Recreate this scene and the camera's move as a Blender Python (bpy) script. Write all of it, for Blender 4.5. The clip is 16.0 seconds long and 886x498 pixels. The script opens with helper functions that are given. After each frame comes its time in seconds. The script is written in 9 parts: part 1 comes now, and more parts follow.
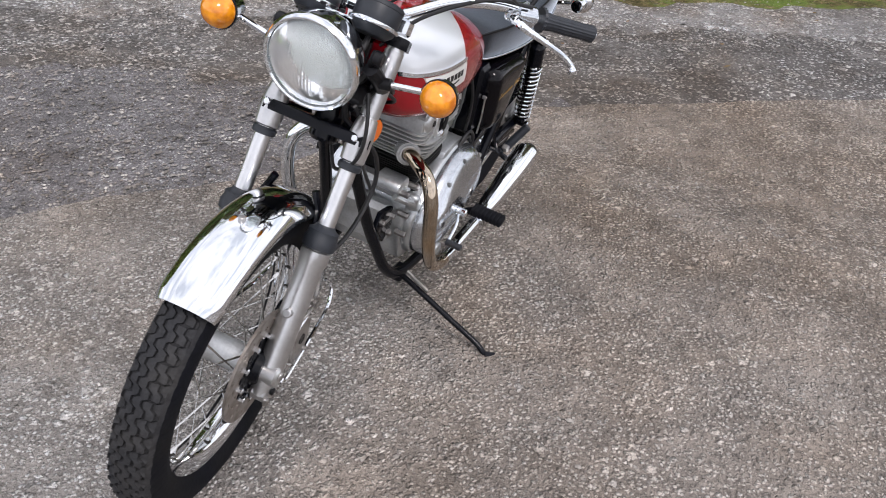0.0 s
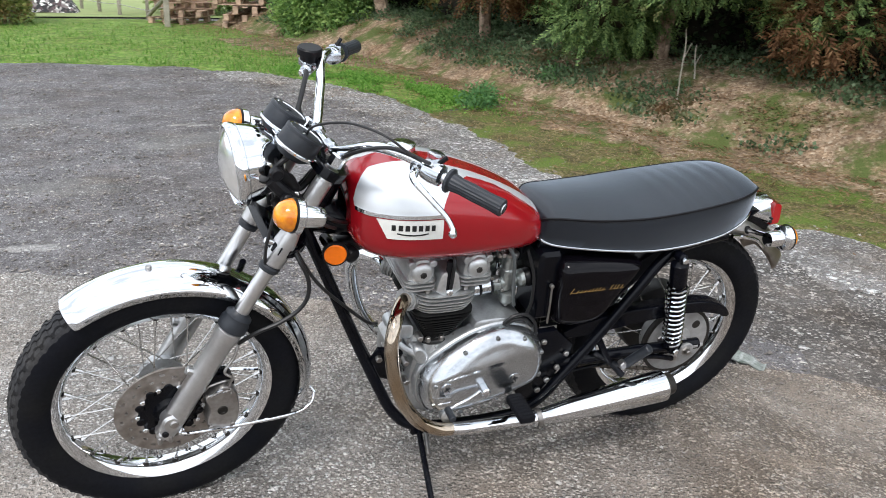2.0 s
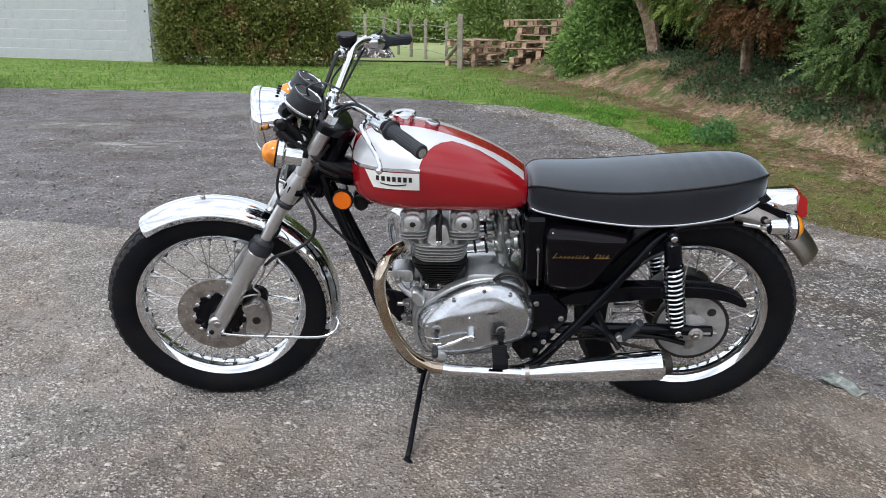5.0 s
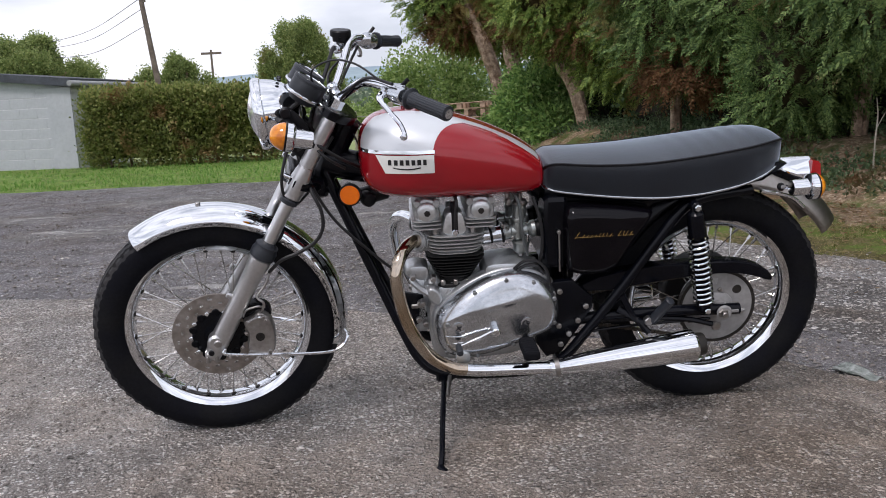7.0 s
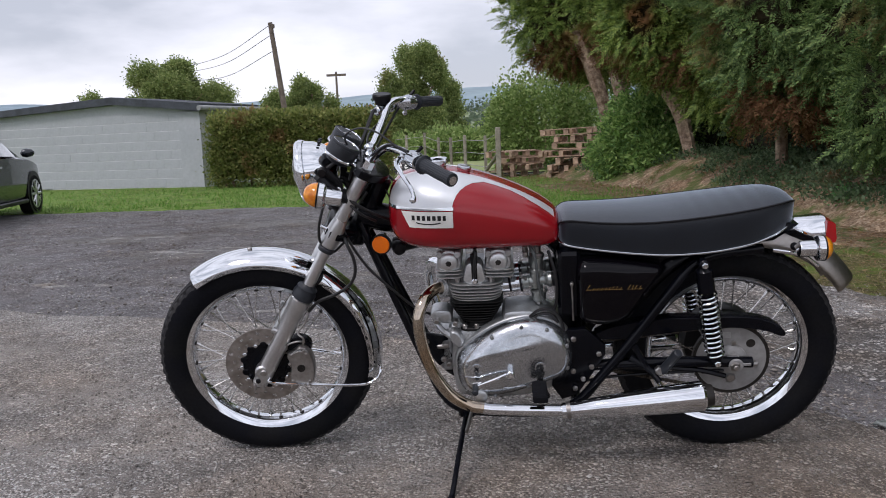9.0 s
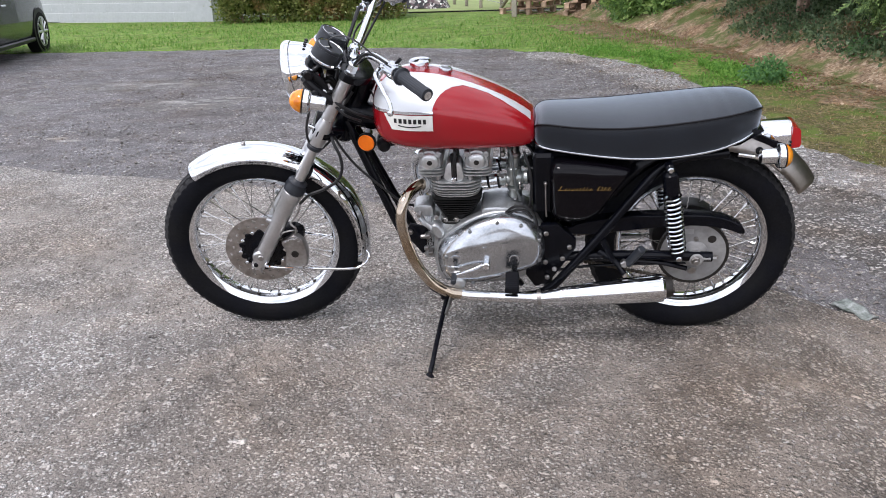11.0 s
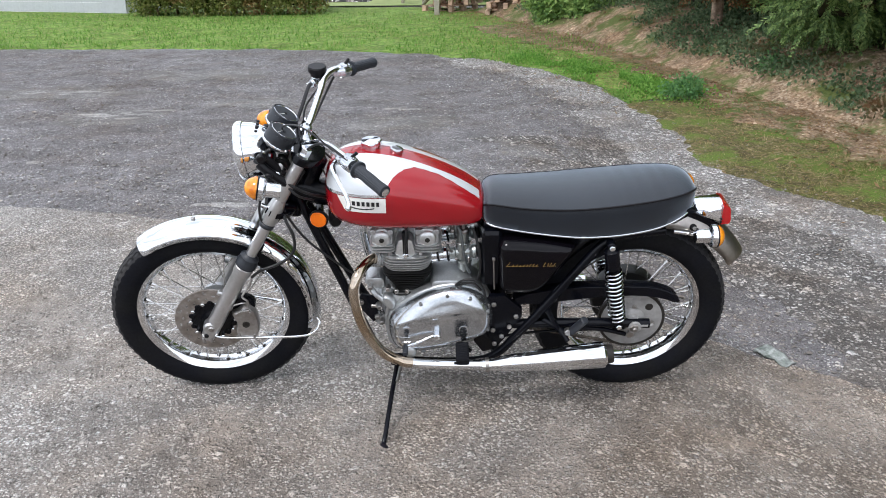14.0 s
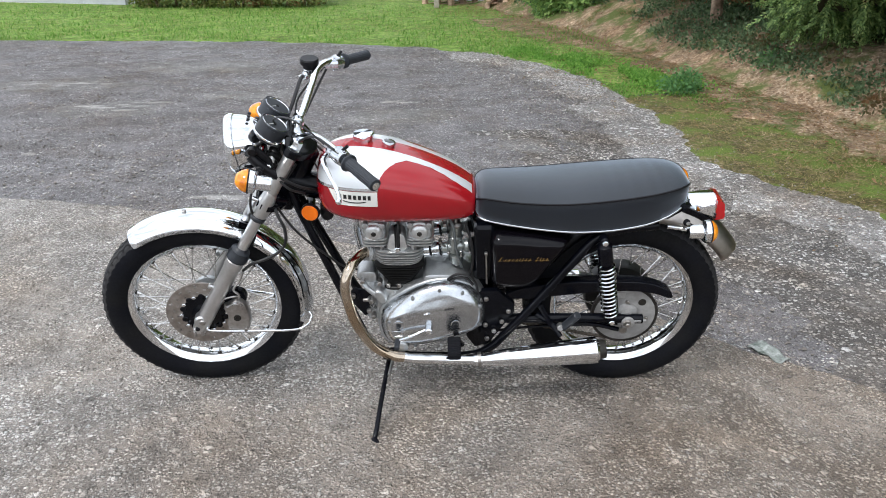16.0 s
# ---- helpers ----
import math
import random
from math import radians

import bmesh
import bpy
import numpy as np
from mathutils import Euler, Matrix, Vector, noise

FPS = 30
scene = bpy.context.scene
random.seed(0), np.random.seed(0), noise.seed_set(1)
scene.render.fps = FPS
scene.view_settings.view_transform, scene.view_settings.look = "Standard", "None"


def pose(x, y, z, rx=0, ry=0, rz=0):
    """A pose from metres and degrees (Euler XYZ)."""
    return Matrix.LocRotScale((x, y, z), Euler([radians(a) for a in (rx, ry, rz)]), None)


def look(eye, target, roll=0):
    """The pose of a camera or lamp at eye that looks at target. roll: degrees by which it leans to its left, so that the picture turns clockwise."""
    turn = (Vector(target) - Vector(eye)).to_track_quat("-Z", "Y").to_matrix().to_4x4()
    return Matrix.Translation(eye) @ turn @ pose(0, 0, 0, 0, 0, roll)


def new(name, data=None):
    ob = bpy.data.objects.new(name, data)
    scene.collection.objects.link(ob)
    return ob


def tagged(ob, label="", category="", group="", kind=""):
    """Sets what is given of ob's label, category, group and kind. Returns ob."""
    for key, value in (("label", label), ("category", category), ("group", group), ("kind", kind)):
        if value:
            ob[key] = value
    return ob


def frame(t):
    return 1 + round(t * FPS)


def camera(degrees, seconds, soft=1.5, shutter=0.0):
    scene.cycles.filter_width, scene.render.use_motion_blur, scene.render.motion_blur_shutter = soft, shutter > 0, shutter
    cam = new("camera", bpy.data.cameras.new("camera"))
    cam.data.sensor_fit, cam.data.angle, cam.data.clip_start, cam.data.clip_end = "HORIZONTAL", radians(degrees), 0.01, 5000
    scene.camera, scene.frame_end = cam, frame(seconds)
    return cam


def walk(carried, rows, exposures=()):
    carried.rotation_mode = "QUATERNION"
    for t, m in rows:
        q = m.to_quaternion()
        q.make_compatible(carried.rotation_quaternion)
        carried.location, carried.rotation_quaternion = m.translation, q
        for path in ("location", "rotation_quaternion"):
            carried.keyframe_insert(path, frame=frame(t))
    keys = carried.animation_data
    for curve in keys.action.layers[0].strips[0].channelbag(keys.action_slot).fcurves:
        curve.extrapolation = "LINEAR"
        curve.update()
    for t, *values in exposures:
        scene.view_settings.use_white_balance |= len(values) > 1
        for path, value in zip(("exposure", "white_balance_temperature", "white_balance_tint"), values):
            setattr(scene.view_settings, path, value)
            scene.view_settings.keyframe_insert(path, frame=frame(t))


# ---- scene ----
cam = camera(56.8, 16.0, soft=0.95, shutter=0.15)
PATH = [
    (0, (-0.966, -0.847, 1.456), (0.54, -0.146, 0.342), 2.3),
    (0.5, (-0.76, -1.126, 1.453), (0.602, -0.165, 0.349), 3.1),
    (1, (-0.54, -1.439, 1.438), (0.572, -0.076, 0.487), 3.6),
    (1.5, (-0.256, -1.687, 1.414), (0.593, -0.086, 0.569), 2.9),
    (2, (0.044, -1.803, 1.34), (0.667, -0.022, 0.677), 1.8),
    (2.5, (0.295, -1.914, 1.306), (0.601, -0.055, 0.635), -0.6),
    (3, (0.45, -2.004, 1.278), (0.589, -0.127, 0.6), -1.2),
    (3.5, (0.545, -2.113, 1.242), (0.677, -0.231, 0.578), 0.1),
    (4, (0.633, -2.198, 1.23), (0.704, -0.297, 0.612), 0.6),
    (4.5, (0.789, -2.254, 1.219), (0.738, -0.34, 0.639), 1.0),
    (5, (0.789, -2.277, 1.214), (0.698, -0.361, 0.65), 0.5),
    (7.5, (0.527, -2.216, 0.874), (0.624, -0.241, 0.578), -3.2),
    (8, (0.652, -2.279, 0.91), (0.593, -0.3, 0.63), -2.3),
    (8.5, (0.753, -2.312, 0.97), (0.624, -0.336, 0.687), -2.2),
    (9, (0.826, -2.404, 1.009), (0.622, -0.434, 0.73), -2.4),
    (9.5, (0.902, -2.498, 1.023), (0.614, -0.538, 0.746), -2.6),
    (9.8, (0.938, -2.488, 1.026), (0.650, -0.540, 0.719), -2.75),
    (10, (0.954, -2.473, 1.027), (0.658, -0.539, 0.614), -3.0),
    (10.2, (0.966, -2.498, 1.077), (0.698, -0.540, 0.504), -2.9),
    (10.9, (0.955, -2.500, 1.210), (0.700, -0.575, 0.520), -2.2),
    (12.5, (0.891, -2.485, 1.524), (0.689, -0.637, 0.785), -0.2),
    (13, (0.866, -2.467, 1.523), (0.729, -0.607, 0.8), -0.8),
    (13.5, (0.859, -2.472, 1.523), (0.779, -0.606, 0.807), -0.6),
    (14, (0.862, -2.478, 1.524), (0.807, -0.61, 0.81), -0.7),
    (14.5, (0.868, -2.475, 1.523), (0.817, -0.609, 0.805), -0.7),
    (15, (0.867, -2.468, 1.523), (0.817, -0.604, 0.799), -0.6),
    (15.5, (0.873, -2.467, 1.522), (0.822, -0.604, 0.797), -0.4),
    (16, (0.885, -2.464, 1.52), (0.831, -0.602, 0.792), -0.4),
]
EXPOSURES = [(0.0, 0.78, 6620, 16), (1.5, 0.98, 6480, 13), (2.5, 1.09, 6500, 9), (4.0, 1.05, 6500, 10), (5.0, 0.77, 6450, 12), (7.5, 0.36, 6500, 18), (9.0, 0.16, 6420, 18), (10.0, 0.26, 6350, 20), (10.2, 0.78, 6520, 20), (10.9, 0.95, 6420, 17), (12.5, 1.0, 6330, 14), (16.0, 1.05, 6450, 10)]
walk(cam, [(t, look(eye, target, roll)) for t, eye, target, roll in PATH], EXPOSURES)

# ---- world and sun ----
world = bpy.data.worlds.new("overcast_sky")
scene.world = world
world.use_nodes = True
wn, wl = world.node_tree.nodes, world.node_tree.links
wn.clear()
w_out = wn.new("ShaderNodeOutputWorld")
w_sky = wn.new("ShaderNodeTexSky")
w_sky.sky_type, w_sky.sun_disc = "NISHITA", False
w_sky.sun_elevation, w_sky.sun_rotation = radians(52), radians(200)
w_bg_sky = wn.new("ShaderNodeBackground")
w_bg_sky.inputs["Strength"].default_value = 0.12
w_bg_cloud = wn.new("ShaderNodeBackground")
w_bg_cloud.inputs["Strength"].default_value = 1.0
w_tc = wn.new("ShaderNodeTexCoord")
w_map = wn.new("ShaderNodeMapping")
w_map.inputs["Scale"].default_value = (1.0, 1.0, 3.2)
w_noise = wn.new("ShaderNodeTexNoise")
w_noise.inputs["Scale"].default_value, w_noise.inputs["Detail"].default_value = 2.6, 7.0
w_ramp = wn.new("ShaderNodeValToRGB")
w_ramp.color_ramp.elements[0].position, w_ramp.color_ramp.elements[0].color = 0.38, (0.52, 0.565, 0.62, 1)
w_ramp.color_ramp.elements[1].position, w_ramp.color_ramp.elements[1].color = 0.60, (0.96, 0.995, 1.05, 1)
w_mix = wn.new("ShaderNodeMixShader")
w_mix.inputs[0].default_value = 0.9
wl.new(w_tc.outputs["Generated"], w_map.inputs["Vector"])
wl.new(w_map.outputs["Vector"], w_noise.inputs["Vector"])
wl.new(w_noise.outputs["Fac"], w_ramp.inputs["Fac"])
wl.new(w_ramp.outputs["Color"], w_bg_cloud.inputs["Color"])
wl.new(w_sky.outputs["Color"], w_bg_sky.inputs["Color"])
wl.new(w_bg_sky.outputs["Background"], w_mix.inputs[1])
wl.new(w_bg_cloud.outputs["Background"], w_mix.inputs[2])
wl.new(w_mix.outputs["Shader"], w_out.inputs["Surface"])
sun = new("sun", bpy.data.lights.new("sun", "SUN"))
sun.data.energy, sun.data.angle, sun.data.color = 1.1, radians(14), (1.0, 0.975, 0.95)
sun.matrix_world = look((-3, -6, 9), (0.6, 0, 0))


# ---- materials ----
def material(name, base, rough=0.5, metal=0.0, vary=0.12, grain=30.0, bump=0.0, coat=0.0, second=None, patch=4.0,
             per_object=0.0, transmission=0.0, rough_vary=0.08, ior=1.45, spec=0.5):
    """A surface with variation at two scales: fine grain and larger patches (grain, patch: per metre)."""
    m = bpy.data.materials.new(name)
    m.use_nodes = True
    n, l = m.node_tree.nodes, m.node_tree.links
    b = n["Principled BSDF"]
    tc = n.new("ShaderNodeTexCoord")
    fine, wide = n.new("ShaderNodeTexNoise"), n.new("ShaderNodeTexNoise")
    fine.inputs["Scale"].default_value, fine.inputs["Detail"].default_value = grain, 6
    wide.inputs["Scale"].default_value, wide.inputs["Detail"].default_value = patch, 4
    for t in (fine, wide):
        l.new(tc.outputs["Object"], t.inputs["Vector"])
    col = n.new("ShaderNodeMix")
    col.data_type = "RGBA"
    other = second or tuple(c * (1 - vary * 2) for c in base)
    col.inputs[6].default_value = (*base, 1)
    col.inputs[7].default_value = (*other, 1)
    ramp = n.new("ShaderNodeMapRange")
    ramp.inputs["From Min"].default_value, ramp.inputs["From Max"].default_value = 0.38, 0.68
    l.new(wide.outputs["Fac"], ramp.inputs["Value"])
    l.new(ramp.outputs["Result"], col.inputs[0])
    hsv = n.new("ShaderNodeHueSaturation")
    val = n.new("ShaderNodeMapRange")
    val.inputs["From Min"].default_value, val.inputs["From Max"].default_value = 0.25, 0.75
    val.inputs["To Min"].default_value, val.inputs["To Max"].default_value = 1 - vary, 1 + vary
    l.new(fine.outputs["Fac"], val.inputs["Value"])
    if per_object:
        info = n.new("ShaderNodeObjectInfo")
        mul = n.new("ShaderNodeMath")
        mul.operation = "MULTIPLY_ADD"
        mul.inputs[1].default_value, mul.inputs[2].default_value = per_object, -per_object / 2
        add = n.new("ShaderNodeMath")
        l.new(info.outputs["Random"], mul.inputs[0])
        l.new(mul.outputs[0], add.inputs[0])
        l.new(val.outputs["Result"], add.inputs[1])
        l.new(add.outputs[0], hsv.inputs["Value"])
    else:
        l.new(val.outputs["Result"], hsv.inputs["Value"])
    l.new(col.outputs[2], hsv.inputs["Color"])
    l.new(hsv.outputs["Color"], b.inputs["Base Color"])
    rr = n.new("ShaderNodeMapRange")
    rr.inputs["To Min"].default_value, rr.inputs["To Max"].default_value = max(0.01, rough - rough_vary), min(1, rough + rough_vary)
    l.new(wide.outputs["Fac"], rr.inputs["Value"])
    l.new(rr.outputs["Result"], b.inputs["Roughness"])
    b.inputs["Metallic"].default_value = metal
    b.inputs["Coat Weight"].default_value = coat
    b.inputs["Specular IOR Level"].default_value = spec
    b.inputs["Coat Roughness"].default_value = 0.04
    b.inputs["Transmission Weight"].default_value = transmission
    b.inputs["IOR"].default_value = ior
    if bump:
        bp = n.new("ShaderNodeBump")
        bp.inputs["Strength"].default_value, bp.inputs["Distance"].default_value = 1.0, bump
        l.new(fine.outputs["Fac"], bp.inputs["Height"])
        l.new(bp.outputs["Normal"], b.inputs["Normal"])
    return m


def stony(name, colours, cell=90.0, bump=0.004, stain=(0.5, 0.45, 0.4), stain_amount=0.5, rough=0.85, moss=None):
    """Ground of small stones: two sizes of cells, each stone with its own colour, over larger stains."""
    m = bpy.data.materials.new(name)
    m.use_nodes = True
    n, l = m.node_tree.nodes, m.node_tree.links
    b = n["Principled BSDF"]
    tc = n.new("ShaderNodeTexCoord")
    warp = n.new("ShaderNodeTexNoise")
    warp.inputs["Scale"].default_value = 40.0
    wmix = n.new("ShaderNodeMix")
    wmix.data_type, wmix.blend_type = "RGBA", "LINEAR_LIGHT"
    wmix.inputs[0].default_value = 0.012
    l.new(tc.outputs["Object"], wmix.inputs[6])
    l.new(tc.outputs["Object"], warp.inputs["Vector"])
    l.new(warp.outputs["Color"], wmix.inputs[7])
    va, vb = n.new("ShaderNodeTexVoronoi"), n.new("ShaderNodeTexVoronoi")
    va.inputs["Scale"].default_value, vb.inputs["Scale"].default_value = cell, cell * 0.43
    for v in (va, vb):
        l.new(wmix.outputs[2], v.inputs["Vector"])
    sep = n.new("ShaderNodeSeparateColor")
    l.new(va.outputs["Color"], sep.inputs["Color"])
    ramp = n.new("ShaderNodeValToRGB")
    while len(ramp.color_ramp.elements) < len(colours):
        ramp.color_ramp.elements.new(0.5)
    for i, c in enumerate(colours):
        e = ramp.color_ramp.elements[i]
        e.position, e.color = (i / (len(colours) - 1)) ** 0.6, (*c, 1)
    l.new(sep.outputs[0], ramp.inputs["Fac"])
    sepb = n.new("ShaderNodeSeparateColor")
    l.new(vb.outputs["Color"], sepb.inputs["Color"])
    big = n.new("ShaderNodeMapRange")
    big.inputs["To Min"].default_value, big.inputs["To Max"].default_value = 0.84, 1.16
    l.new(sepb.outputs[1], big.inputs["Value"])
    wide, mid = n.new("ShaderNodeTexNoise"), n.new("ShaderNodeTexNoise")
    wide.inputs["Scale"].default_value, wide.inputs["Detail"].default_value = 0.55, 8
    mid.inputs["Scale"].default_value, mid.inputs["Detail"].default_value = 3.5, 8
    for t in (wide, mid):
        l.new(tc.outputs["Object"], t.inputs["Vector"])
    st = n.new("ShaderNodeMix")
    st.data_type, st.blend_type = "RGBA", "MULTIPLY"
    st.inputs[7].default_value = (*stain, 1)
    sr = n.new("ShaderNodeMapRange")
    sr.inputs["From Min"].default_value, sr.inputs["From Max"].default_value = 0.42, 0.66
    sr.inputs["To Max"].default_value = stain_amount
    l.new(wide.outputs["Fac"], sr.inputs["Value"])
    l.new(sr.outputs["Result"], st.inputs[0])
    l.new(ramp.outputs["Color"], st.inputs[6])
    earth = n.new("ShaderNodeTexNoise")
    earth.inputs["Scale"].default_value, earth.inputs["Detail"].default_value = 1.9, 10
    earth.inputs["Roughness"].default_value = 0.62
    l.new(tc.outputs["Object"], earth.inputs["Vector"])
    er = n.new("ShaderNodeMapRange")
    er.inputs["From Min"].default_value, er.inputs["From Max"].default_value = 0.5, 0.68
    er.inputs["To Max"].default_value = 0.75
    l.new(earth.outputs["Fac"], er.inputs["Value"])
    soil = n.new("ShaderNodeMix")
    soil.data_type, soil.blend_type = "RGBA", "MULTIPLY"
    soil.inputs[7].default_value = (0.74, 0.64, 0.55, 1)
    l.new(er.outputs["Result"], soil.inputs[0])
    l.new(st.outputs[2], soil.inputs[6])
    hsv = n.new("ShaderNodeHueSaturation")
    l.new(soil.outputs[2], hsv.inputs["Color"])
    mm = n.new("ShaderNodeMapRange")
    mm.inputs["From Min"].default_value, mm.inputs["From Max"].default_value = 0.3, 0.7
    mm.inputs["To Min"].default_value, mm.inputs["To Max"].default_value = 0.72, 1.24
    l.new(mid.outputs["Fac"], mm.inputs["Value"])
    clot = n.new("ShaderNodeTexNoise")
    clot.inputs["Scale"].default_value, clot.inputs["Detail"].default_value = 13.0, 4
    l.new(tc.outputs["Object"], clot.inputs["Vector"])
    cm = n.new("ShaderNodeMapRange")
    cm.inputs["From Min"].default_value, cm.inputs["From Max"].default_value = 0.32, 0.68
    cm.inputs["To Min"].default_value, cm.inputs["To Max"].default_value = 0.76, 1.22
    l.new(clot.outputs["Fac"], cm.inputs["Value"])
    both = n.new("ShaderNodeMath")
    both.operation = "MULTIPLY"
    l.new(big.outputs["Result"], both.inputs[0])
    l.new(cm.outputs["Result"], both.inputs[1])
    mul = n.new("ShaderNodeMath")
    mul.operation = "MULTIPLY"
    l.new(both.outputs[0], mul.inputs[0])
    l.new(mm.outputs["Result"], mul.inputs[1])
    l.new(mul.outputs[0], hsv.inputs["Value"])
    last = hsv.outputs["Color"]
    if moss:
        mo = n.new("ShaderNodeTexNoise")
        mo.inputs["Scale"].default_value, mo.inputs["Detail"].default_value = 2.6, 12
        mo.inputs["Roughness"].default_value = 0.72
        l.new(tc.outputs["Object"], mo.inputs["Vector"])
        mor = n.new("ShaderNodeMapRange")
        mor.inputs["From Min"].default_value, mor.inputs["From Max"].default_value = 0.47, 0.58
        l.new(mo.outputs["Fac"], mor.inputs["Value"])
        mx = n.new("ShaderNodeMix")
        mx.data_type = "RGBA"
        mx.inputs[7].default_value = (*moss, 1)
        l.new(mor.outputs["Result"], mx.inputs[0])
        l.new(last, mx.inputs[6])
        last = mx.outputs[2]
    l.new(last, b.inputs["Base Color"])
    b.inputs["Roughness"].default_value = rough
    b.inputs["Specular IOR Level"].default_value = 0.3
    bp = n.new("ShaderNodeBump")
    bp.inputs["Strength"].default_value, bp.inputs["Distance"].default_value = 0.9, bump
    bp.invert = True
    l.new(va.outputs["Distance"], bp.inputs["Height"])
    l.new(bp.outputs["Normal"], b.inputs["Normal"])
    return m


def aggregate(name, matrix, chips, share=0.34, cell=125.0, bump=0.006, stain=(0.6, 0.52, 0.45), stain_amount=0.6, contrast=1.0, soil_tint=(0.78, 0.69, 0.60), drift=None):
    """Weathered ground: gritty matrix, darkened to also shade the gaps, small pale chips set into it here and there,
    soil and stains over both.
    """
    m = bpy.data.materials.new(name)
    m.use_nodes = True
    n, l = m.node_tree.nodes, m.node_tree.links
    b = n["Principled BSDF"]
    tc = n.new("ShaderNodeTexCoord")

    def noisy(scale, detail, rough=0.5):
        t = n.new("ShaderNodeTexNoise")
        t.inputs["Scale"].default_value, t.inputs["Detail"].default_value, t.inputs["Roughness"].default_value = scale, detail, rough
        l.new(tc.outputs["Object"], t.inputs["Vector"])
        return t.outputs["Fac"]

    def ranged(value, a, c, lo, hi):
        r = n.new("ShaderNodeMapRange")
        for key, v in (("From Min", a), ("From Max", c), ("To Min", lo), ("To Max", hi)):
            r.inputs[key].default_value = v
        l.new(value, r.inputs["Value"])
        return r.outputs["Result"]

    def maths(op, a, c):
        x = n.new("ShaderNodeMath")
        x.operation = op
        for k, v in enumerate((a, c)):
            if isinstance(v, float):
                x.inputs[k].default_value = v
            else:
                l.new(v, x.inputs[k])
        return x.outputs[0]

    def mixed(fac, a, c, blend="MIX"):
        x = n.new("ShaderNodeMix")
        x.data_type, x.blend_type = "RGBA", blend
        l.new(fac, x.inputs[0])
        for k, v in ((6, a), (7, c)):
            if isinstance(v, tuple):
                x.inputs[k].default_value = (*v, 1)
            else:
                l.new(v, x.inputs[k])
        return x.outputs[2]

    def chip_layer(scale, share_of):
        v = n.new("ShaderNodeTexVoronoi")
        v.inputs["Scale"].default_value = scale
        warp = n.new("ShaderNodeMix")
        warp.data_type, warp.blend_type = "RGBA", "LINEAR_LIGHT"
        warp.inputs[0].default_value = 0.35 / scale
        w = n.new("ShaderNodeTexNoise")
        w.inputs["Scale"].default_value = scale * 1.7
        l.new(tc.outputs["Object"], w.inputs["Vector"])
        l.new(tc.outputs["Object"], warp.inputs[6])
        l.new(w.outputs["Color"], warp.inputs[7])
        l.new(warp.outputs[2], v.inputs["Vector"])
        sep = n.new("ShaderNodeSeparateColor")
        l.new(v.outputs["Color"], sep.inputs["Color"])
        chosen = ranged(sep.outputs[0], share_of - 0.02, share_of + 0.02, 1.0, 0.0)
        size = ranged(sep.outputs[2], 0.0, 1.0, 0.30, 0.66)
        disc = ranged(maths("SUBTRACT", size, v.outputs["Distance"]), 0.0, 0.08, 0.0, 1.0)
        ramp = n.new("ShaderNodeValToRGB")
        while len(ramp.color_ramp.elements) < len(chips):
            ramp.color_ramp.elements.new(0.5)
        for i, c in enumerate(chips):
            ramp.color_ramp.elements[i].position, ramp.color_ramp.elements[i].color = i / (len(chips) - 1), (*c, 1)
        l.new(sep.outputs[1], ramp.inputs["Fac"])
        dome = ranged(maths("SUBTRACT", size, v.outputs["Distance"]), 0.0, 0.42, 0.0, 1.0)
        return maths("MULTIPLY", chosen, disc), ramp.outputs["Color"], maths("MULTIPLY", chosen, maths("POWER", dome, 0.6))

    last = matrix
    grit = noisy(330.0, 3, 0.65)
    grain = noisy(120.0, 3, 0.6)
    fine_mask, fine_col, fine_top = chip_layer(cell, share)
    big_mask, big_col, big_top = chip_layer(cell * 0.47, share * 0.20)
    hsv = n.new("ShaderNodeHueSaturation")
    hsv.inputs["Color"].default_value = (*matrix, 1)
    l.new(maths("MULTIPLY", ranged(grit, 0.3, 0.7, 1 - 0.42 * contrast, 1 + 0.42 * contrast), ranged(grain, 0.3, 0.7, 1 - 0.3 * contrast, 1 + 0.3 * contrast)), hsv.inputs["Value"])
    silt = ranged(noisy(2.4, 7, 0.62), 0.48, 0.66, 1.0, 0.6)
    fine_mask, big_mask = maths("MULTIPLY", fine_mask, silt), maths("MULTIPLY", big_mask, silt)
    fines = tuple(0.35 * c + 0.65 * k for c, k in zip(matrix, chips[1]))
    last = mixed(fine_mask, mixed(silt, fines, hsv.outputs["Color"]), fine_col)
    last = mixed(big_mask, last, big_col)
    last = mixed(ranged(noisy(0.55, 8), 0.42, 0.66, 0.0, stain_amount), last, stain, "MULTIPLY")
    last = mixed(ranged(noisy(1.9, 10, 0.62), 0.46, 0.68, 0.0, 0.85), last, soil_tint, "MULTIPLY")
    if drift:
        x0, x1, pale, brown = drift
        xyz = n.new("ShaderNodeSeparateXYZ")
        l.new(tc.outputs["Object"], xyz.inputs[0])
        along = maths("ADD", xyz.outputs["X"], ranged(noisy(0.9, 6, 0.6), 0.25, 0.75, -0.8, 0.8))
        last = mixed(maths("ADD", 0.0, 1.0), last, mixed(ranged(along, x0, x1, 0.0, 1.0), pale, brown), "MULTIPLY")
    tone = n.new("ShaderNodeHueSaturation")
    l.new(last, tone.inputs["Color"])
    l.new(maths("MULTIPLY", ranged(noisy(3.5, 8), 0.3, 0.7, 0.76, 1.22), ranged(noisy(13.0, 5, 0.6), 0.32, 0.68, 0.80, 1.19)), tone.inputs["Value"])
    l.new(tone.outputs["Color"], b.inputs["Base Color"])
    b.inputs["Roughness"].default_value = 0.88
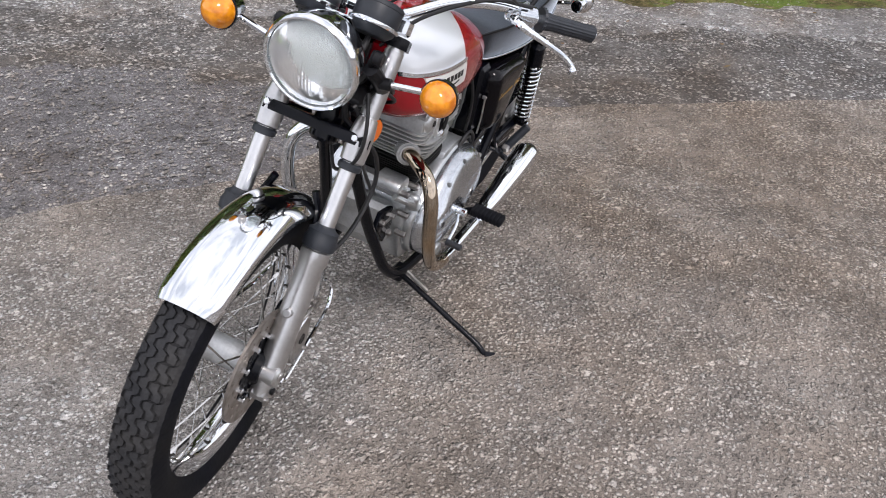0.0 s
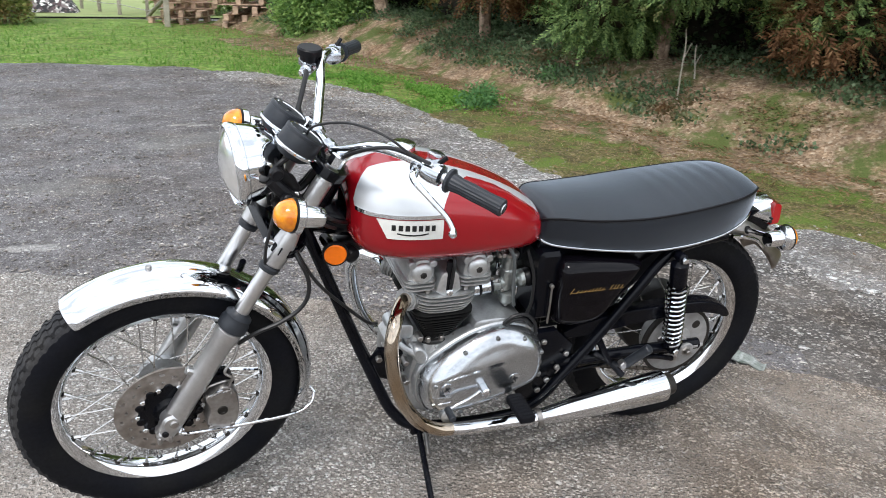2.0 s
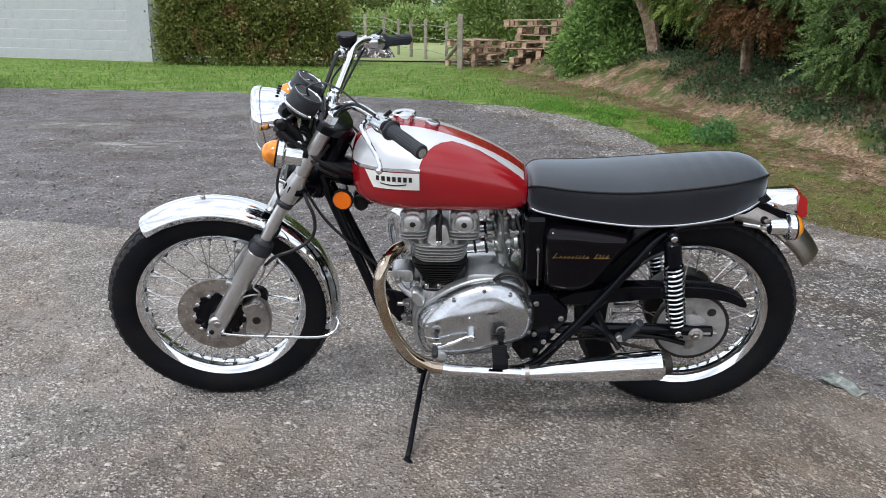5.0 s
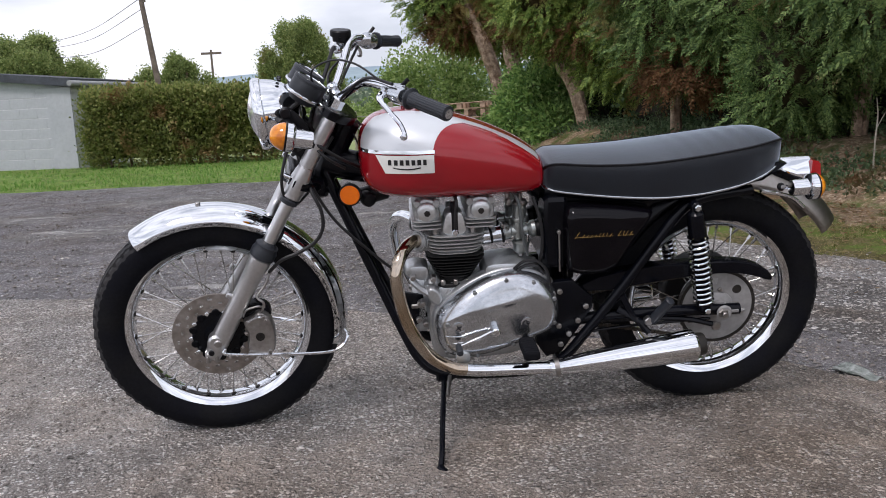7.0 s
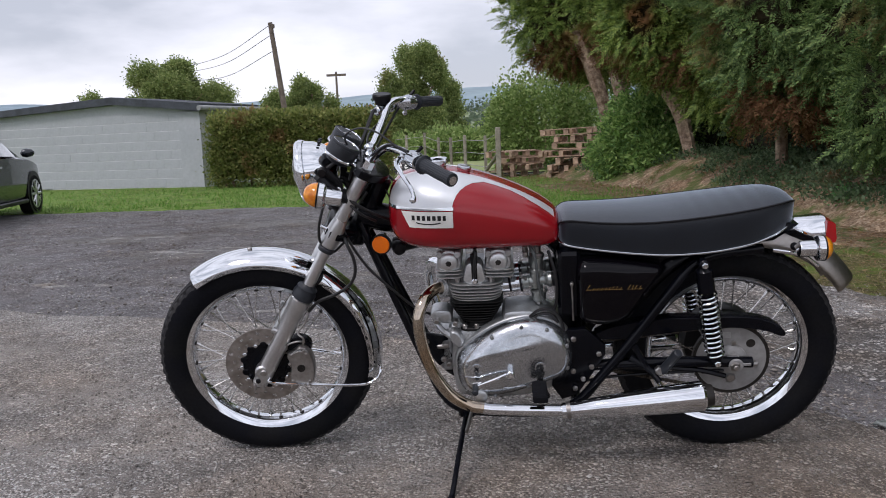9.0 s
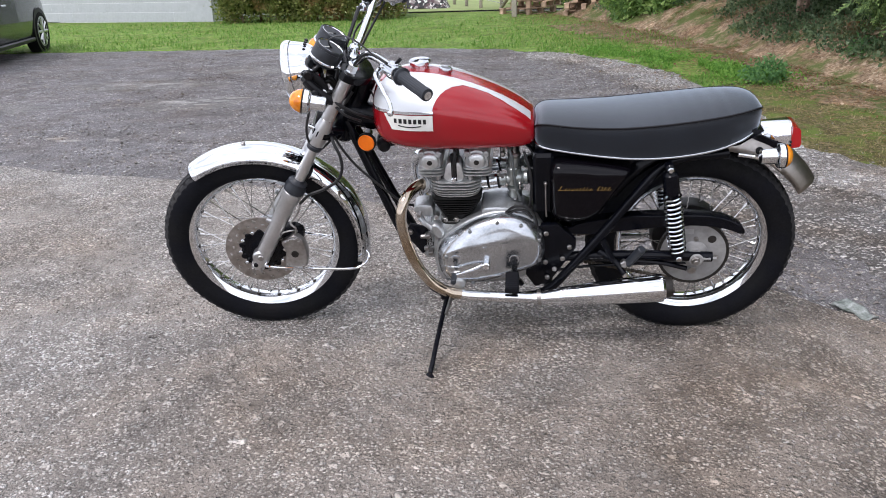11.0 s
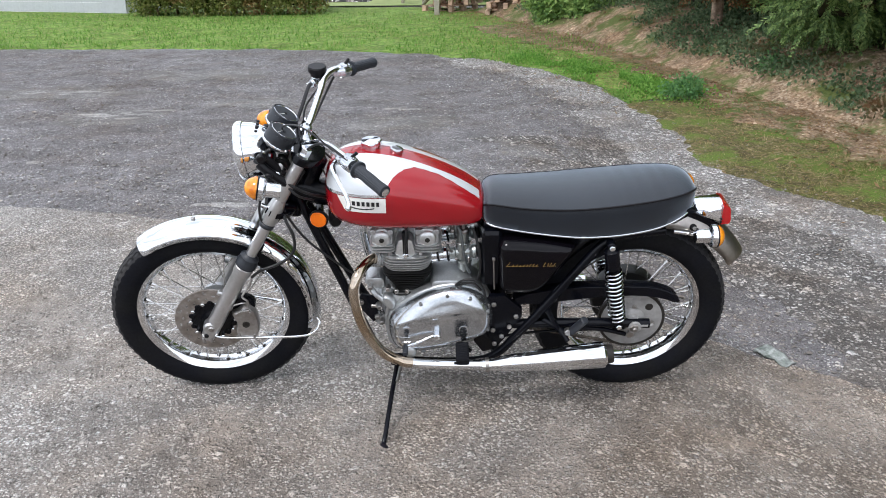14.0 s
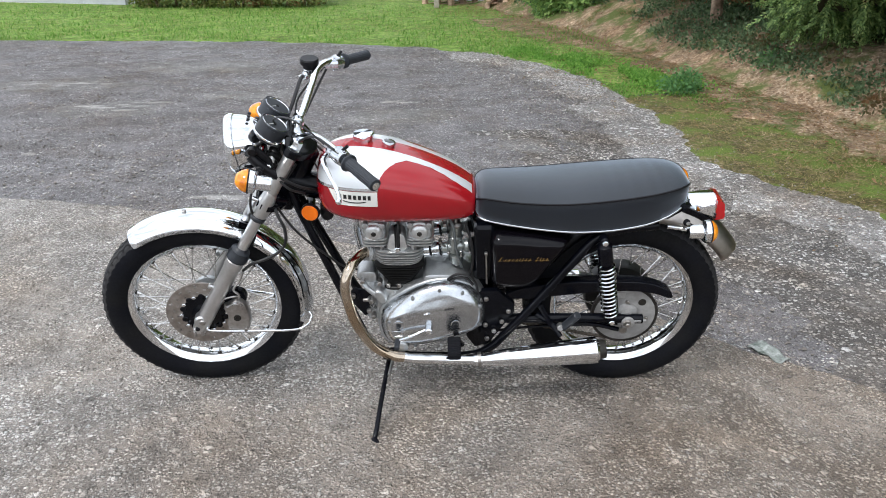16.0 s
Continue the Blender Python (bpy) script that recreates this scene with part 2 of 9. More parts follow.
    b.inputs["Specular IOR Level"].default_value = 0.3
    bp = n.new("ShaderNodeBump")
    bp.inputs["Strength"].default_value, bp.inputs["Distance"].default_value = 1.0, bump
    l.new(maths("ADD", maths("ADD", maths("MULTIPLY", fine_top, 1.3), maths("MULTIPLY", big_top, 2.2)), maths("MULTIPLY", grain, 0.8)), bp.inputs["Height"])
    l.new(bp.outputs["Normal"], b.inputs["Normal"])
    return m


def leafy(name, greens, dead=None, dead_from=0.62, scale=0.7, rough=0.55, thinness=0.45):
    """Leaves: a random green for each leaf, with larger patches of dead brown."""
    m = bpy.data.materials.new(name)
    m.use_nodes = True
    n, l = m.node_tree.nodes, m.node_tree.links
    b = n["Principled BSDF"]
    geo = n.new("ShaderNodeNewGeometry")
    ramp = n.new("ShaderNodeValToRGB")
    while len(ramp.color_ramp.elements) < len(greens):
        ramp.color_ramp.elements.new(0.5)
    for i, c in enumerate(greens):
        e = ramp.color_ramp.elements[i]
        e.position, e.color = i / (len(greens) - 1), (*c, 1)
    l.new(geo.outputs["Random Per Island"], ramp.inputs["Fac"])
    last = ramp.outputs["Color"]
    if dead:
        tc = n.new("ShaderNodeTexCoord")
        no = n.new("ShaderNodeTexNoise")
        no.inputs["Scale"].default_value, no.inputs["Detail"].default_value = scale, 5
        l.new(tc.outputs["Object"], no.inputs["Vector"])
        mr = n.new("ShaderNodeMapRange")
        mr.inputs["From Min"].default_value, mr.inputs["From Max"].default_value = dead_from, dead_from + 0.07
        l.new(no.outputs["Fac"], mr.inputs["Value"])
        mx = n.new("ShaderNodeMix")
        mx.data_type = "RGBA"
        mx.inputs[7].default_value = (*dead, 1)
        l.new(mr.outputs["Result"], mx.inputs[0])
        l.new(last, mx.inputs[6])
        last = mx.outputs[2]
    l.new(last, b.inputs["Base Color"])
    b.inputs["Roughness"].default_value = rough
    b.inputs["Specular IOR Level"].default_value = 0.25
    thin, mix = n.new("ShaderNodeBsdfTranslucent"), n.new("ShaderNodeMixShader")
    mix.inputs[0].default_value = thinness
    l.new(last, thin.inputs["Color"])
    l.new(b.outputs[0], mix.inputs[1])
    l.new(thin.outputs[0], mix.inputs[2])
    l.new(mix.outputs[0], n["Material Output"].inputs["Surface"])
    return m


CHROME = material("chrome", (0.80, 0.825, 0.85), 0.055, 1.0, 0.03, 60, second=(0.73, 0.75, 0.78), patch=9, rough_vary=0.04)
HEADER_CHROME = material("heat_tinted_chrome", (0.50, 0.43, 0.35), 0.07, 1.0, 0.06, 50, second=(0.40, 0.30, 0.20), patch=14)
POLISHED = material("polished_alloy", (0.62, 0.65, 0.68), 0.14, 0.97, 0.07, 90, second=(0.51, 0.535, 0.56), patch=11, bump=0.0001)
CAST = material("cast_alloy", (0.50, 0.515, 0.525), 0.42, 0.65, 0.12, 160, second=(0.36, 0.36, 0.35), patch=18, bump=0.0006)
COVER_ALLOY = material("buffed_cover_alloy", (0.55, 0.575, 0.60), 0.22, 0.97, 0.09, 90, second=(0.43, 0.45, 0.47), patch=13, bump=0.0002)
# the brown ground that the mudguard mirrors is put into this base colour
DULL_CHROME = material("dull_ground_toned_chrome", (0.36, 0.335, 0.31), 0.34, 1.0, 0.10, 70, second=(0.27, 0.245, 0.22), patch=12)
STANCHION = material("hard_chrome_stanchion", (0.70, 0.70, 0.70), 0.27, 1.0, 0.05, 90)
# darkened so the recesses between the fins look shaded; cover screws share it
DARK_CAST = material("darkened_cast_alloy", (0.26, 0.27, 0.275), 0.42, 0.7, 0.15, 150, second=(0.15, 0.15, 0.15), patch=26, bump=0.0006)
FORK_ALLOY = material("satin_fork_alloy", (0.60, 0.60, 0.60), 0.30, 0.92, 0.06, 120, second=(0.48, 0.48, 0.48), patch=10)
STEEL = material("dull_steel", (0.42, 0.41, 0.40), 0.38, 1.0, 0.14, 120, second=(0.28, 0.26, 0.24), patch=25)
DISC_STEEL = material("worn_disc_steel", (0.34, 0.31, 0.285), 0.48, 0.8, 0.14, 90, second=(0.22, 0.19, 0.165), patch=30)
SPOKE_STEEL = material("spoke_steel", (0.62, 0.61, 0.59), 0.25, 1.0, 0.1, 60)
BLACK_PAINT = material("black_enamel", (0.003, 0.0035, 0.006), 0.20, 0.0, 0.2, 40, spec=0.22)
GLOSS_BLACK = material("gloss_black_enamel", (0.003, 0.0025, 0.004), 0.06, 0.0, 0.15, 40, spec=0.24)
BARREL_BLACK = material("black_heatproof_paint", (0.008, 0.008, 0.008), 0.45, 0.0, 0.25, 120, bump=0.0004)
RUBBER = material("tyre_rubber", (0.006, 0.0065, 0.009), 0.7, 0.0, 0.25, 120, second=(0.010, 0.010, 0.0105), patch=9, bump=0.0006, spec=0.10)
# greyed for dust and for the sky light that falls on the tread
TREAD = material("dust_and_skylight_tread", (0.022, 0.0225, 0.025), 0.72, 0.0, 0.3, 160, second=(0.034, 0.033, 0.033), patch=14, bump=0.0008, spec=0.25)
GRIP_RUBBER = material("grip_rubber", (0.022, 0.026, 0.033), 0.45, 0.0, 0.2, 90, bump=0.0003)
PLASTIC = material("black_plastic", (0.008, 0.008, 0.010), 0.36, 0.0, 0.2, 80, spec=0.25)
RED_PAINT = material("cherry_red_enamel", (0.31, 0.005, 0.011), 0.24, 0.15, 0.04, 700, second=(0.28, 0.004, 0.009), patch=3, coat=0.7, spec=0.35)
SILVER_PAINT = material("silver_enamel", (0.66, 0.69, 0.71), 0.42, 0.45, 0.05, 900, second=(0.60, 0.62, 0.65), patch=4, coat=1.0)
VINYL = material("black_seat_vinyl", (0.004, 0.006, 0.010), 0.36, 0.0, 0.18, 320, second=(0.006, 0.009, 0.014), patch=7, bump=0.0003, spec=0.5)
VINYL.node_tree.nodes["Principled BSDF"].inputs["Sheen Weight"].default_value = 1.0
VINYL.node_tree.nodes["Principled BSDF"].inputs["Sheen Roughness"].default_value = 0.37
VINYL.node_tree.nodes["Principled BSDF"].inputs["Sheen Tint"].default_value = (0.75, 0.86, 1.0, 1.0)
REFLECTOR = material("orange_reflector", (0.82, 0.17, 0.008), 0.3, 0.0, 0.05, 120, second=(0.70, 0.11, 0.006), spec=0.35)
# darker second tone paints the shading of the lens facets
AMBER = material("amber_plastic", (0.84, 0.31, 0.012), 0.12, 0.0, 0.10, 90, second=(0.50, 0.13, 0.003), patch=38, coat=0.8)
RED_LENS = material("red_plastic_lens", (0.42, 0.008, 0.011), 0.15, 0.0, 0.05, 40, coat=0.8)
BADGE_WHITE = material("badge_enamel", (0.78, 0.78, 0.74), 0.3, 0.1, 0.04, 60)
BADGE_INK = material("badge_black", (0.01, 0.01, 0.01), 0.4)
GOLD = material("gold_transfer", (0.40, 0.24, 0.07), 0.35, 0.5, 0.1, 80)
GLASS = material("headlamp_glass", (0.93, 0.97, 0.96), 0.11, 0.0, 0.01, 30, transmission=0.85, rough_vary=0.04)
DIAL = material("dial_black", (0.012, 0.013, 0.016), 0.25, 0.0, 0.1, 50, coat=1.0)
GREY_PLATE = material("dull_grey_plate", (0.34, 0.34, 0.335), 0.5, 0.3, 0.12, 70, second=(0.26, 0.255, 0.25), patch=20)
# oily parts, plus dark discs and rings drawn for holes and nipple seats
DARK_OIL_AND_HOLE = material("dark_steel_oil_and_holes", (0.03, 0.027, 0.024), 0.5, 0.4, 0.3, 120)
HEAD_ALLOY = material("bead_blasted_alloy", (0.66, 0.67, 0.67), 0.40, 0.85, 0.10, 140, second=(0.52, 0.53, 0.53), patch=20)
CALIPER_ALLOY = material("dull_caliper_alloy", (0.40, 0.385, 0.37), 0.38, 0.85, 0.14, 110, second=(0.27, 0.25, 0.235), patch=22, bump=0.0004)
CASE_ALLOY = material("satin_crankcase_alloy", (0.50, 0.52, 0.53), 0.38, 0.85, 0.10, 140, second=(0.42, 0.43, 0.435), patch=14, bump=0.0005)
CARB_ALLOY = material("grey_carburettor_alloy", (0.40, 0.43, 0.42), 0.38, 0.85, 0.15, 120, second=(0.28, 0.30, 0.29), patch=25)
HOSE = material("grey_fuel_hose", (0.10, 0.11, 0.11), 0.35, 0.0, 0.1, 60)
CABLE = material("cable_sheath", (0.012, 0.012, 0.013), 0.4)
CHAIN_STEEL = material("oily_chain", (0.12, 0.10, 0.08), 0.45, 0.8, 0.25, 200)

CONCRETE = aggregate("exposed_aggregate_concrete", (0.215, 0.198, 0.182), [(0.43, 0.403, 0.375), (0.60, 0.565, 0.53), (0.71, 0.674, 0.637), (0.79, 0.76, 0.728), (0.82, 0.81, 0.80)],
                     0.93, 78.0, 0.017, (0.87, 0.80, 0.73), 0.6, 1.3, (0.94, 0.885, 0.825), (-0.3, 1.7, (1.13, 1.14, 1.155), (0.895, 0.838, 0.785)))
GRAVEL = aggregate("old_tarmac_and_gravel", (0.170, 0.163, 0.169), [(0.185, 0.181, 0.183), (0.283, 0.276, 0.281), (0.378, 0.371, 0.373), (0.533, 0.522, 0.519), (0.850, 0.850, 0.850)],
                   0.80, 92.0, 0.012, (0.64, 0.60, 0.57), 0.6, 1.1, (0.86, 0.80, 0.75))
WORN = aggregate("worn_tarmac", (0.156, 0.152, 0.150), [(0.168, 0.164, 0.161), (0.252, 0.247, 0.242), (0.360, 0.348, 0.342), (0.600, 0.588, 0.576)], 0.8, 98.0, 0.006, (0.7, 0.68, 0.66), 0.5)
SCAR = aggregate("pale_scraped_stone", (0.30, 0.295, 0.29), [(0.36, 0.355, 0.35), (0.48, 0.475, 0.47), (0.66, 0.65, 0.64)], 0.8, 80.0, 0.006, (0.75, 0.73, 0.71), 0.5, 0.9)
MID_GRAVEL = aggregate("loose_grey_gravel", (0.125, 0.118, 0.113), [(0.223, 0.212, 0.203), (0.360, 0.344, 0.333), (0.514, 0.493, 0.477), (0.719, 0.693, 0.669), (0.850, 0.850, 0.850)], 0.76, 50.0, 0.018, (0.62, 0.56, 0.50), 0.65, 1.1)
PALE_GRAVEL = aggregate("pale_gravel", (0.232, 0.222, 0.217), [(0.330, 0.320, 0.312), (0.513, 0.497, 0.484), (0.712, 0.693, 0.675), (0.850, 0.850, 0.850), (0.850, 0.850, 0.850)], 0.88, 44.0, 0.018, (0.7, 0.68, 0.66), 0.4, 1.1)
LITTER = stony("leaf_litter", [(0.17, 0.113, 0.07), (0.27, 0.186, 0.12), (0.34, 0.25, 0.17), (0.31, 0.23, 0.155), (0.46, 0.37, 0.275)],
               45.0, 0.01, (0.5, 0.42, 0.36), 0.6, 0.95, moss=(0.085, 0.11, 0.03))
MOSSY = stony("mossy_dead_grass", [(0.08, 0.075, 0.028), (0.135, 0.125, 0.045), (0.18, 0.155, 0.065), (0.22, 0.175, 0.095), (0.30, 0.235, 0.155)],
              55.0, 0.016, (0.55, 0.5, 0.35), 0.5, 0.95, moss=(0.115, 0.168, 0.030))
TURF = stony("mown_grass_turf", [(0.085, 0.165, 0.025), (0.125, 0.23, 0.036), (0.16, 0.275, 0.05), (0.20, 0.275, 0.07), (0.27, 0.29, 0.11)],
             30.0, 0.02, (0.75, 0.70, 0.45), 0.4, 0.95)
BLADES = leafy("grass_blades", [(0.085, 0.20, 0.034), (0.135, 0.29, 0.052), (0.19, 0.35, 0.072), (0.29, 0.35, 0.12)], rough=0.5)
CONIFER = leafy("conifer_sprays", [(0.082, 0.138, 0.038), (0.150, 0.238, 0.056), (0.258, 0.356, 0.084), (0.40, 0.48, 0.13)],
                (0.27, 0.145, 0.06), 0.57, 0.75, thinness=0.34)
DARK_CONIFER = leafy("blue_green_conifer_sprays", [(0.060, 0.112, 0.040), (0.112, 0.194, 0.064), (0.196, 0.300, 0.096), (0.32, 0.42, 0.15)],
                     (0.25, 0.135, 0.055), 0.585, 0.8, thinness=0.34)
IVY = leafy("ivy_leaves", [(0.06, 0.105, 0.055), (0.105, 0.165, 0.085), (0.15, 0.225, 0.115), (0.23, 0.30, 0.175)], (0.17, 0.10, 0.05), 0.63, 1.2, 0.4)
HEDGE_LEAF = leafy("hedge_leaves", [(0.105, 0.14, 0.045), (0.18, 0.225, 0.06), (0.27, 0.31, 0.095), (0.38, 0.36, 0.14)], (0.33, 0.22, 0.10), 0.58, 1.6)
BUSH_LEAF = leafy("bush_leaves", [(0.101, 0.189, 0.061), (0.176, 0.311, 0.092), (0.270, 0.419, 0.121), (0.392, 0.527, 0.189)])
HAWTHORN_LEAF = leafy("hawthorn_leaves", [(0.134, 0.213, 0.062), (0.213, 0.314, 0.095), (0.302, 0.414, 0.134), (0.414, 0.482, 0.202)])
# greens paled with the haze of distance
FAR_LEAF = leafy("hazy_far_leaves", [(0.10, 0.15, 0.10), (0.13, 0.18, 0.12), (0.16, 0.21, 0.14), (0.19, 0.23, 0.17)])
TREE_LEAF = leafy("broadleaf_leaves", [(0.13, 0.19, 0.066), (0.215, 0.285, 0.098), (0.30, 0.37, 0.135), (0.42, 0.46, 0.19)], (0.32, 0.29, 0.12), 0.60, 0.35)
WEED_LEAF = leafy("weed_leaves", [(0.085, 0.20, 0.075), (0.13, 0.28, 0.10), (0.18, 0.35, 0.13)])
CLOVER_LEAF = leafy("clover_leaves", [(0.10, 0.24, 0.04), (0.16, 0.34, 0.06), (0.24, 0.42, 0.09)])
# a darkened ivy: the shade below the trees is put into its greens
SHADED_LEAF = leafy("shade_darkened_leaves", [(0.030, 0.058, 0.028), (0.05, 0.09, 0.04), (0.075, 0.125, 0.055), (0.10, 0.15, 0.075)], (0.10, 0.06, 0.03), 0.63, 1.2, 0.4)
DEAD_LEAF = leafy("dead_conifer_sprays", [(0.10, 0.05, 0.025), (0.17, 0.085, 0.04), (0.24, 0.125, 0.06), (0.30, 0.18, 0.09)], rough=0.8)
# near-black of the bush cores: painted shade under the trees
UNDER_SHADE = material("under_tree_shade", (0.035, 0.03, 0.018), 1.0, 0.0, 0.4, 12)
# dark colour of the crown cores, standing for shade between the sprays
CROWN_SHADE = material("crown_shade", (0.035, 0.032, 0.018), 1.0, 0.0, 0.4, 14, second=(0.07, 0.045, 0.022), patch=1.2, bump=0.03)
BARK = material("conifer_bark", (0.50, 0.37, 0.28), 0.9, 0.0, 0.4, 30, second=(0.20, 0.125, 0.085), patch=9, bump=0.02)
SAPLING_BARK = material("pale_sapling_bark", (0.44, 0.40, 0.33), 0.9, 0.0, 0.2, 40)
POLE_WOOD = material("weathered_pole", (0.16, 0.13, 0.11), 0.9, 0.0, 0.2, 20, bump=0.004)
FENCE_WOOD = material("grey_fence_wood", (0.34, 0.31, 0.26), 0.9, 0.0, 0.2, 25, second=(0.24, 0.22, 0.17), bump=0.004, per_object=0.3)
PALLET_WOOD = material("pallet_wood", (0.54, 0.38, 0.28), 0.9, 0.0, 0.2, 25, second=(0.30, 0.21, 0.15), patch=6, bump=0.004, per_object=0.45)
BLOCK = material("white_painted_block", (0.42, 0.44, 0.465), 0.9, 0.0, 0.08, 14, second=(0.36, 0.38, 0.405), patch=0.9, bump=0.004, per_object=0.025)
MORTAR = material("pale_mortar", (0.60, 0.615, 0.635), 0.95, 0.0, 0.08, 40, bump=0.003)
FASCIA = material("dark_roof_felt", (0.065, 0.073, 0.088), 0.8, 0.0, 0.2, 30, bump=0.003)
ROOF_TILE = material("red_clay_tile", (0.32, 0.10, 0.06), 0.85, 0.0, 0.2, 20, second=(0.22, 0.07, 0.05), bump=0.006)
CAR_PAINT = material("dark_grey_car_paint", (0.016, 0.021, 0.028), 0.25, 0.35, 0.05, 200, coat=0.7)
CAR_GLASS = material("tinted_car_glass", (0.075, 0.095, 0.105), 0.05, 0.0, 0.05, 10, coat=1.0)
ALLOY_WHEEL = material("silver_alloy_wheel", (0.60, 0.61, 0.62), 0.3, 0.9, 0.05, 40)
# hill and far field: air haze is mixed into both base colours
HILL = material("haze_tinted_hill", (0.22, 0.30, 0.36), 1.0, 0.0, 0.2, 0.02, second=(0.27, 0.35, 0.38), patch=0.004)
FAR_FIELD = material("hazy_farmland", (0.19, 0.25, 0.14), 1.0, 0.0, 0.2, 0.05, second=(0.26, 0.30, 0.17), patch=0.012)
FIELD = material("pasture", (0.20, 0.26, 0.09), 1.0, 0.0, 0.15, 3.0, second=(0.28, 0.30, 0.13), patch=0.12)
PAPER = material("weathered_board", (0.30, 0.32, 0.305), 0.8, 0.0, 0.5, 90, second=(0.10, 0.12, 0.105), patch=26, spec=0.3)
STONE = stony("loose_stones", [(0.13, 0.12, 0.11), (0.22, 0.20, 0.185), (0.30, 0.285, 0.265), (0.5, 0.48, 0.45)], 30.0, 0.002)


# ---- geometry ----
class Geo:
    """Points and faces that become one mesh."""

    def __init__(self):
        self.v, self.f = [], []

    def add(self, verts, faces):
        k = len(self.v)
        self.v += [Vector(p) for p in verts]
        self.f += [tuple(i + k for i in q) for q in faces]
        return self

    def join(self, other, m=None):
        return self.add([m @ p for p in other.v] if m else other.v, other.f)

    def moved(self, m):
        g = Geo()
        g.v, g.f = [m @ p for p in self.v], list(self.f)
        return g

    def mirrored(self):
        g = Geo()
        g.v, g.f = [Vector((p.x, -p.y, p.z)) for p in self.v], [tuple(reversed(q)) for q in self.f]
        return g

    def mesh(self, name, mat, sharp=35):
        me = bpy.data.meshes.new(name)
        me.from_pydata([tuple(p) for p in self.v], [], self.f)
        me.materials.append(mat)
        me.polygons.foreach_set("use_smooth", [True] * len(me.polygons))
        me.set_sharp_from_angle(angle=radians(sharp))
        me.update()
        return me


def part(name, geo, mat, parent=None, label="", sharp=35):
    ob = new(name, geo if isinstance(geo, bpy.types.Mesh) else geo.mesh(name, mat, sharp))
    ob.parent = parent
    return tagged(ob, label)


def thing(name, label, category, m=None, group="", kind=""):
    ob = new(name)
    ob.empty_display_size = 0.1
    if m is not None:
        ob.matrix_world = m
    return tagged(ob, label, category, group, kind)


def smooth_path(points, step=8):
    """A curve through the points, each a tuple of equal length."""
    p = [np.array(q, float) for q in points]
    p = [2 * p[0] - p[1]] + p + [2 * p[-1] - p[-2]]
    out = []
    for i in range(1, len(p) - 2):
        a, b, c, d = p[i - 1:i + 3]
        for k in range(step):
            t = k / step
            out.append(0.5 * (2 * b + (c - a) * t + (2 * a - 5 * b + 4 * c - d) * t * t + (3 * b - a - 3 * c + d) * t ** 3))
    return out + [p[-2]]


def tube(points, radius=0.01, seg=12, step=8, smooth=True, caps=True):
    """A round bar along a path; points are (x, y, z) or (x, y, z, radius)."""
    pts = [tuple(q) if len(q) == 4 else (*q, radius) for q in points]
    path = smooth_path(pts, step) if smooth and len(pts) > 2 else [np.array(q, float) for q in pts]
    pos = [Vector(q[:3]) for q in path]
    g, verts, faces = Geo(), [], []
    up = None
    for i, q in enumerate(pos):
        d = (pos[min(i + 1, len(pos) - 1)] - pos[max(i - 1, 0)]).normalized()
        if up is None:
            up = d.orthogonal().normalized()
        up = (up - d * up.dot(d)).normalized()
        side = d.cross(up)
        r = path[i][3]
        verts += [q + (up * math.cos(a) + side * math.sin(a)) * r for a in (2 * math.pi * k / seg for k in range(seg))]
    for i in range(len(pos) - 1):
        for k in range(seg):
            a, b = i * seg + k, i * seg + (k + 1) % seg
            faces.append((a, b, b + seg, a + seg))
    if caps:
        faces += [tuple(reversed(range(seg))), tuple(range((len(pos) - 1) * seg, len(pos) * seg))]
    return g.add(verts, faces)


def lathe(profile, seg=32, start=(0, 0, 0), axis=(0, 1, 0), closed=False, flute=0.0):
    """Turns a profile of (along, radius) round an axis through start."""
    d = Vector(axis).normalized()
    u = d.orthogonal().normalized()
    w = d.cross(u)
    o = Vector(start)
    g, verts, faces = Geo(), [], []
    for a, r in profile:
        verts += [o + d * a + (u * math.cos(t) + w * math.sin(t)) * max(r * (1 - flute * (k % 2)), 1e-5) for k, t in ((k, 2 * math.pi * k / seg) for k in range(seg))]
    n = len(profile)
    for i in range(n if closed else n - 1):
        for k in range(seg):
            a, b = i * seg + k, i * seg + (k + 1) % seg
            c, e = ((i + 1) % n) * seg + (k + 1) % seg, ((i + 1) % n) * seg + k
            faces.append((a, b, c, e))
    if not closed:
        if profile[0][1] > 1e-4:
            faces.append(tuple(reversed(range(seg))))
        if profile[-1][1] > 1e-4:
            faces.append(tuple(range((n - 1) * seg, n * seg)))
    return g.add(verts, faces)


def rod(a, b, radius, seg=16, bevel=None):
    """A cylinder from a to b with bevelled ends."""
    a, b = Vector(a), Vector(b)
    h = (b - a).length
    c = min(radius * 0.25, h * 0.3) if bevel is None else bevel
    return lathe([(0, radius - c), (c, radius), (h - c, radius), (h, radius - c)], seg, a, b - a)


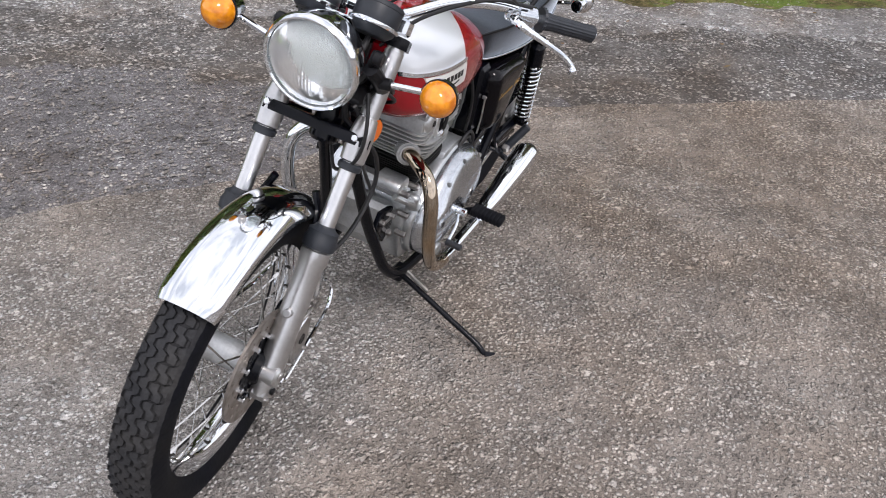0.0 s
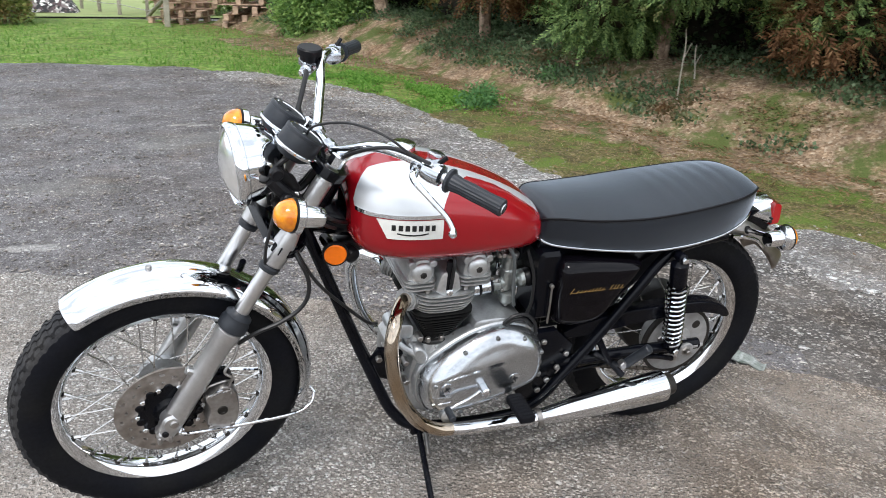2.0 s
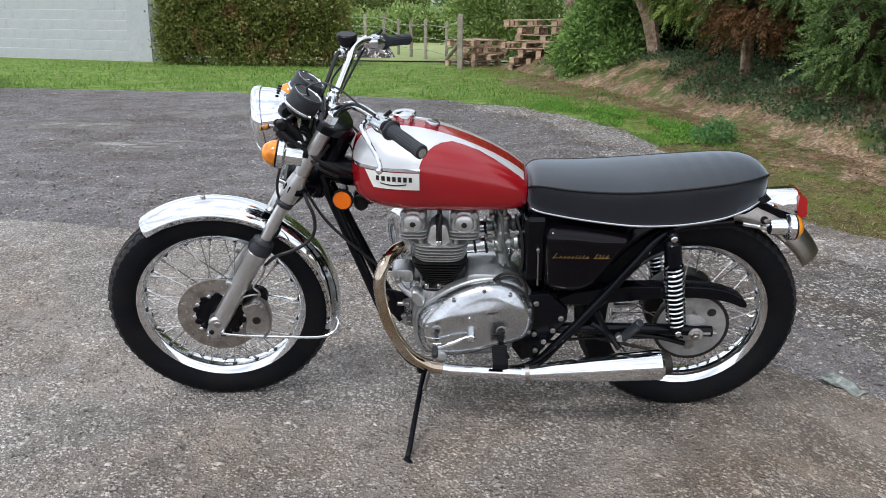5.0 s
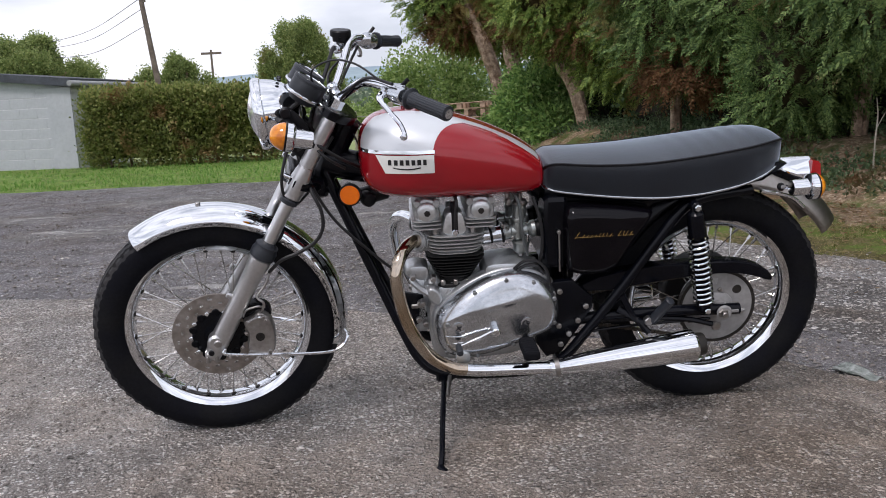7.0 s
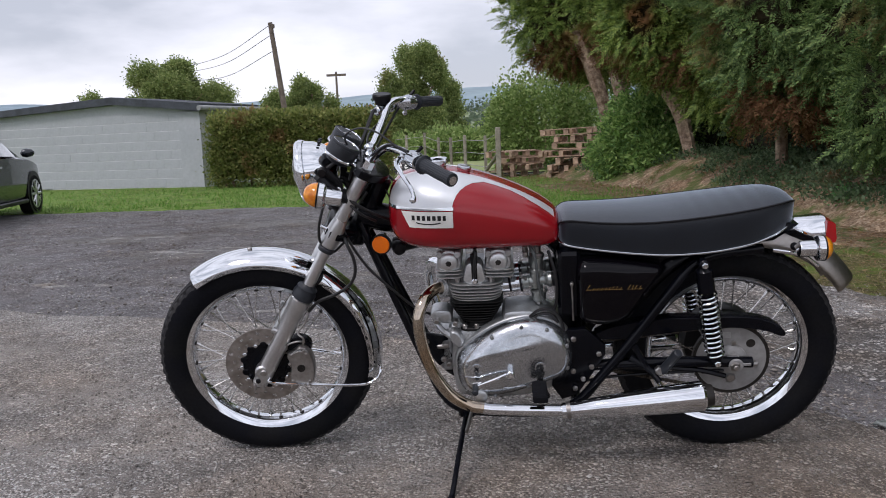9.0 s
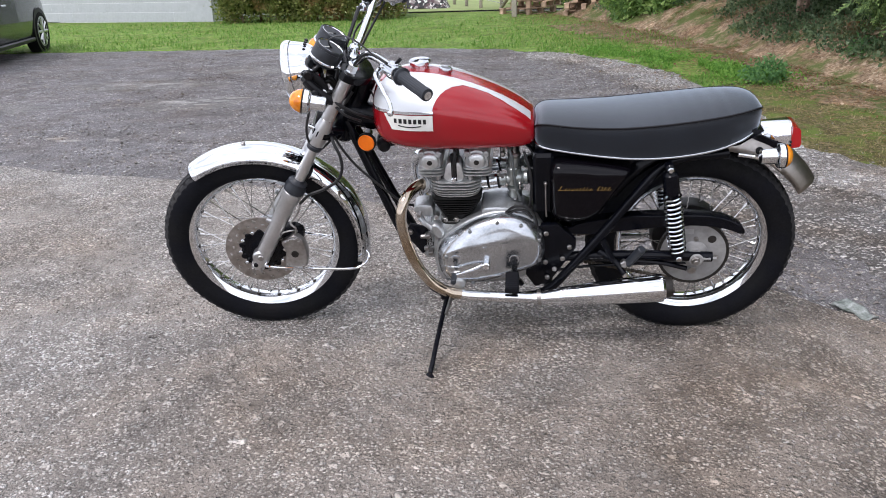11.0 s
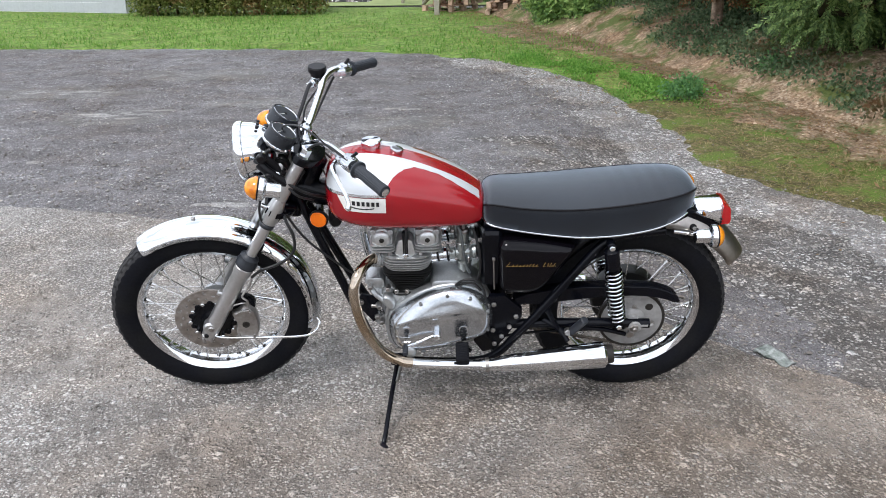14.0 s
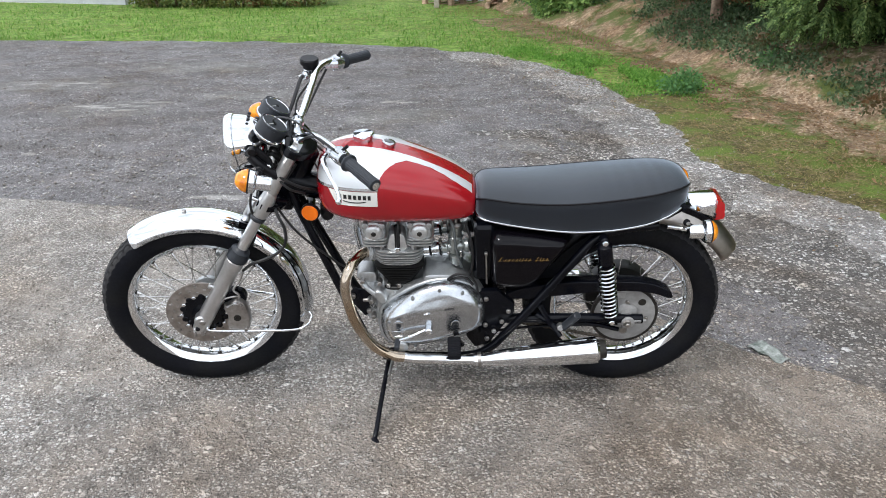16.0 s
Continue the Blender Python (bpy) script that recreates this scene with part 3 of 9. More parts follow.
def box(lo, hi, bevel=0.003, m=None):
    """A box with bevelled edges."""
    (x0, y0, z0), (x1, y1, z1) = lo, hi
    c = min(bevel, (x1 - x0) * 0.3, (y1 - y0) * 0.3, (z1 - z0) * 0.3)
    g, verts, faces = Geo(), [], []

    def ring(z, k):
        return [(x0 + k, y0 + c, z), (x0 + c, y0 + k, z), (x1 - c, y0 + k, z), (x1 - k, y0 + c, z),
                (x1 - k, y1 - c, z), (x1 - c, y1 - k, z), (x0 + c, y1 - k, z), (x0 + k, y1 - c, z)]

    for z, k in ((z0, c * 0.9), (z0 + c, 0), (z1 - c, 0), (z1, c * 0.9)):
        verts += ring(z, k)
    for i in range(3):
        for k in range(8):
            a, b = i * 8 + k, i * 8 + (k + 1) % 8
            faces.append((a, b, b + 8, a + 8))
    faces += [tuple(reversed(range(8))), tuple(range(24, 32))]
    g.add(verts, faces)
    return g.moved(m) if m else g


def plate(outline, y0, y1, bevel=0.006, rounds=0, dome=0.0):
    """A slab with an outline in x and z, from y0 to its bevelled face at y1; dome: how far the face swells."""
    pts = [np.array(q, float) for q in outline]
    for _ in range(rounds):
        pts = [q for i in range(len(pts)) for q in (0.75 * pts[i] + 0.25 * pts[(i + 1) % len(pts)], 0.25 * pts[i] + 0.75 * pts[(i + 1) % len(pts)])]
    mid = sum(pts) / len(pts)
    s = 1 if y1 > y0 else -1
    n = len(pts)

    def inset(k):
        out = []
        for q in pts:
            d = mid - q
            r = np.linalg.norm(d)
            out.append(q + d / r * min(k, r * 0.9))
        return out

    loops = [(0, y0), (0, y1 - s * bevel), (bevel * 0.3, y1 - s * bevel * 0.3), (bevel, y1)]
    if dome:
        loops += [(bevel + 0.012, y1 + s * dome * 0.6), (bevel + 0.03, y1 + s * dome)]
    verts, faces = [], []
    for k, y in loops:
        verts += [(q[0], y, q[1]) for q in inset(k)]
    for i in range(len(loops) - 1):
        for k in range(n):
            a, b = i * n + k, i * n + (k + 1) % n
            faces.append((a, b, b + n, a + n))
    faces += [tuple(reversed(range(n))), tuple(range((len(loops) - 1) * n, len(loops) * n))]
    area = sum(pts[i][0] * pts[(i + 1) % n][1] - pts[(i + 1) % n][0] * pts[i][1] for i in range(n))
    if (area > 0) == (s > 0):
        faces = [tuple(reversed(q)) for q in faces]
    return Geo().add(verts, faces)


def domed(outline, spine, y0, y1, edge=0.02, rounds=2, swell=0.0, extra=None, rings=22):
    """A cast or pressed cover: an outline in x and z, rounded over its edge towards a spine; extra(x, z): further relief."""
    pts = [np.array(q, float) for q in outline]
    for _ in range(rounds):
        pts = [q for i in range(len(pts)) for q in (0.75 * pts[i] + 0.25 * pts[(i + 1) % len(pts)], 0.25 * pts[i] + 0.75 * pts[(i + 1) % len(pts)])]
    a, b = (np.array(q, float) for q in spine)
    s = 1 if y1 > y0 else -1
    n, depth = len(pts), abs(y1 - y0)
    verts, faces = [], []
    for r in range(-1, rings + 1):
        t = max(0, r) / rings
        t = 1 - (1 - t) ** 1.0 if t > 0.999 else t ** 1.5
        for q in pts:
            k = float(np.clip(np.dot(q - a, b - a) / np.dot(b - a, b - a), 0, 1))
            mid = a + (b - a) * k
            p = q + (mid - q) * t
            d = float(np.linalg.norm(p - q))
            u = min(1.0, d / edge)
            h = depth * (0.35 + 0.65 * math.sqrt(1 - (1 - u) ** 2)) if r >= 0 else 0.0
            h += swell * math.sin(0.5 * math.pi * t) + (extra(p[0], p[1]) * u if extra else 0.0)
            verts.append((p[0], y0 + s * h, p[1]))
    for i in range(rings + 1):
        for k in range(n):
            c, e = i * n + k, i * n + (k + 1) % n
            faces.append((c, e, e + n, c + n))
    area = sum(pts[i][0] * pts[(i + 1) % n][1] - pts[(i + 1) % n][0] * pts[i][1] for i in range(n))
    if (area > 0) == (s > 0):
        faces = [tuple(reversed(q)) for q in faces]
    return Geo().add(verts, faces)


def grid(rows, closed=False):
    """A surface through rows of points."""
    w = len(rows[0])
    verts = [p for r in rows for p in r]
    faces = []
    for i in range(len(rows) - 1):
        for k in range(w if closed else w - 1):
            a, b = i * w + k, i * w + (k + 1) % w
            faces.append((a, b, b + w, a + w))
    return Geo().add(verts, faces)


# ---- ground ----
def near(points, x):
    xs, ys = zip(*points)
    return float(np.interp(x, xs, ys))


def ground_z(x, y):
    """Level under the machine, falling gently off past its tail, rising to the bank under the conifers."""
    k = min(max((x - 1.45) / 0.8, 0), 1)
    z = -0.11 * k * k * (3 - 2 * k) * (1 if y < 3 else max(0, 1 - (y - 3) / 4))
    z += 0.004 * noise.noise(Vector((x * 0.6, y * 0.6, 0))) - 0.008
    if y > 17:
        z -= 0.02 * (min(y, 120) - 17)
    return z


GRASS_EDGE = [(-60, 11.0), (-40, 10.8), (-25, 10.55), (-15, 10.3), (-10, 10.15), (-6.3, 10.0), (-4.0, 9.9), (-2.0, 9.75), (0.0, 9.2), (1.2, 8.3), (1.8, 7.45), (2.12, 6.7), (2.44, 5.7), (2.58, 4.45), (2.72, 3.4), (2.99, 2.8), (3.33, 2.4), (3.90, 1.1), (4.38, 0.05), (5.1, -1.4), (6.8, -5.2), (10, -13)]
SLAB_EDGE = [(-30, 7.6), (-24, 6.6), (-18, 5.55), (-13, 4.65), (-9, 3.9), (-6, 3.3), (-4, 2.85), (-2.6, 2.5), (-2.0, 2.28), (-1.3, 2.13), (-0.4, 1.88), (0.4, 1.47), (1.0, 0.98), (1.5, 0.76), (1.9, 0.62), (2.13, 0.51), (2.32, 0.38), (2.47, 0.24), (2.62, 0.02), (3.0, -0.55), (3.42, -1.19), (4.0, -2.2), (4.6, -3.3), (5.6, -5.2), (8, -10)]


def spread(lo, hi, fine, near_range):
    """Steps that are fine close to the machine and widen with distance."""
    out, s = [lo], lo
    while s < hi:
        d = max(0, abs(s - (near_range[0] + near_range[1]) / 2) - (near_range[1] - near_range[0]) / 2)
        s += fine * (1 + d * 0.35)
        out.append(min(s, hi))
    return out


def edge_strip(name, edge, depth, lift, mat, wobble, label, category, widths, far_drop=0.02):
    """A sheet that starts at an edge line and reaches away from it."""
    path = smooth_path(edge, 24)
    rows = []
    for i, q in enumerate(path):
        t = path[min(i + 1, len(path) - 1)] - path[max(i - 1, 0)]
        nrm = np.array([-t[1], t[0]]) / np.linalg.norm(t) * depth if depth > 0 else np.array([0.0, -1.0])
        k = wobble * noise.noise(Vector((q[0] * 2.1, q[1] * 2.1, 5))) + wobble * 0.5 * noise.noise(Vector((q[0] * 9, q[1] * 9, 2)))
        row = []
        for j, w in enumerate(widths):
            p = q + nrm * (w + k * (1 if j < 3 else 0))
            z = ground_z(p[0], p[1]) + (lift if j else -0.012)
            row.append((p[0], p[1], z))
        rows.append(row)
    g = grid(rows)
    if depth > 0:
        g.f = [tuple(reversed(q)) for q in g.f]
    ob = part(name, g, mat)
    return tagged(ob, label, category, kind="structure")


ys = sorted({round(s, 3) for s in spread(1.0, 2600, 0.22, (-2, 4))} | {round(2.0 - s, 3) for s in spread(1.0, 900, 0.22, (-2, 4))})
xs = sorted({round(s, 3) for s in spread(0.5, 1800, 0.22, (-2, 3))} | {round(1.0 - s, 3) for s in spread(0.5, 1800, 0.22, (-2, 3))})
ground = part("ground", grid([[(x, y, ground_z(x, y)) for x in xs] for y in ys]), GRAVEL)
ground.data.flip_normals() if ground.data.polygons[0].normal.z < 0 else None
tagged(ground, "worn grey tarmac and loose gravel yard", "ground", kind="structure")
apron = edge_strip("concrete_apron", SLAB_EDGE, -1, 0.012, CONCRETE, 0.05, "brown exposed-aggregate concrete apron with ragged edge", "pavement",
                   [0, 0.03, 0.08, 0.25, 0.6, 1.0, 1.6, 2.4, 3.4, 5, 8, 14])
WIDTHS = [0, 0.04, 0.1, 0.25, 0.5, 0.9, 1.4, 2.2, 3.5, 5, 7.5]
verge = edge_strip("grass_verge", [q for q in GRASS_EDGE if q[0] < 2.55], 1, 0.012, TURF, 0.14, "short green grass verge", "grass", WIDTHS)
mossy = edge_strip("mossy_verge", [q for q in GRASS_EDGE if q[0] > 2.3], 1, 0.009, MOSSY, 0.16, "olive moss and dead grass verge", "grass", WIDTHS[:9])
LITTER_EDGE = [(0.9, 12.6), (1.6, 10.6), (2.5, 8.8), (2.95, 7.2), (3.25, 5.7), (3.42, 4.5), (3.75, 3.75), (4.15, 3.15), (4.9, 1.6), (6.0, -0.8), (8.5, -6)]
litter = edge_strip("leaf_litter", LITTER_EDGE, 1, 0.022, LITTER, 0.3, "brown fallen leaves and bare soil below the conifers", "soil",
                    [0, 0.05, 0.15, 0.4, 0.8, 1.3, 2, 3, 5])
GRAVEL_EDGE = [(1.0, 8.5), (1.5, 7.85), (1.95, 6.95), (2.25, 6.0), (2.44, 4.7), (2.62, 3.5), (2.90, 2.85), (3.24, 2.4), (3.80, 1.1), (4.28, 0.05), (5.0, -1.4), (6.6, -5.0)]
edge_strip("gravel_bed", [(x - 1.45, y - 0.65) for x, y in GRAVEL_EDGE if y < 4.8], 1, 0.004, MID_GRAVEL, 0.40, "grey loose gravel between apron and verge", "gravel",
           [0, 0.08, 0.2, 0.45, 0.8, 1.15, 1.45])
edge_strip("gravel_margin", [(x - 0.46, y - 0.18) for x, y in GRAVEL_EDGE], 1, 0.008, PALE_GRAVEL, 0.30, "pale loose gravel margin beside the grass", "gravel",
           [0, 0.05, 0.12, 0.22, 0.35, 0.5, 0.7])
field = part("field", grid([[(x, y, ground_z(x, y) + 0.03) for x in np.linspace(-60, 60, 41)] for y in np.linspace(17.5, 200, 40)]), FIELD)
field.data.flip_normals() if field.data.polygons[0].normal.z < 0 else None
tagged(field, "pale green sloping pasture beyond the yard", "field", kind="structure")


# ---- planting ----
def leaves(spots, size, wide, rng, droop=0.0, folds=True):
    """Leaf blades at the spots (each a place and an outward way); one island each."""
    g = Geo()
    verts, faces = [], []
    for p, out in spots:
        d = (out + Vector((rng.gauss(0, 0.7), rng.gauss(0, 0.7), rng.gauss(0, 0.7) - droop))).normalized()
        s = d.cross(Vector((rng.gauss(0, 1), rng.gauss(0, 1), rng.gauss(0, 1)))).normalized()
        L = size * rng.uniform(0.6, 1.4)
        w = wide * rng.uniform(0.7, 1.3)
        k = len(verts)
        verts += [p, p + d * L * 0.45 + s * w, p + d * L, p + d * L * 0.45 - s * w]
        faces.append((k, k + 1, k + 2, k + 3))
    g.v, g.f = verts, faces
    return g


def blob_spots(centre, radii, count, rng, shell=0.55, lump=0.25, low=-1.0, rear=0.0):
    """Places in the outer shell of an uneven rounded mass."""
    c, out = Vector(centre), []
    seed = Vector((rng.uniform(0, 50), rng.uniform(0, 50), rng.uniform(0, 50)))
    while len(out) < count:
        d = Vector((rng.gauss(0, 1), rng.gauss(0, 1), rng.gauss(0, 1))).normalized()
        if d.z < low or (d.y > 0.45 or d.x > 0.8) and rng.random() < rear:
            continue
        k = (1 + lump * noise.noise(d * 2.3 + seed) + lump * 0.7 * noise.noise(d * 5.5 + seed)) * rng.uniform(shell, 1.0) ** 0.6
        out.append((c + Vector((d.x * radii[0], d.y * radii[1], d.z * radii[2])) * k, d))
    return out


def tufts(spots, per, spread_by, rng):
    """Several leaf places round each spot, so that the leaves stand in sprays."""
    return [(p + Vector((rng.gauss(0, spread_by), rng.gauss(0, spread_by), rng.gauss(0, spread_by))), d) for p, d in spots for _ in range(per)]


def sprays(spots, reach, size, wide, per, rng, droop=0.5):
    """Flat feathery conifer sprays: leaflets in herringbone along a drooping twig, the flat side turned outwards."""
    verts, faces = [], []
    for p, out in spots:
        axis = (out * 0.7 + Vector((rng.gauss(0, 0.5), rng.gauss(0, 0.5), rng.gauss(0.1, 0.45) - droop))).normalized()
        face = out + Vector((rng.gauss(0, 0.35), rng.gauss(0, 0.35), 0.75 + rng.gauss(0, 0.3)))
        up = (face - axis * face.dot(axis)).normalized()
        side = axis.cross(up)
        L = reach * rng.uniform(0.55, 1.25)
        for k in range(per):
            t = (k + 0.5) / per
            d = (axis * 0.8 + side * (0.85 if k % 2 else -0.85) * rng.uniform(0.6, 1.1) + up * rng.gauss(0, 0.14)).normalized()
            w = d.cross(up + side * rng.gauss(0, 0.25)).normalized() * wide * rng.uniform(0.7, 1.3)
            q = p + axis * L * t + up * rng.gauss(0, 0.012) - Vector((0, 0, 0.10 * L * t * t))
            s = size * rng.uniform(0.7, 1.25) * (1.25 - 0.85 * t)
            i = len(verts)
            verts += [q, q + d * s * 0.4 + w, q + d * s, q + d * s * 0.4 - w]
            faces.append((i, i + 1, i + 2, i + 3))
    g = Geo()
    g.v, g.f = verts, faces
    return g


def furrowed(g, seg, seed, depth=0.2):
    """A tube's rings pushed in and out in long twisting furrows, like stringy bark."""
    for r in range(0, len(g.v) - seg + 1, seg):
        ring = g.v[r:r + seg]
        c = sum(ring, Vector()) / seg
        for k in range(seg):
            a = 2 * math.pi * k / seg
            q = noise.noise(Vector((math.cos(a) * 1.6 + seed, math.sin(a) * 1.6, c.z * 0.8))) + 0.6 * noise.noise(Vector((math.cos(a) * 4, math.sin(a) * 4 + seed, c.z * 1.1)))
            g.v[r + k] = c + (ring[k] - c) * (1 + depth * 1.6 * q)
    return g


def tree(name, label, trunk, limbs, masses, leaf_mat, size, wide, per, seed, droop=0.3, spray=0.12, rear=0.0):
    rng = random.Random(seed)
    base = Vector(trunk[0][:3])
    ob = thing(name, label, "tree", Matrix.Translation(base))
    shift = Matrix.Translation(-base)
    part("trunk", furrowed(tube(trunk, seg=26, step=10), 26, seed).moved(shift), BARK, ob, sharp=60)
    for q in limbs:
        part("limb", tube(q, seg=8).moved(shift), BARK, ob)
    spots, needles = [], leaf_mat in (CONIFER, DARK_CONIFER)
    for centre, radii, count in masses:
        spots += blob_spots(centre, radii, int(count * 1.35), rng, 0.74, 0.46, -1.0, rear) if needles else blob_spots(centre, radii, count, rng, 0.35, 0.3, -1.0, rear)
    crown = sprays(spots, spray, size, wide, per, rng, droop) if needles else leaves(tufts(spots, per, spray, rng), size, wide, rng, droop)
    part("crown", crown.moved(shift), leaf_mat, ob, sharp=180)
    return ob


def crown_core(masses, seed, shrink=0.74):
    """Solid uneven rounded lumps inside a crown; their dark colour stands for the shade within."""
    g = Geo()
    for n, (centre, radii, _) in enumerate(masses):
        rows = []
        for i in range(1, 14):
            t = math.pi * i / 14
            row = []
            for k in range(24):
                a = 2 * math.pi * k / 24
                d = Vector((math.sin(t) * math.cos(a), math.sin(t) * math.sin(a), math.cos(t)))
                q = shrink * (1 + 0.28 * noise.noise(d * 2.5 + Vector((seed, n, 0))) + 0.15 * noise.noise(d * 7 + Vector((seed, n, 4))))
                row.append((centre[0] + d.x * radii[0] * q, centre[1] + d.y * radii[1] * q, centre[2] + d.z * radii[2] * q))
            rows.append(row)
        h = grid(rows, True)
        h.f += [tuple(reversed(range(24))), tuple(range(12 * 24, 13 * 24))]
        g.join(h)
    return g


def conifer(i, trunk, masses, hem=None):
    """A leaning conifer: trunk (x, y, z, radius), masses of its crown, and where dead foliage hangs."""
    limbs = []
    rng = random.Random(60 + i)
    for k in range(7):
        p = Vector(trunk[-2][:3]).lerp(Vector(trunk[-1][:3]), k / 7)
        c = Vector(masses[k % len(masses)][0])
        q = c + Vector((rng.uniform(-0.4, 0.4), rng.uniform(-0.2, 0.4), rng.uniform(-0.3, 0.3)))
        limbs.append([(*p, 0.05), (*(p.lerp(q, 0.5) + Vector((0, 0.1, 0.1))), 0.035), (*q, 0.015)])
    ob = tree("conifer", "tall green conifer with furrowed bare trunk and brown dead patches", trunk, limbs, masses, CONIFER if i < 3 else DARK_CONIFER, 0.076 if i < 3 else 0.058, 0.0098 if i < 3 else 0.0078, 28 if i < 3 else 32, 10 + i, 0.28, 0.31 if i < 3 else 0.27, 0.75)
    base = Vector(trunk[0][:3])
    part("inner_growth", crown_core(masses, 3 * i).moved(Matrix.Translation(-base)), CROWN_SHADE, ob, "dark solid core standing for the shade inside the crown")
    if hem:
        brown = blob_spots(hem, (0.75, 0.5, 0.34), 420 if i != 4 else 240, rng, 0.5, 0.3)
        part("dead_sprays", sprays(brown, 0.32, 0.08, 0.010, 18, rng, 0.5).moved(Matrix.Translation(-base)), DEAD_LEAF, ob, "brown dead foliage low in the crown", sharp=180)
    for k in range(9):
        p = Vector(trunk[2][:3]).lerp(Vector(trunk[-2][:3]), rng.random())
        q = p + Vector((rng.gauss(0, 0.35), -abs(rng.gauss(0.15, 0.2)), rng.uniform(-0.15, 0.3)))
        part("dead_twig", tube([(*p, 0.014), (*p.lerp(q, 0.6), 0.009), (*(q + Vector((0, 0, -0.06))), 0.004)], seg=5).moved(Matrix.Translation(-base)), BARK, ob, "snapped bare twig")


conifer(0, [(2.62, 14.6, 0.0, 0.19), (2.55, 14.6, 0.6, 0.15), (2.46, 14.6, 1.37, 0.12), (2.29, 14.6, 1.95, 0.125), (2.08, 14.65, 2.5, 0.115), (1.96, 14.75, 2.9, 0.1), (2.1, 15.3, 4.2, 0.07)], [((2.5, 15.7, 5.3), (2.0, 1.5, 2.7), 2600), ((1.75, 15.35, 3.25), (1.05, 0.85, 1.0), 1100), ((2.6, 15.6, 2.9), (1.0, 0.8, 0.9), 900), ((1.3, 15.4, 4.3), (0.85, 0.8, 0.8), 800)], (1.75, 15.0, 2.55))
conifer(1, [(2.85, 14.0, 0.1, 0.2), (2.8, 14.0, 0.8, 0.16), (2.74, 14.0, 1.6, 0.145), (2.68, 14.05, 2.1, 0.14), (2.9, 14.2, 3.2, 0.11), (3.4, 14.0, 4.6, 0.08)], [((3.9, 13.4, 4.9), (1.7, 1.4, 2.8), 2400), ((3.25, 12.9, 2.75), (0.95, 0.75, 0.85), 1200), ((2.75, 13.3, 3.4), (0.85, 0.7, 0.8), 900)], (2.9, 12.9, 2.35))
conifer(2, [(3.58, 11.4, 0.1, 0.16), (3.54, 11.4, 0.45, 0.125), (3.46, 11.4, 0.85, 0.115), (3.34, 11.4, 1.28, 0.13), (3.08, 11.42, 1.72, 0.135), (2.92, 11.6, 2.3, 0.11), (3.4, 11.9, 3.6, 0.08)], [((4.2, 11.6, 4.5), (1.7, 1.5, 2.7), 2600), ((3.15, 11.2, 2.75), (0.95, 0.7, 0.9), 1300), ((4.25, 10.8, 1.95), (0.85, 0.75, 1.0), 1500), ((3.9, 11.0, 2.6), (0.8, 0.7, 0.8), 800)], (3.45, 11.0, 2.05))
conifer(3, [(4.02, 8.1, 0.1, 0.12), (3.98, 8.1, 0.5, 0.085), (4.0, 8.15, 1.2, 0.08), (4.2, 8.3, 2.6, 0.09), (4.6, 8.6, 4.5, 0.05)], [((4.8, 8.6, 4.5), (1.7, 1.6, 3.0), 2800), ((4.15, 7.9, 2.35), (1.15, 1.0, 1.2), 2200), ((4.85, 7.2, 2.0), (1.05, 0.95, 0.95), 1600)], (4.05, 7.6, 1.3))
conifer(4, [(5.0, 5.7, 0.1, 0.11), (5.0, 5.7, 0.6, 0.08), (5.1, 5.6, 1.6, 0.08), (5.5, 5.6, 4.0, 0.06)], [((5.7, 5.6, 4.6), (1.8, 1.7, 3.2), 2400), ((5.2, 5.0, 2.3), (1.4, 1.3, 1.15), 1900), ((4.55, 6.0, 1.2), (0.62, 0.6, 0.66), 700), ((5.9, 4.35, 1.25), (0.7, 0.5, 0.5), 420)], (5.9, 4.2, 0.9))
conifer(5, [(6.3, 2.5, 0.1, 0.17), (6.3, 2.5, 0.6, 0.14), (6.4, 2.4, 1.8, 0.11), (6.8, 2.4, 4.0, 0.06)], [((6.9, 2.4, 4.4), (2.0, 1.9, 3.4), 2000), ((6.4, 2.0, 2.0), (1.5, 1.4, 1.2), 1500)])
conifer(6, [(7.9, -0.6, 0.1, 0.17), (7.9, -0.6, 0.6, 0.14), (8.0, -0.7, 1.8, 0.11), (8.3, -0.8, 4.0, 0.06)], [((8.4, -0.8, 4.3), (2.1, 2.2, 3.6), 1500), ((7.9, -1.0, 2.0), (1.5, 1.5, 1.2), 900)])


def bank_line(s):
    path = [(1.9, 16.0), (2.9, 12.6), (3.6, 10.4), (4.05, 8.0), (4.6, 6.0), (5.5, 3.6), (6.6, 1.0), (8.4, -3.0)]
    f = s * (len(path) - 1)
    i = min(int(f), len(path) - 2)
    k = f - i
    return Vector((path[i][0] * (1 - k) + path[i + 1][0] * k, path[i][1] * (1 - k) + path[i + 1][1] * k, 0))


rows = []
for i in range(91):
    c = bank_line(i / 90)
    t = (bank_line(min(1, i / 90 + 0.02)) - bank_line(max(0, i / 90 - 0.02))).normalized()
    nrm = Vector((-t.y, t.x, 0))
    row = []
    for w, h in ((-0.95, -0.03), (-0.7, 0.07), (-0.4, 0.26), (-0.1, 0.42), (0.3, 0.5), (0.9, 0.52), (2.2, 0.45), (5.0, 0.3)):
        p = c + nrm * w
        row.append((p.x, p.y, ground_z(p.x, p.y) + h + 0.07 * noise.noise(Vector((p.x * 1.5, p.y * 1.5, 3)))))
    rows.append(row)
bank = part("earth_bank", grid(rows), LITTER)
bank.data.flip_normals() if bank.data.polygons[0].normal.z < 0 else None
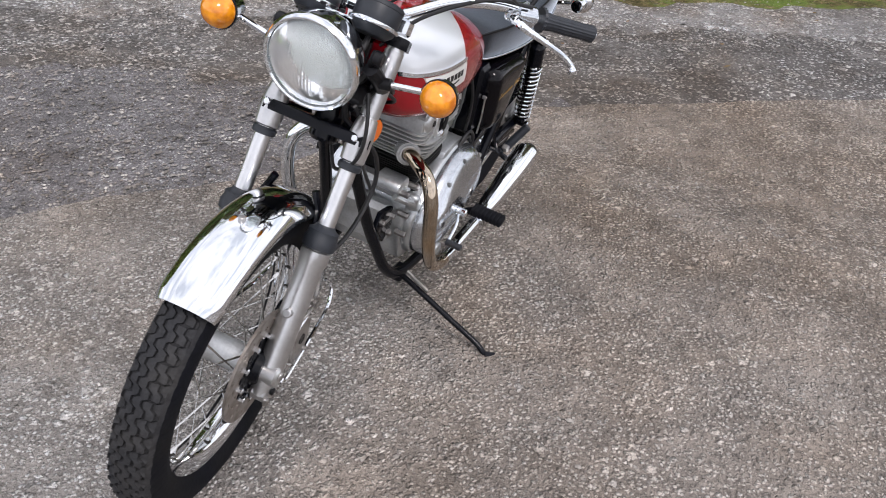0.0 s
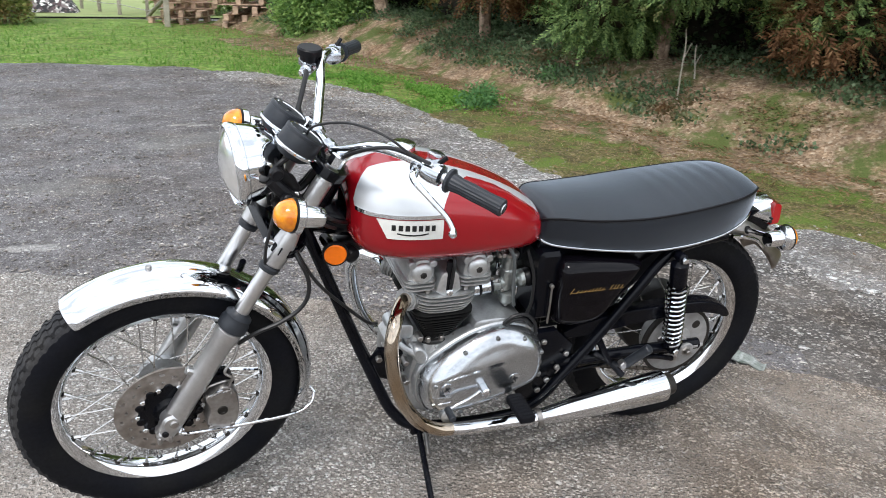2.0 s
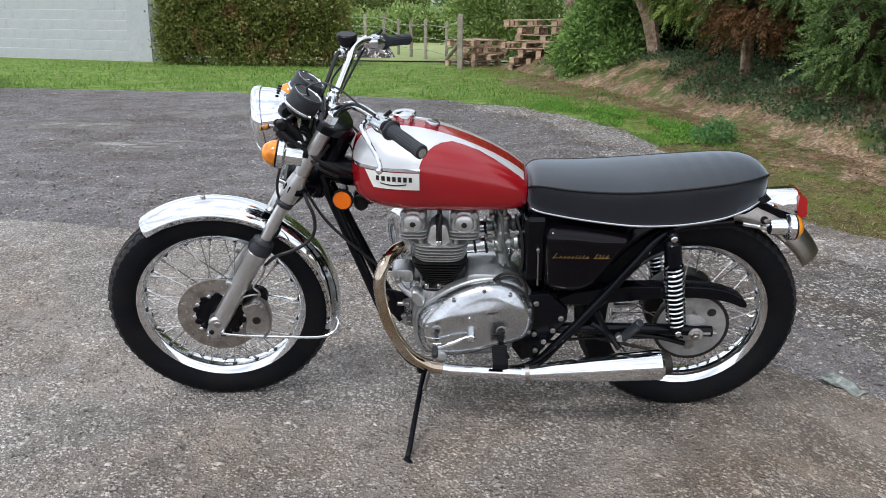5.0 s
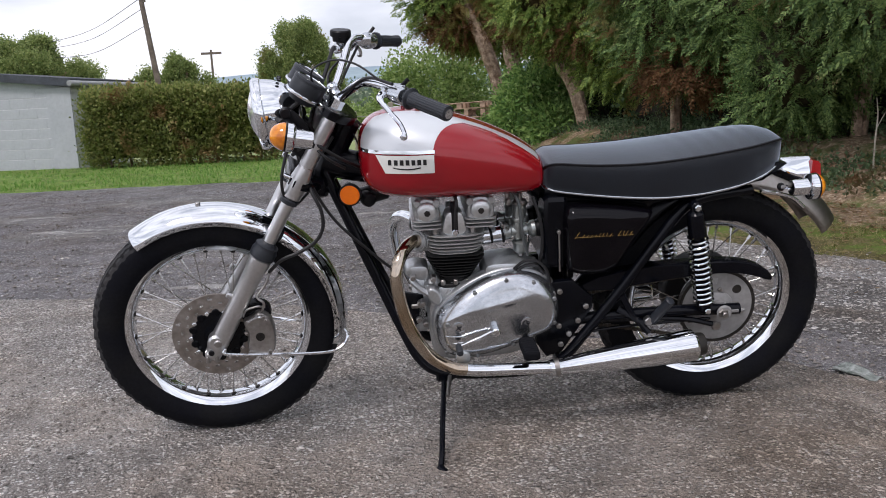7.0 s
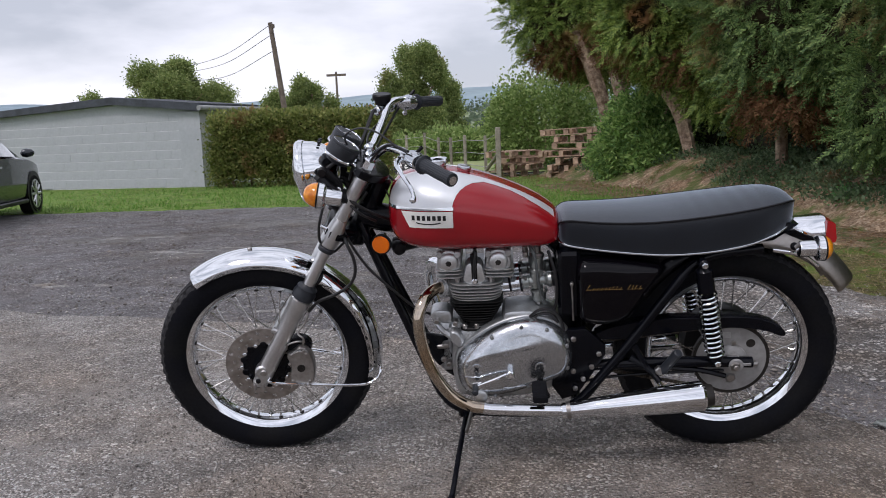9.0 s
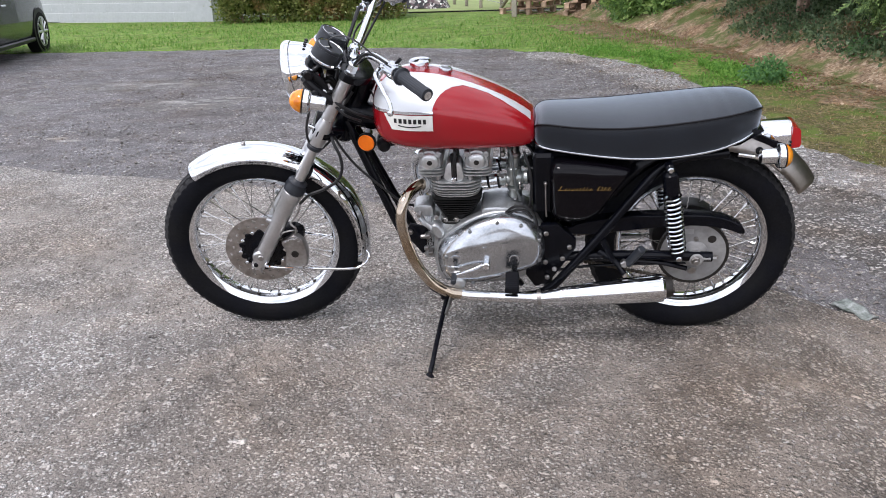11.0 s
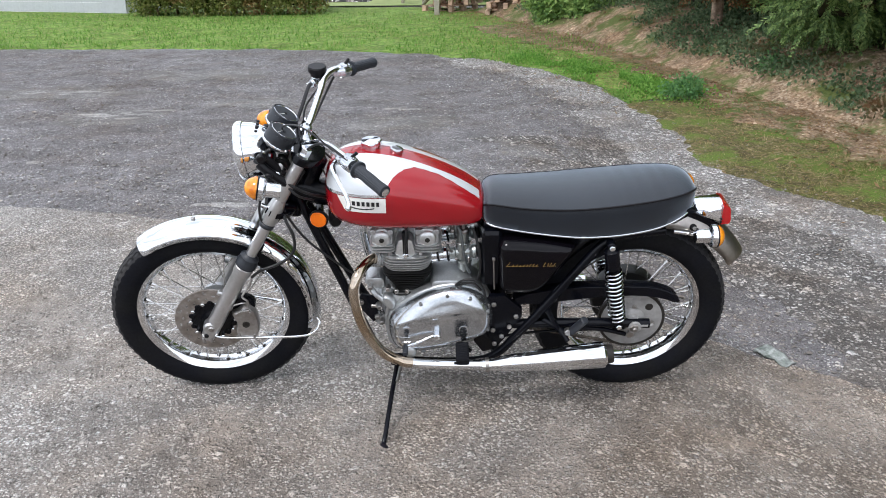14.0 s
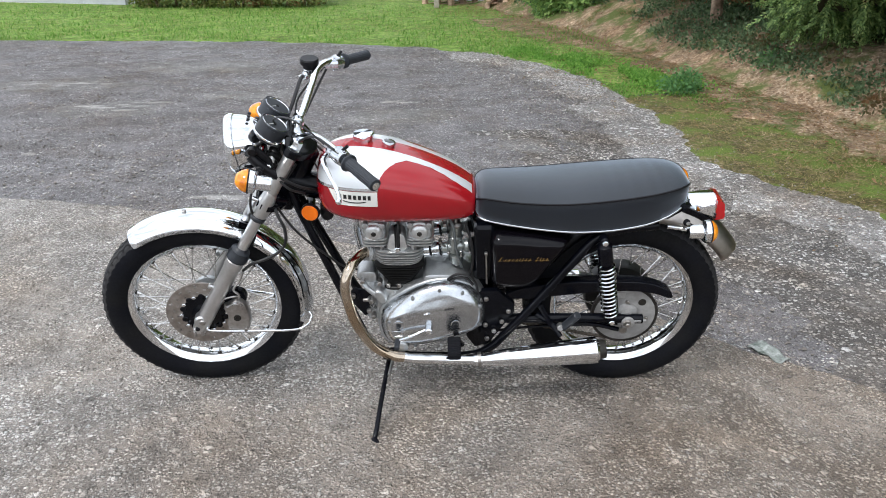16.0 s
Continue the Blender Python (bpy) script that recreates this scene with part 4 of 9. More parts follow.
tagged(bank, "low earth bank under the conifers", "bank", kind="structure")
rng = random.Random(4)
spots = []
for _ in range(44000):
    s, k = rng.random(), rng.random() ** 1.2
    i, j = s * 90, (1.5 if s < 0.62 else 0.9) + k * 4.4
    a, b = rows[int(min(i, 89))], int(min(j, 6))
    p = Vector(a[b]).lerp(Vector(a[b + 1]), j - b)
    if noise.noise(Vector((p.x * 0.9, p.y * 0.9, 7))) < (-0.14 if s > 0.62 else 0.02 if k < 0.35 else -0.1) and k < 0.6:
        continue
    spots.append((p + Vector((rng.gauss(0, 0.08), rng.gauss(0, 0.08), abs(rng.gauss(0, 0.06)))), Vector((-0.5, -0.5, 0.8))))
tagged(part("ivy", leaves(spots, 0.04, 0.017, rng), IVY, sharp=180), "dark green ivy creeping over the earth bank", "ivy", kind="stuff")


def bush(name, label, masses, mat, size, wide, per, seed, category="bush", stems=True):
    rng = random.Random(seed)
    base = Vector((masses[0][0][0], masses[0][0][1], ground_z(masses[0][0][0], masses[0][0][1])))
    ob = thing(name, label, category, Matrix.Translation(base))
    spots = []
    for centre, radii, count in masses:
        spots += blob_spots(centre, radii, count, rng, 0.3)
    part("crown", leaves(tufts(spots, per, size * 0.9, rng), size, wide, rng, 0.1).moved(Matrix.Translation(-base)), mat, ob, sharp=180)
    if stems:
        for _ in range(5):
            a = Vector((rng.uniform(-0.3, 0.3), rng.uniform(-0.3, 0.3), 0))
            part("stem", tube([(*a, 0.03), (*(a * 1.3 + Vector((0, 0, 0.7))), 0.02), (*(a * 2.2 + Vector((0, 0, 1.3))), 0.01)], seg=6), BARK, ob)
    return ob


bush("ivy_bush", "dense ivy-clad bush beside the pallets", [((2.74, 12.6, 0.55), (0.66, 0.65, 0.85), 1100), ((3.05, 12.5, 0.95), (0.75, 0.6, 0.75), 1000), ((3.5, 12.6, 1.15), (0.6, 0.5, 0.7), 700), ((3.15, 11.95, 0.45), (0.5, 0.45, 0.5), 600), ((2.45, 12.5, 0.35), (0.36, 0.4, 0.4), 350)], BUSH_LEAF, 0.085, 0.021, 12, 31)
# leaves and cores coloured dark to stand for shade behind the trunks
for masses, seed in (([((5.0, 10.3, 0.7), (1.0, 0.7, 1.1), 700), ((5.3, 8.9, 0.8), (0.9, 0.8, 1.2), 700), ((4.4, 12.6, 0.7), (1.0, 0.6, 1.0), 500)], 37), ([((6.0, 6.8, 0.8), (0.9, 1.2, 1.2), 800), ((6.6, 4.6, 0.8), (1.0, 1.3, 1.2), 800), ((7.8, 2.2, 0.8), (1.2, 1.6, 1.2), 700)], 38), ([((9.2, 6.6, 1.3), (1.5, 1.8, 2.2), 900), ((8.0, 9.0, 1.3), (1.5, 1.8, 2.2), 800)], 39)):
    ob = bush("undergrowth", "undergrowth behind the conifer trunks, shade put into its leaf colour", masses, SHADED_LEAF, 0.07, 0.025, 9, seed)
    part("inner_growth", crown_core(masses, seed, 0.8).moved(Matrix.Translation((-masses[0][0][0], -masses[0][0][1], -ground_z(masses[0][0][0], masses[0][0][1])))), UNDER_SHADE, ob, "dark solid core standing for the shade within")
# belt added behind the trees so that no sky light comes through
for k, masses in enumerate(([((8.6, 4.6, 1.2), (1.3, 1.7, 1.9), 900), ((9.6, 2.0, 1.2), (1.4, 1.8, 1.9), 800)], [((7.2, 7.6, 1.2), (1.2, 1.6, 1.9), 800), ((6.2, 10.4, 1.2), (1.2, 1.7, 1.9), 800)], [((10.6, -1.2, 1.2), (1.4, 2.0, 1.9), 700)])):
    ob = bush("backing_belt", "leaf belt added behind the conifers to block light", masses, SHADED_LEAF, 0.10, 0.036, 9, 40 + k)
    base = Vector((masses[0][0][0], masses[0][0][1], ground_z(masses[0][0][0], masses[0][0][1])))
    part("inner_growth", crown_core(masses, 5 + k, 0.86).moved(Matrix.Translation(-base)), UNDER_SHADE, ob, "dark solid core standing for the shade within")
bush("hawthorn", "large pale green hawthorn bush behind the fence", [((1.35, 19.5, 1.0), (1.55, 1.3, 1.6), 1500), ((0.55, 20.0, 1.1), (0.8, 0.9, 1.0), 600), ((2.6, 19.6, 1.2), (1.2, 1.2, 1.3), 600)], HAWTHORN_LEAF, 0.10, 0.030, 9, 32)
bush("hedgerow_bush", "rounded pale green hedgerow bush behind the fence", [((-2.7, 40.0, 0.0), (2.4, 1.4, 1.2), 1100), ((-5.4, 41.0, -0.1), (2.0, 1.3, 1.0), 800), ((-0.1, 40.0, 0.3), (2.0, 1.4, 1.3), 800)], HAWTHORN_LEAF, 0.19, 0.06, 9, 36)
bush("weeds", "clump of broad green weeds in the verge", [((3.05, 5.85, 0.06), (0.20, 0.18, 0.12), 130)], WEED_LEAF, 0.04, 0.012, 6, 33, "plant", False)
bush("weeds", "clump of nettles at the litter edge", [((4.1, 6.3, 0.14), (0.18, 0.16, 0.19), 150)], WEED_LEAF, 0.04, 0.012, 5, 34, "plant", False)

for x, y, h, lean in ((4.62, 4.78, 0.62, 0.03), (4.93, 4.98, 0.46, -0.02)):
    ob = thing("sapling", "thin pale bare sapling at the edge of the ivy", "sapling", Matrix.Translation((x, y, 0.2)))
    part("stem", tube([(0, 0, -0.05, 0.009), (lean * 0.3, 0, h * 0.4, 0.0075), (lean, 0.01, h * 0.75, 0.006), (lean * 0.7, 0.02, h, 0.004)], seg=7), SAPLING_BARK, ob)
    part("twig", tube([(lean * 0.8, 0, h * 0.6, 0.005), (lean + 0.08, 0.03, h * 0.8, 0.003)], seg=5), SAPLING_BARK, ob)
rng = random.Random(61)
spots = []
line = smooth_path([(1.65, 8.6), (2.05, 7.75), (2.45, 7.0), (2.78, 6.4), (3.15, 6.05)], 20)
for _ in range(9000):
    q = line[rng.randrange(len(line))]
    p = (q[0] + rng.gauss(0, 0.16), q[1] + rng.gauss(0, 0.22))
    if noise.noise(Vector((p[0] * 2.2, p[1] * 2.2, 3))) > -0.15:
        spots.append((Vector((p[0], p[1], ground_z(*p) + 0.012 + 0.05 * rng.random())), Vector((0, 0, 1))))
tagged(part("clover", leaves(spots, 0.030, 0.010, rng), CLOVER_LEAF, sharp=180), "lush low clover and grass at the verge edge", "grass", kind="stuff")

# clipped hedge: leaves on the faces of a long block
rng = random.Random(8)
hedge = thing("hedge", "clipped green hedge with brown stems at its foot", "hedge", Matrix.Translation((-4.32, 16.0, -0.12)))
spots = []
for _ in range(5200):
    u, f = rng.random(), rng.random()
    x = -1.75 + 3.7 * u
    if f < 0.62:
        p, d = Vector((x, -0.65, 0.12 + 1.52 * rng.random())), Vector((0, -1, 0.2))
    elif f < 0.85:
        p, d = Vector((x, rng.uniform(-0.65, 0.65), 1.66 - 0.05 * u)), Vector((0, 0, 1))
    else:
        p, d = Vector((rng.choice((-1.75, 1.95)), rng.uniform(-0.65, 0.65), 0.12 + 1.52 * rng.random())), Vector((1, 0, 0.2))
    if p.z < 0.35 and rng.random() < 0.6:
        continue
    p += Vector((0, 1, 0)) * 0.14 * noise.noise(Vector((p.x * 2, p.z * 2, 1))) + Vector((0, 0, 0.10 * noise.noise(Vector((p.x * 1.7, 3, 1)))))
    spots.append((p + Vector((rng.gauss(0, 0.07), rng.gauss(0, 0.1), rng.gauss(0, 0.05))), d))
part("foliage", leaves(tufts(spots, 8, 0.06, rng), 0.07, 0.026, rng), HEDGE_LEAF, hedge, sharp=180)
for k in range(14):
    x = -1.6 + 3.5 * k / 13 + rng.uniform(-0.1, 0.1)
    part("stem", tube([(x, -0.3, -0.05, 0.035), (x + rng.uniform(-0.1, 0.1), -0.3, 0.5, 0.028), (x + rng.uniform(-0.2, 0.2), -0.25, 1.4, 0.012)], seg=6), BARK, hedge)
# plain dark box, coloured to stand for the shade inside the hedge
part("inner_growth", box((-1.6, -0.4, 0.3), (1.8, 0.5, 1.5), 0.1), material("hedge_shade", (0.03, 0.028, 0.015), 1.0, 0, 0.4, 12), hedge)


def far_tree(name, label, az, dist, height, width, seed, count=900):
    a = radians(az)
    x, y = 0.83 + dist * math.sin(a), -2.4 + dist * math.cos(a)
    z = ground_z(x, y)
    top = height
    rng = random.Random(seed)
    masses = []
    for k in range(26):
        r = width * rng.uniform(0.12, 0.25)
        h = 0.18 + 0.70 * (k + 0.5) / 26
        room = 0.55 * math.sin(math.pi * (0.22 + 0.68 * (k + 0.5) / 26))
        masses.append(((x + rng.uniform(-room, room) * width * 1.25, y + rng.uniform(-0.3, 0.3) * width, z + (top - z) * h), (r, r, (top - z) * rng.uniform(0.07, 0.13)), count * 2 // 26))
    s = dist / 60
    return tree(name, label, [(x, y, z - 0.2, 0.3 * s), (x, y, z + (top - z) * 0.4, 0.2 * s), (x + 0.2, y, z + (top - z) * 0.8, 0.07 * s)],
                [[(x, y, z + (top - z) * 0.3, 0.14 * s), (x - width * 0.4, y, z + (top - z) * 0.6, 0.05 * s)], [(x, y, z + (top - z) * 0.35, 0.14 * s), (x + width * 0.4, y, z + (top - z) * 0.65, 0.05 * s)]],
                masses, TREE_LEAF, 0.13 * s, 0.052 * s, 22, seed, 0.1, 0.17 * s)


far_tree("tree", "round broadleaf tree behind the block building", -23.6, 59, 7.0, 5.5, 51, 3000)
far_tree("tree", "slender young tree beyond the roof", -28.4, 70, 5.4, 2.2, 52, 400)
far_tree("tree", "tall broadleaf tree in the field", -7.3, 55, 7.3, 3.3, 53, 2200)
far_tree("tree", "small broadleaf tree beside a taller one", -5.2, 58, 5.2, 1.7, 54, 520)
far_tree("tree", "low dark tree beside the leaning pole", -14.6, 59, 5.4, 2.5, 55, 1300)
far_tree("tree", "pale twiggy shrub beside the leaning pole", -17.1, 55, 4.5, 1.1, 56, 350)

# field hedges, far woods and hills; distance haze is in the far colours
rng = random.Random(9)
spots = []
for x in np.linspace(-40, 25, 9000):
    top = 1.1 + 0.6 * noise.noise(Vector((x * 0.25, 1, 1))) + 1.5 * max(0.0, noise.noise(Vector((x * 0.11, 6, 1))))
    spots.append((Vector((x + rng.gauss(0, 0.4), 46 + rng.gauss(0, 0.7), ground_z(x, 46) + top * rng.random() ** 0.7)), Vector((0, -1, 0.4))))
tagged(part("field_hedge", leaves(spots, 0.42, 0.16, rng), TREE_LEAF, sharp=180), "distant overgrown field hedge", "hedge", kind="stuff")
rows = []
for i in range(81):
    a = radians(-60 + 110 * i / 80)
    crest = 15 + 5 * noise.noise(Vector((i * 0.10, 2, 9))) + 2 * noise.noise(Vector((i * 0.35, 2, 4)))
    rows.append([(math.sin(a) * r, math.cos(a) * r, h) for r, h in ((150, -3), (260, 1.5), (360, 6), (470, crest * 0.8), (560, crest), (700, crest * 0.6), (900, -4))])
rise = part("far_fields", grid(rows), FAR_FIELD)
rise.data.flip_normals() if rise.data.polygons[0].normal.z < 0 else None
tagged(rise, "rising green farmland beyond the pasture, tinted with haze", "field", kind="structure")
spots = []
for _ in range(420):
    i, j = rng.random() * 79, rng.choice((1.1, 2.0, 2.9, 3.6, 4.0, 4.1)) + rng.uniform(-0.12, 0.12)
    a, k = rows[int(i)], int(j)
    p = Vector(a[k]).lerp(Vector(a[k + 1]), j - k).lerp(Vector(rows[int(i) + 1][k]).lerp(Vector(rows[int(i) + 1][k + 1]), j - k), i - int(i))
    size = rng.uniform(0.6, 1.5)
    for _ in range(60):
        spots.append((p + Vector((rng.gauss(0, 3.4 * size), rng.gauss(0, 2.5), abs(rng.gauss(0, 2.6 * size)))), Vector((0, -1, 0.5))))
tagged(part("far_woods", leaves(spots, 2.2, 0.9, rng), FAR_LEAF, sharp=180), "rows of distant trees and copses, tinted with haze", "woods", kind="stuff")
rows = []
for i in range(121):
    a = radians(-75 + 150 * i / 120)
    crest = 86 + 18 * noise.noise(Vector((i * 0.06, 1, 1))) + 9 * noise.noise(Vector((i * 0.25, 4, 1)))
    rows.append([(math.sin(a) * r, math.cos(a) * r, h) for r, h in ((1150, -30), (1350, crest * 0.45), (1600, crest * 0.8), (1750, crest), (1900, crest * 0.7), (2100, -30))])
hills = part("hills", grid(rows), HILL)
tagged(hills, "wooded hills on the horizon, haze painted into their blue-green", "hills", kind="structure")

# ---- block building ----
shed = thing("block_building", "low whitewashed concrete-block building with dark felt roof", "building", Matrix.Translation((-6.62, 16.2, 0)) @ pose(0, 0, 0, 0, 0, -16))
SHED_W, SHED_H = 6.55, 1.778
part("back_wall", box((-SHED_W, 0.002, -0.1), (0, 2.0, SHED_H), 0.01), MORTAR, shed, "pale mortar and wall core")
roofline = [(-SHED_W - 0.2, SHED_H + 0.08), (-2.45, SHED_H + 0.24), (0.12, SHED_H - 0.02), (0.12, SHED_H + 0.15), (-2.45, SHED_H + 0.42), (-SHED_W - 0.2, SHED_H + 0.24)]
part("gable", plate([(-SHED_W, SHED_H - 0.03), (-SHED_W, SHED_H + 0.10), (-2.45, SHED_H + 0.27), (0, SHED_H - 0.03)], 0.3, 0.0, 0.004), BLOCK, shed)
part("roof", plate(roofline, 2.2, -0.18, 0.01), FASCIA, shed, "dark felt roof edge with shallow pitch")
part("gutter", tube([(0.2, -0.3, SHED_H + 0.04), (0.2, 2.2, SHED_H + 0.04)], 0.06, smooth=False), material("grey_gutter", (0.34, 0.35, 0.35), 0.5), shed, "grey plastic gutter")
block_w, block_h = 0.45, 0.222
course = box((0.0012, 0, 0.007), (block_w - 0.0012, 0.14, block_h - 0.007), 0.002).mesh("block", BLOCK)
half = box((0.0012, 0, 0.007), (block_w / 2 - 0.0012, 0.14, block_h - 0.007), 0.002).mesh("block_half", BLOCK)
for r in range(8):
    x = -SHED_W
    if r % 2:
        part("block", half, BLOCK, shed).location = (x, 0, r * block_h)
        x += block_w / 2
    while x < -0.05:
        fits = x + block_w < 0.01
        part("block", course if fits else half, BLOCK, shed).location = (x, rng.uniform(-0.005, 0.0015), r * block_h)
        x += block_w if fits else block_w / 2
part("pilaster", box((-0.62, -0.035, -0.05), (0.0, -0.004, SHED_H - 0.02), 0.006), BLOCK, shed, "shallow pale corner pier")
part("downpipe", tube([(-SHED_W + 0.1, -0.05, 0.0), (-SHED_W + 0.1, -0.05, SHED_H)], 0.035, 8, smooth=False), FASCIA, shed, "dark downpipe at the corner")
annex = thing("red_roofed_house", "house with red clay tile roof behind the car", "house", Matrix.Translation((-24.5, 24.0, -0.1)))
part("wall", box((-4, 0, 0), (4, 5, 2.1), 0.01), material("brown_brick", (0.2, 0.12, 0.09), 0.9, 0, 0.2, 8), annex)
part("roof", plate([(-4.3, 2.0), (4.3, 2.0), (3.6, 3.1), (-3.6, 3.1)], -0.3, 5.3, 0.02), ROOF_TILE, annex, "red clay tile roof")
part("barge_board", tube([(4.32, -0.32, 2.0), (3.62, -0.32, 3.12)], 0.09, smooth=False), material("white_board", (0.75, 0.75, 0.73), 0.5), annex, "white painted barge board")

# ---- poles ----
def utility_pole(x, y, top, lean, wires, label):
    z = ground_z(x, y)
    ob = thing("utility_pole", label, "pole", Matrix.Translation((x, y, z)))
    part("shaft", tube([(0, 0, -0.2, 0.16), (lean * 0.5, 0, (top - z) / 2, 0.14), (lean, 0, top - z, 0.11)], seg=10), POLE_WOOD, ob)
    return ob


def polar(az, dist):
    return 0.83 + dist * math.sin(radians(az)), -2.4 + dist * math.cos(radians(az))


px, py = polar(-15.9, 42)
pole = utility_pole(px, py, 6.75, -0.75, 0, "leaning weathered timber telegraph pole")
part("bracket", box((-0.78, -0.1, 6.9), (-0.55, 0.1, 7.1), 0.01), POLE_WOOD, pole)
for h, reach in ((6.9, 1.0), (6.4, 0.6), (5.6, -0.2)):
    part("wire", tube([(-0.7, 0, h + 0.2), (-6, 7.7, h - 0.35 + 0.05 * (1 - reach)), (-12, 15.5, h - 0.25 + 0.35 * (1 - reach))], 0.017, 5), CABLE, pole, "slack black telephone wire")
px, py = polar(-12.7, 95)
pole = utility_pole(px, py, 8.4, 0.0, 0, "distant pole with a crossarm")
part("crossarm", box((-1.1, -0.1, 8.4 - ground_z(px, py) - 0.5), (1.1, 0.1, 8.4 - ground_z(px, py) - 0.25), 0.02), POLE_WOOD, pole)

# ---- fence, gate, pallets ----
fence = thing("wire_fence", "grey timber post-and-wire field fence", "fence", Matrix.Translation((0.28, 15.1, 0)))
FENCE = [(0, 0, 1.10, 0.055), (-0.35, 1.6, 0.93, 0.035), (-0.95, 3.4, 0.98, 0.04), (-1.45, 5.0, 0.96, 0.04), (-1.95, 6.6, 1.0, 0.04), (-2.6, 8.6, 1.2, 0.04), (-3.6, 11.5, 1.2, 0.045), (-4.6, 14, 1.2, 0.045)]
tops = []
for x, y, h, r in FENCE:
    z = ground_z(0.28 + x, 15.1 + y)
    part("post", box((x - r, y - r, z - 0.15), (x + r, y + r, z + h), 0.012), FENCE_WOOD, fence)
    tops.append((x, y, z + h))
for k in (0.12, 0.42, 0.72):
    part("wire", tube([(x, y - 0.05, z - k) for x, y, z in tops], 0.008, 5, smooth=False), STEEL, fence)
part("brace", tube([(0, 0.05, 0.55), (-0.35, 1.4, 0.1)], 0.04, 8), FENCE_WOOD, fence)
gate = thing("field_gate", "grey timber field gate", "gate", Matrix.Translation((-4.6, 29.5, ground_z(-4.6, 29.5))))
for h in (0.25, 0.6, 0.95, 1.25):
    part("rail", box((-3.0, -0.04, h), (-0.1, 0.04, h + 0.1), 0.01), FENCE_WOOD, gate)
for x in (-3.05, -0.1):
    part("post", box((x, -0.08, -0.1), (x + 0.16, 0.08, 1.5), 0.01), FENCE_WOOD, gate)


def pallet(x, y, z, turn, w=1.0, d=0.8):
    ob = thing("pallet", "weathered brown wooden pallet in a rough stack", "pallet", pose(x, y, z, 0, 0, turn), "stacked pallets")
    for k in range(5):
        if rng.random() < 0.15:
            continue
        yy = -d / 2 + (d - 0.1) * k / 4 + rng.uniform(-0.015, 0.015)
        part("top_board", top_board, PALLET_WOOD, ob).matrix_basis = Matrix.Translation((rng.uniform(-0.03, 0.03), yy, 0.115)) @ Matrix.Rotation(radians(rng.gauss(0, 1.2)), 4, "Z") @ Matrix.Rotation(radians(rng.gauss(0, 0.5)), 4, "Y")
    for k in range(3):
        yy = -d / 2 + (d - 0.1) * k / 2
        part("bottom_board", top_board, PALLET_WOOD, ob).matrix_basis = Matrix.Translation((rng.uniform(-0.02, 0.02), yy, 0)) @ Matrix.Rotation(radians(rng.gauss(0, 0.8)), 4, "Z")
    for k in range(3):
        for j in range(3):
            part("spacer", spacer, PALLET_WOOD, ob).matrix_basis = Matrix.Translation((-w / 2 + (w - 0.1) * k / 2, -d / 2 + (d - 0.1) * j / 2, 0.02))
    return ob


top_board = box((-0.5, 0, 0), (0.5, 0.1, 0.02), 0.004).mesh("board", PALLET_WOOD)
spacer = box((0, 0, 0), (0.1, 0.1, 0.095), 0.004).mesh("spacer", PALLET_WOOD)
rng = random.Random(21)
z = 0.0
for k in range(7):
    ob = pallet(1.84 + rng.uniform(-0.16, 0.16), 15.2 + rng.uniform(-0.12, 0.12), z + ground_z(1.75, 15.2), rng.choice((0, 0, 90)) + rng.uniform(-18, 18))
    ob.matrix_basis = ob.matrix_basis @ Matrix.Rotation(radians(rng.uniform(-2.5, 2.5)), 4, "Y") @ Matrix.Diagonal((rng.uniform(0.85, 1.12), rng.uniform(0.85, 1.1), 1, 1))
    z += 0.147
z = 0.0
for k in range(4):
    pallet(0.62 + rng.uniform(-0.10, 0.10), 16.3 + rng.uniform(-0.1, 0.1), z + ground_z(0.62, 16.3), rng.choice((20, -15, 60)) + rng.uniform(-12, 12))
    z += 0.145

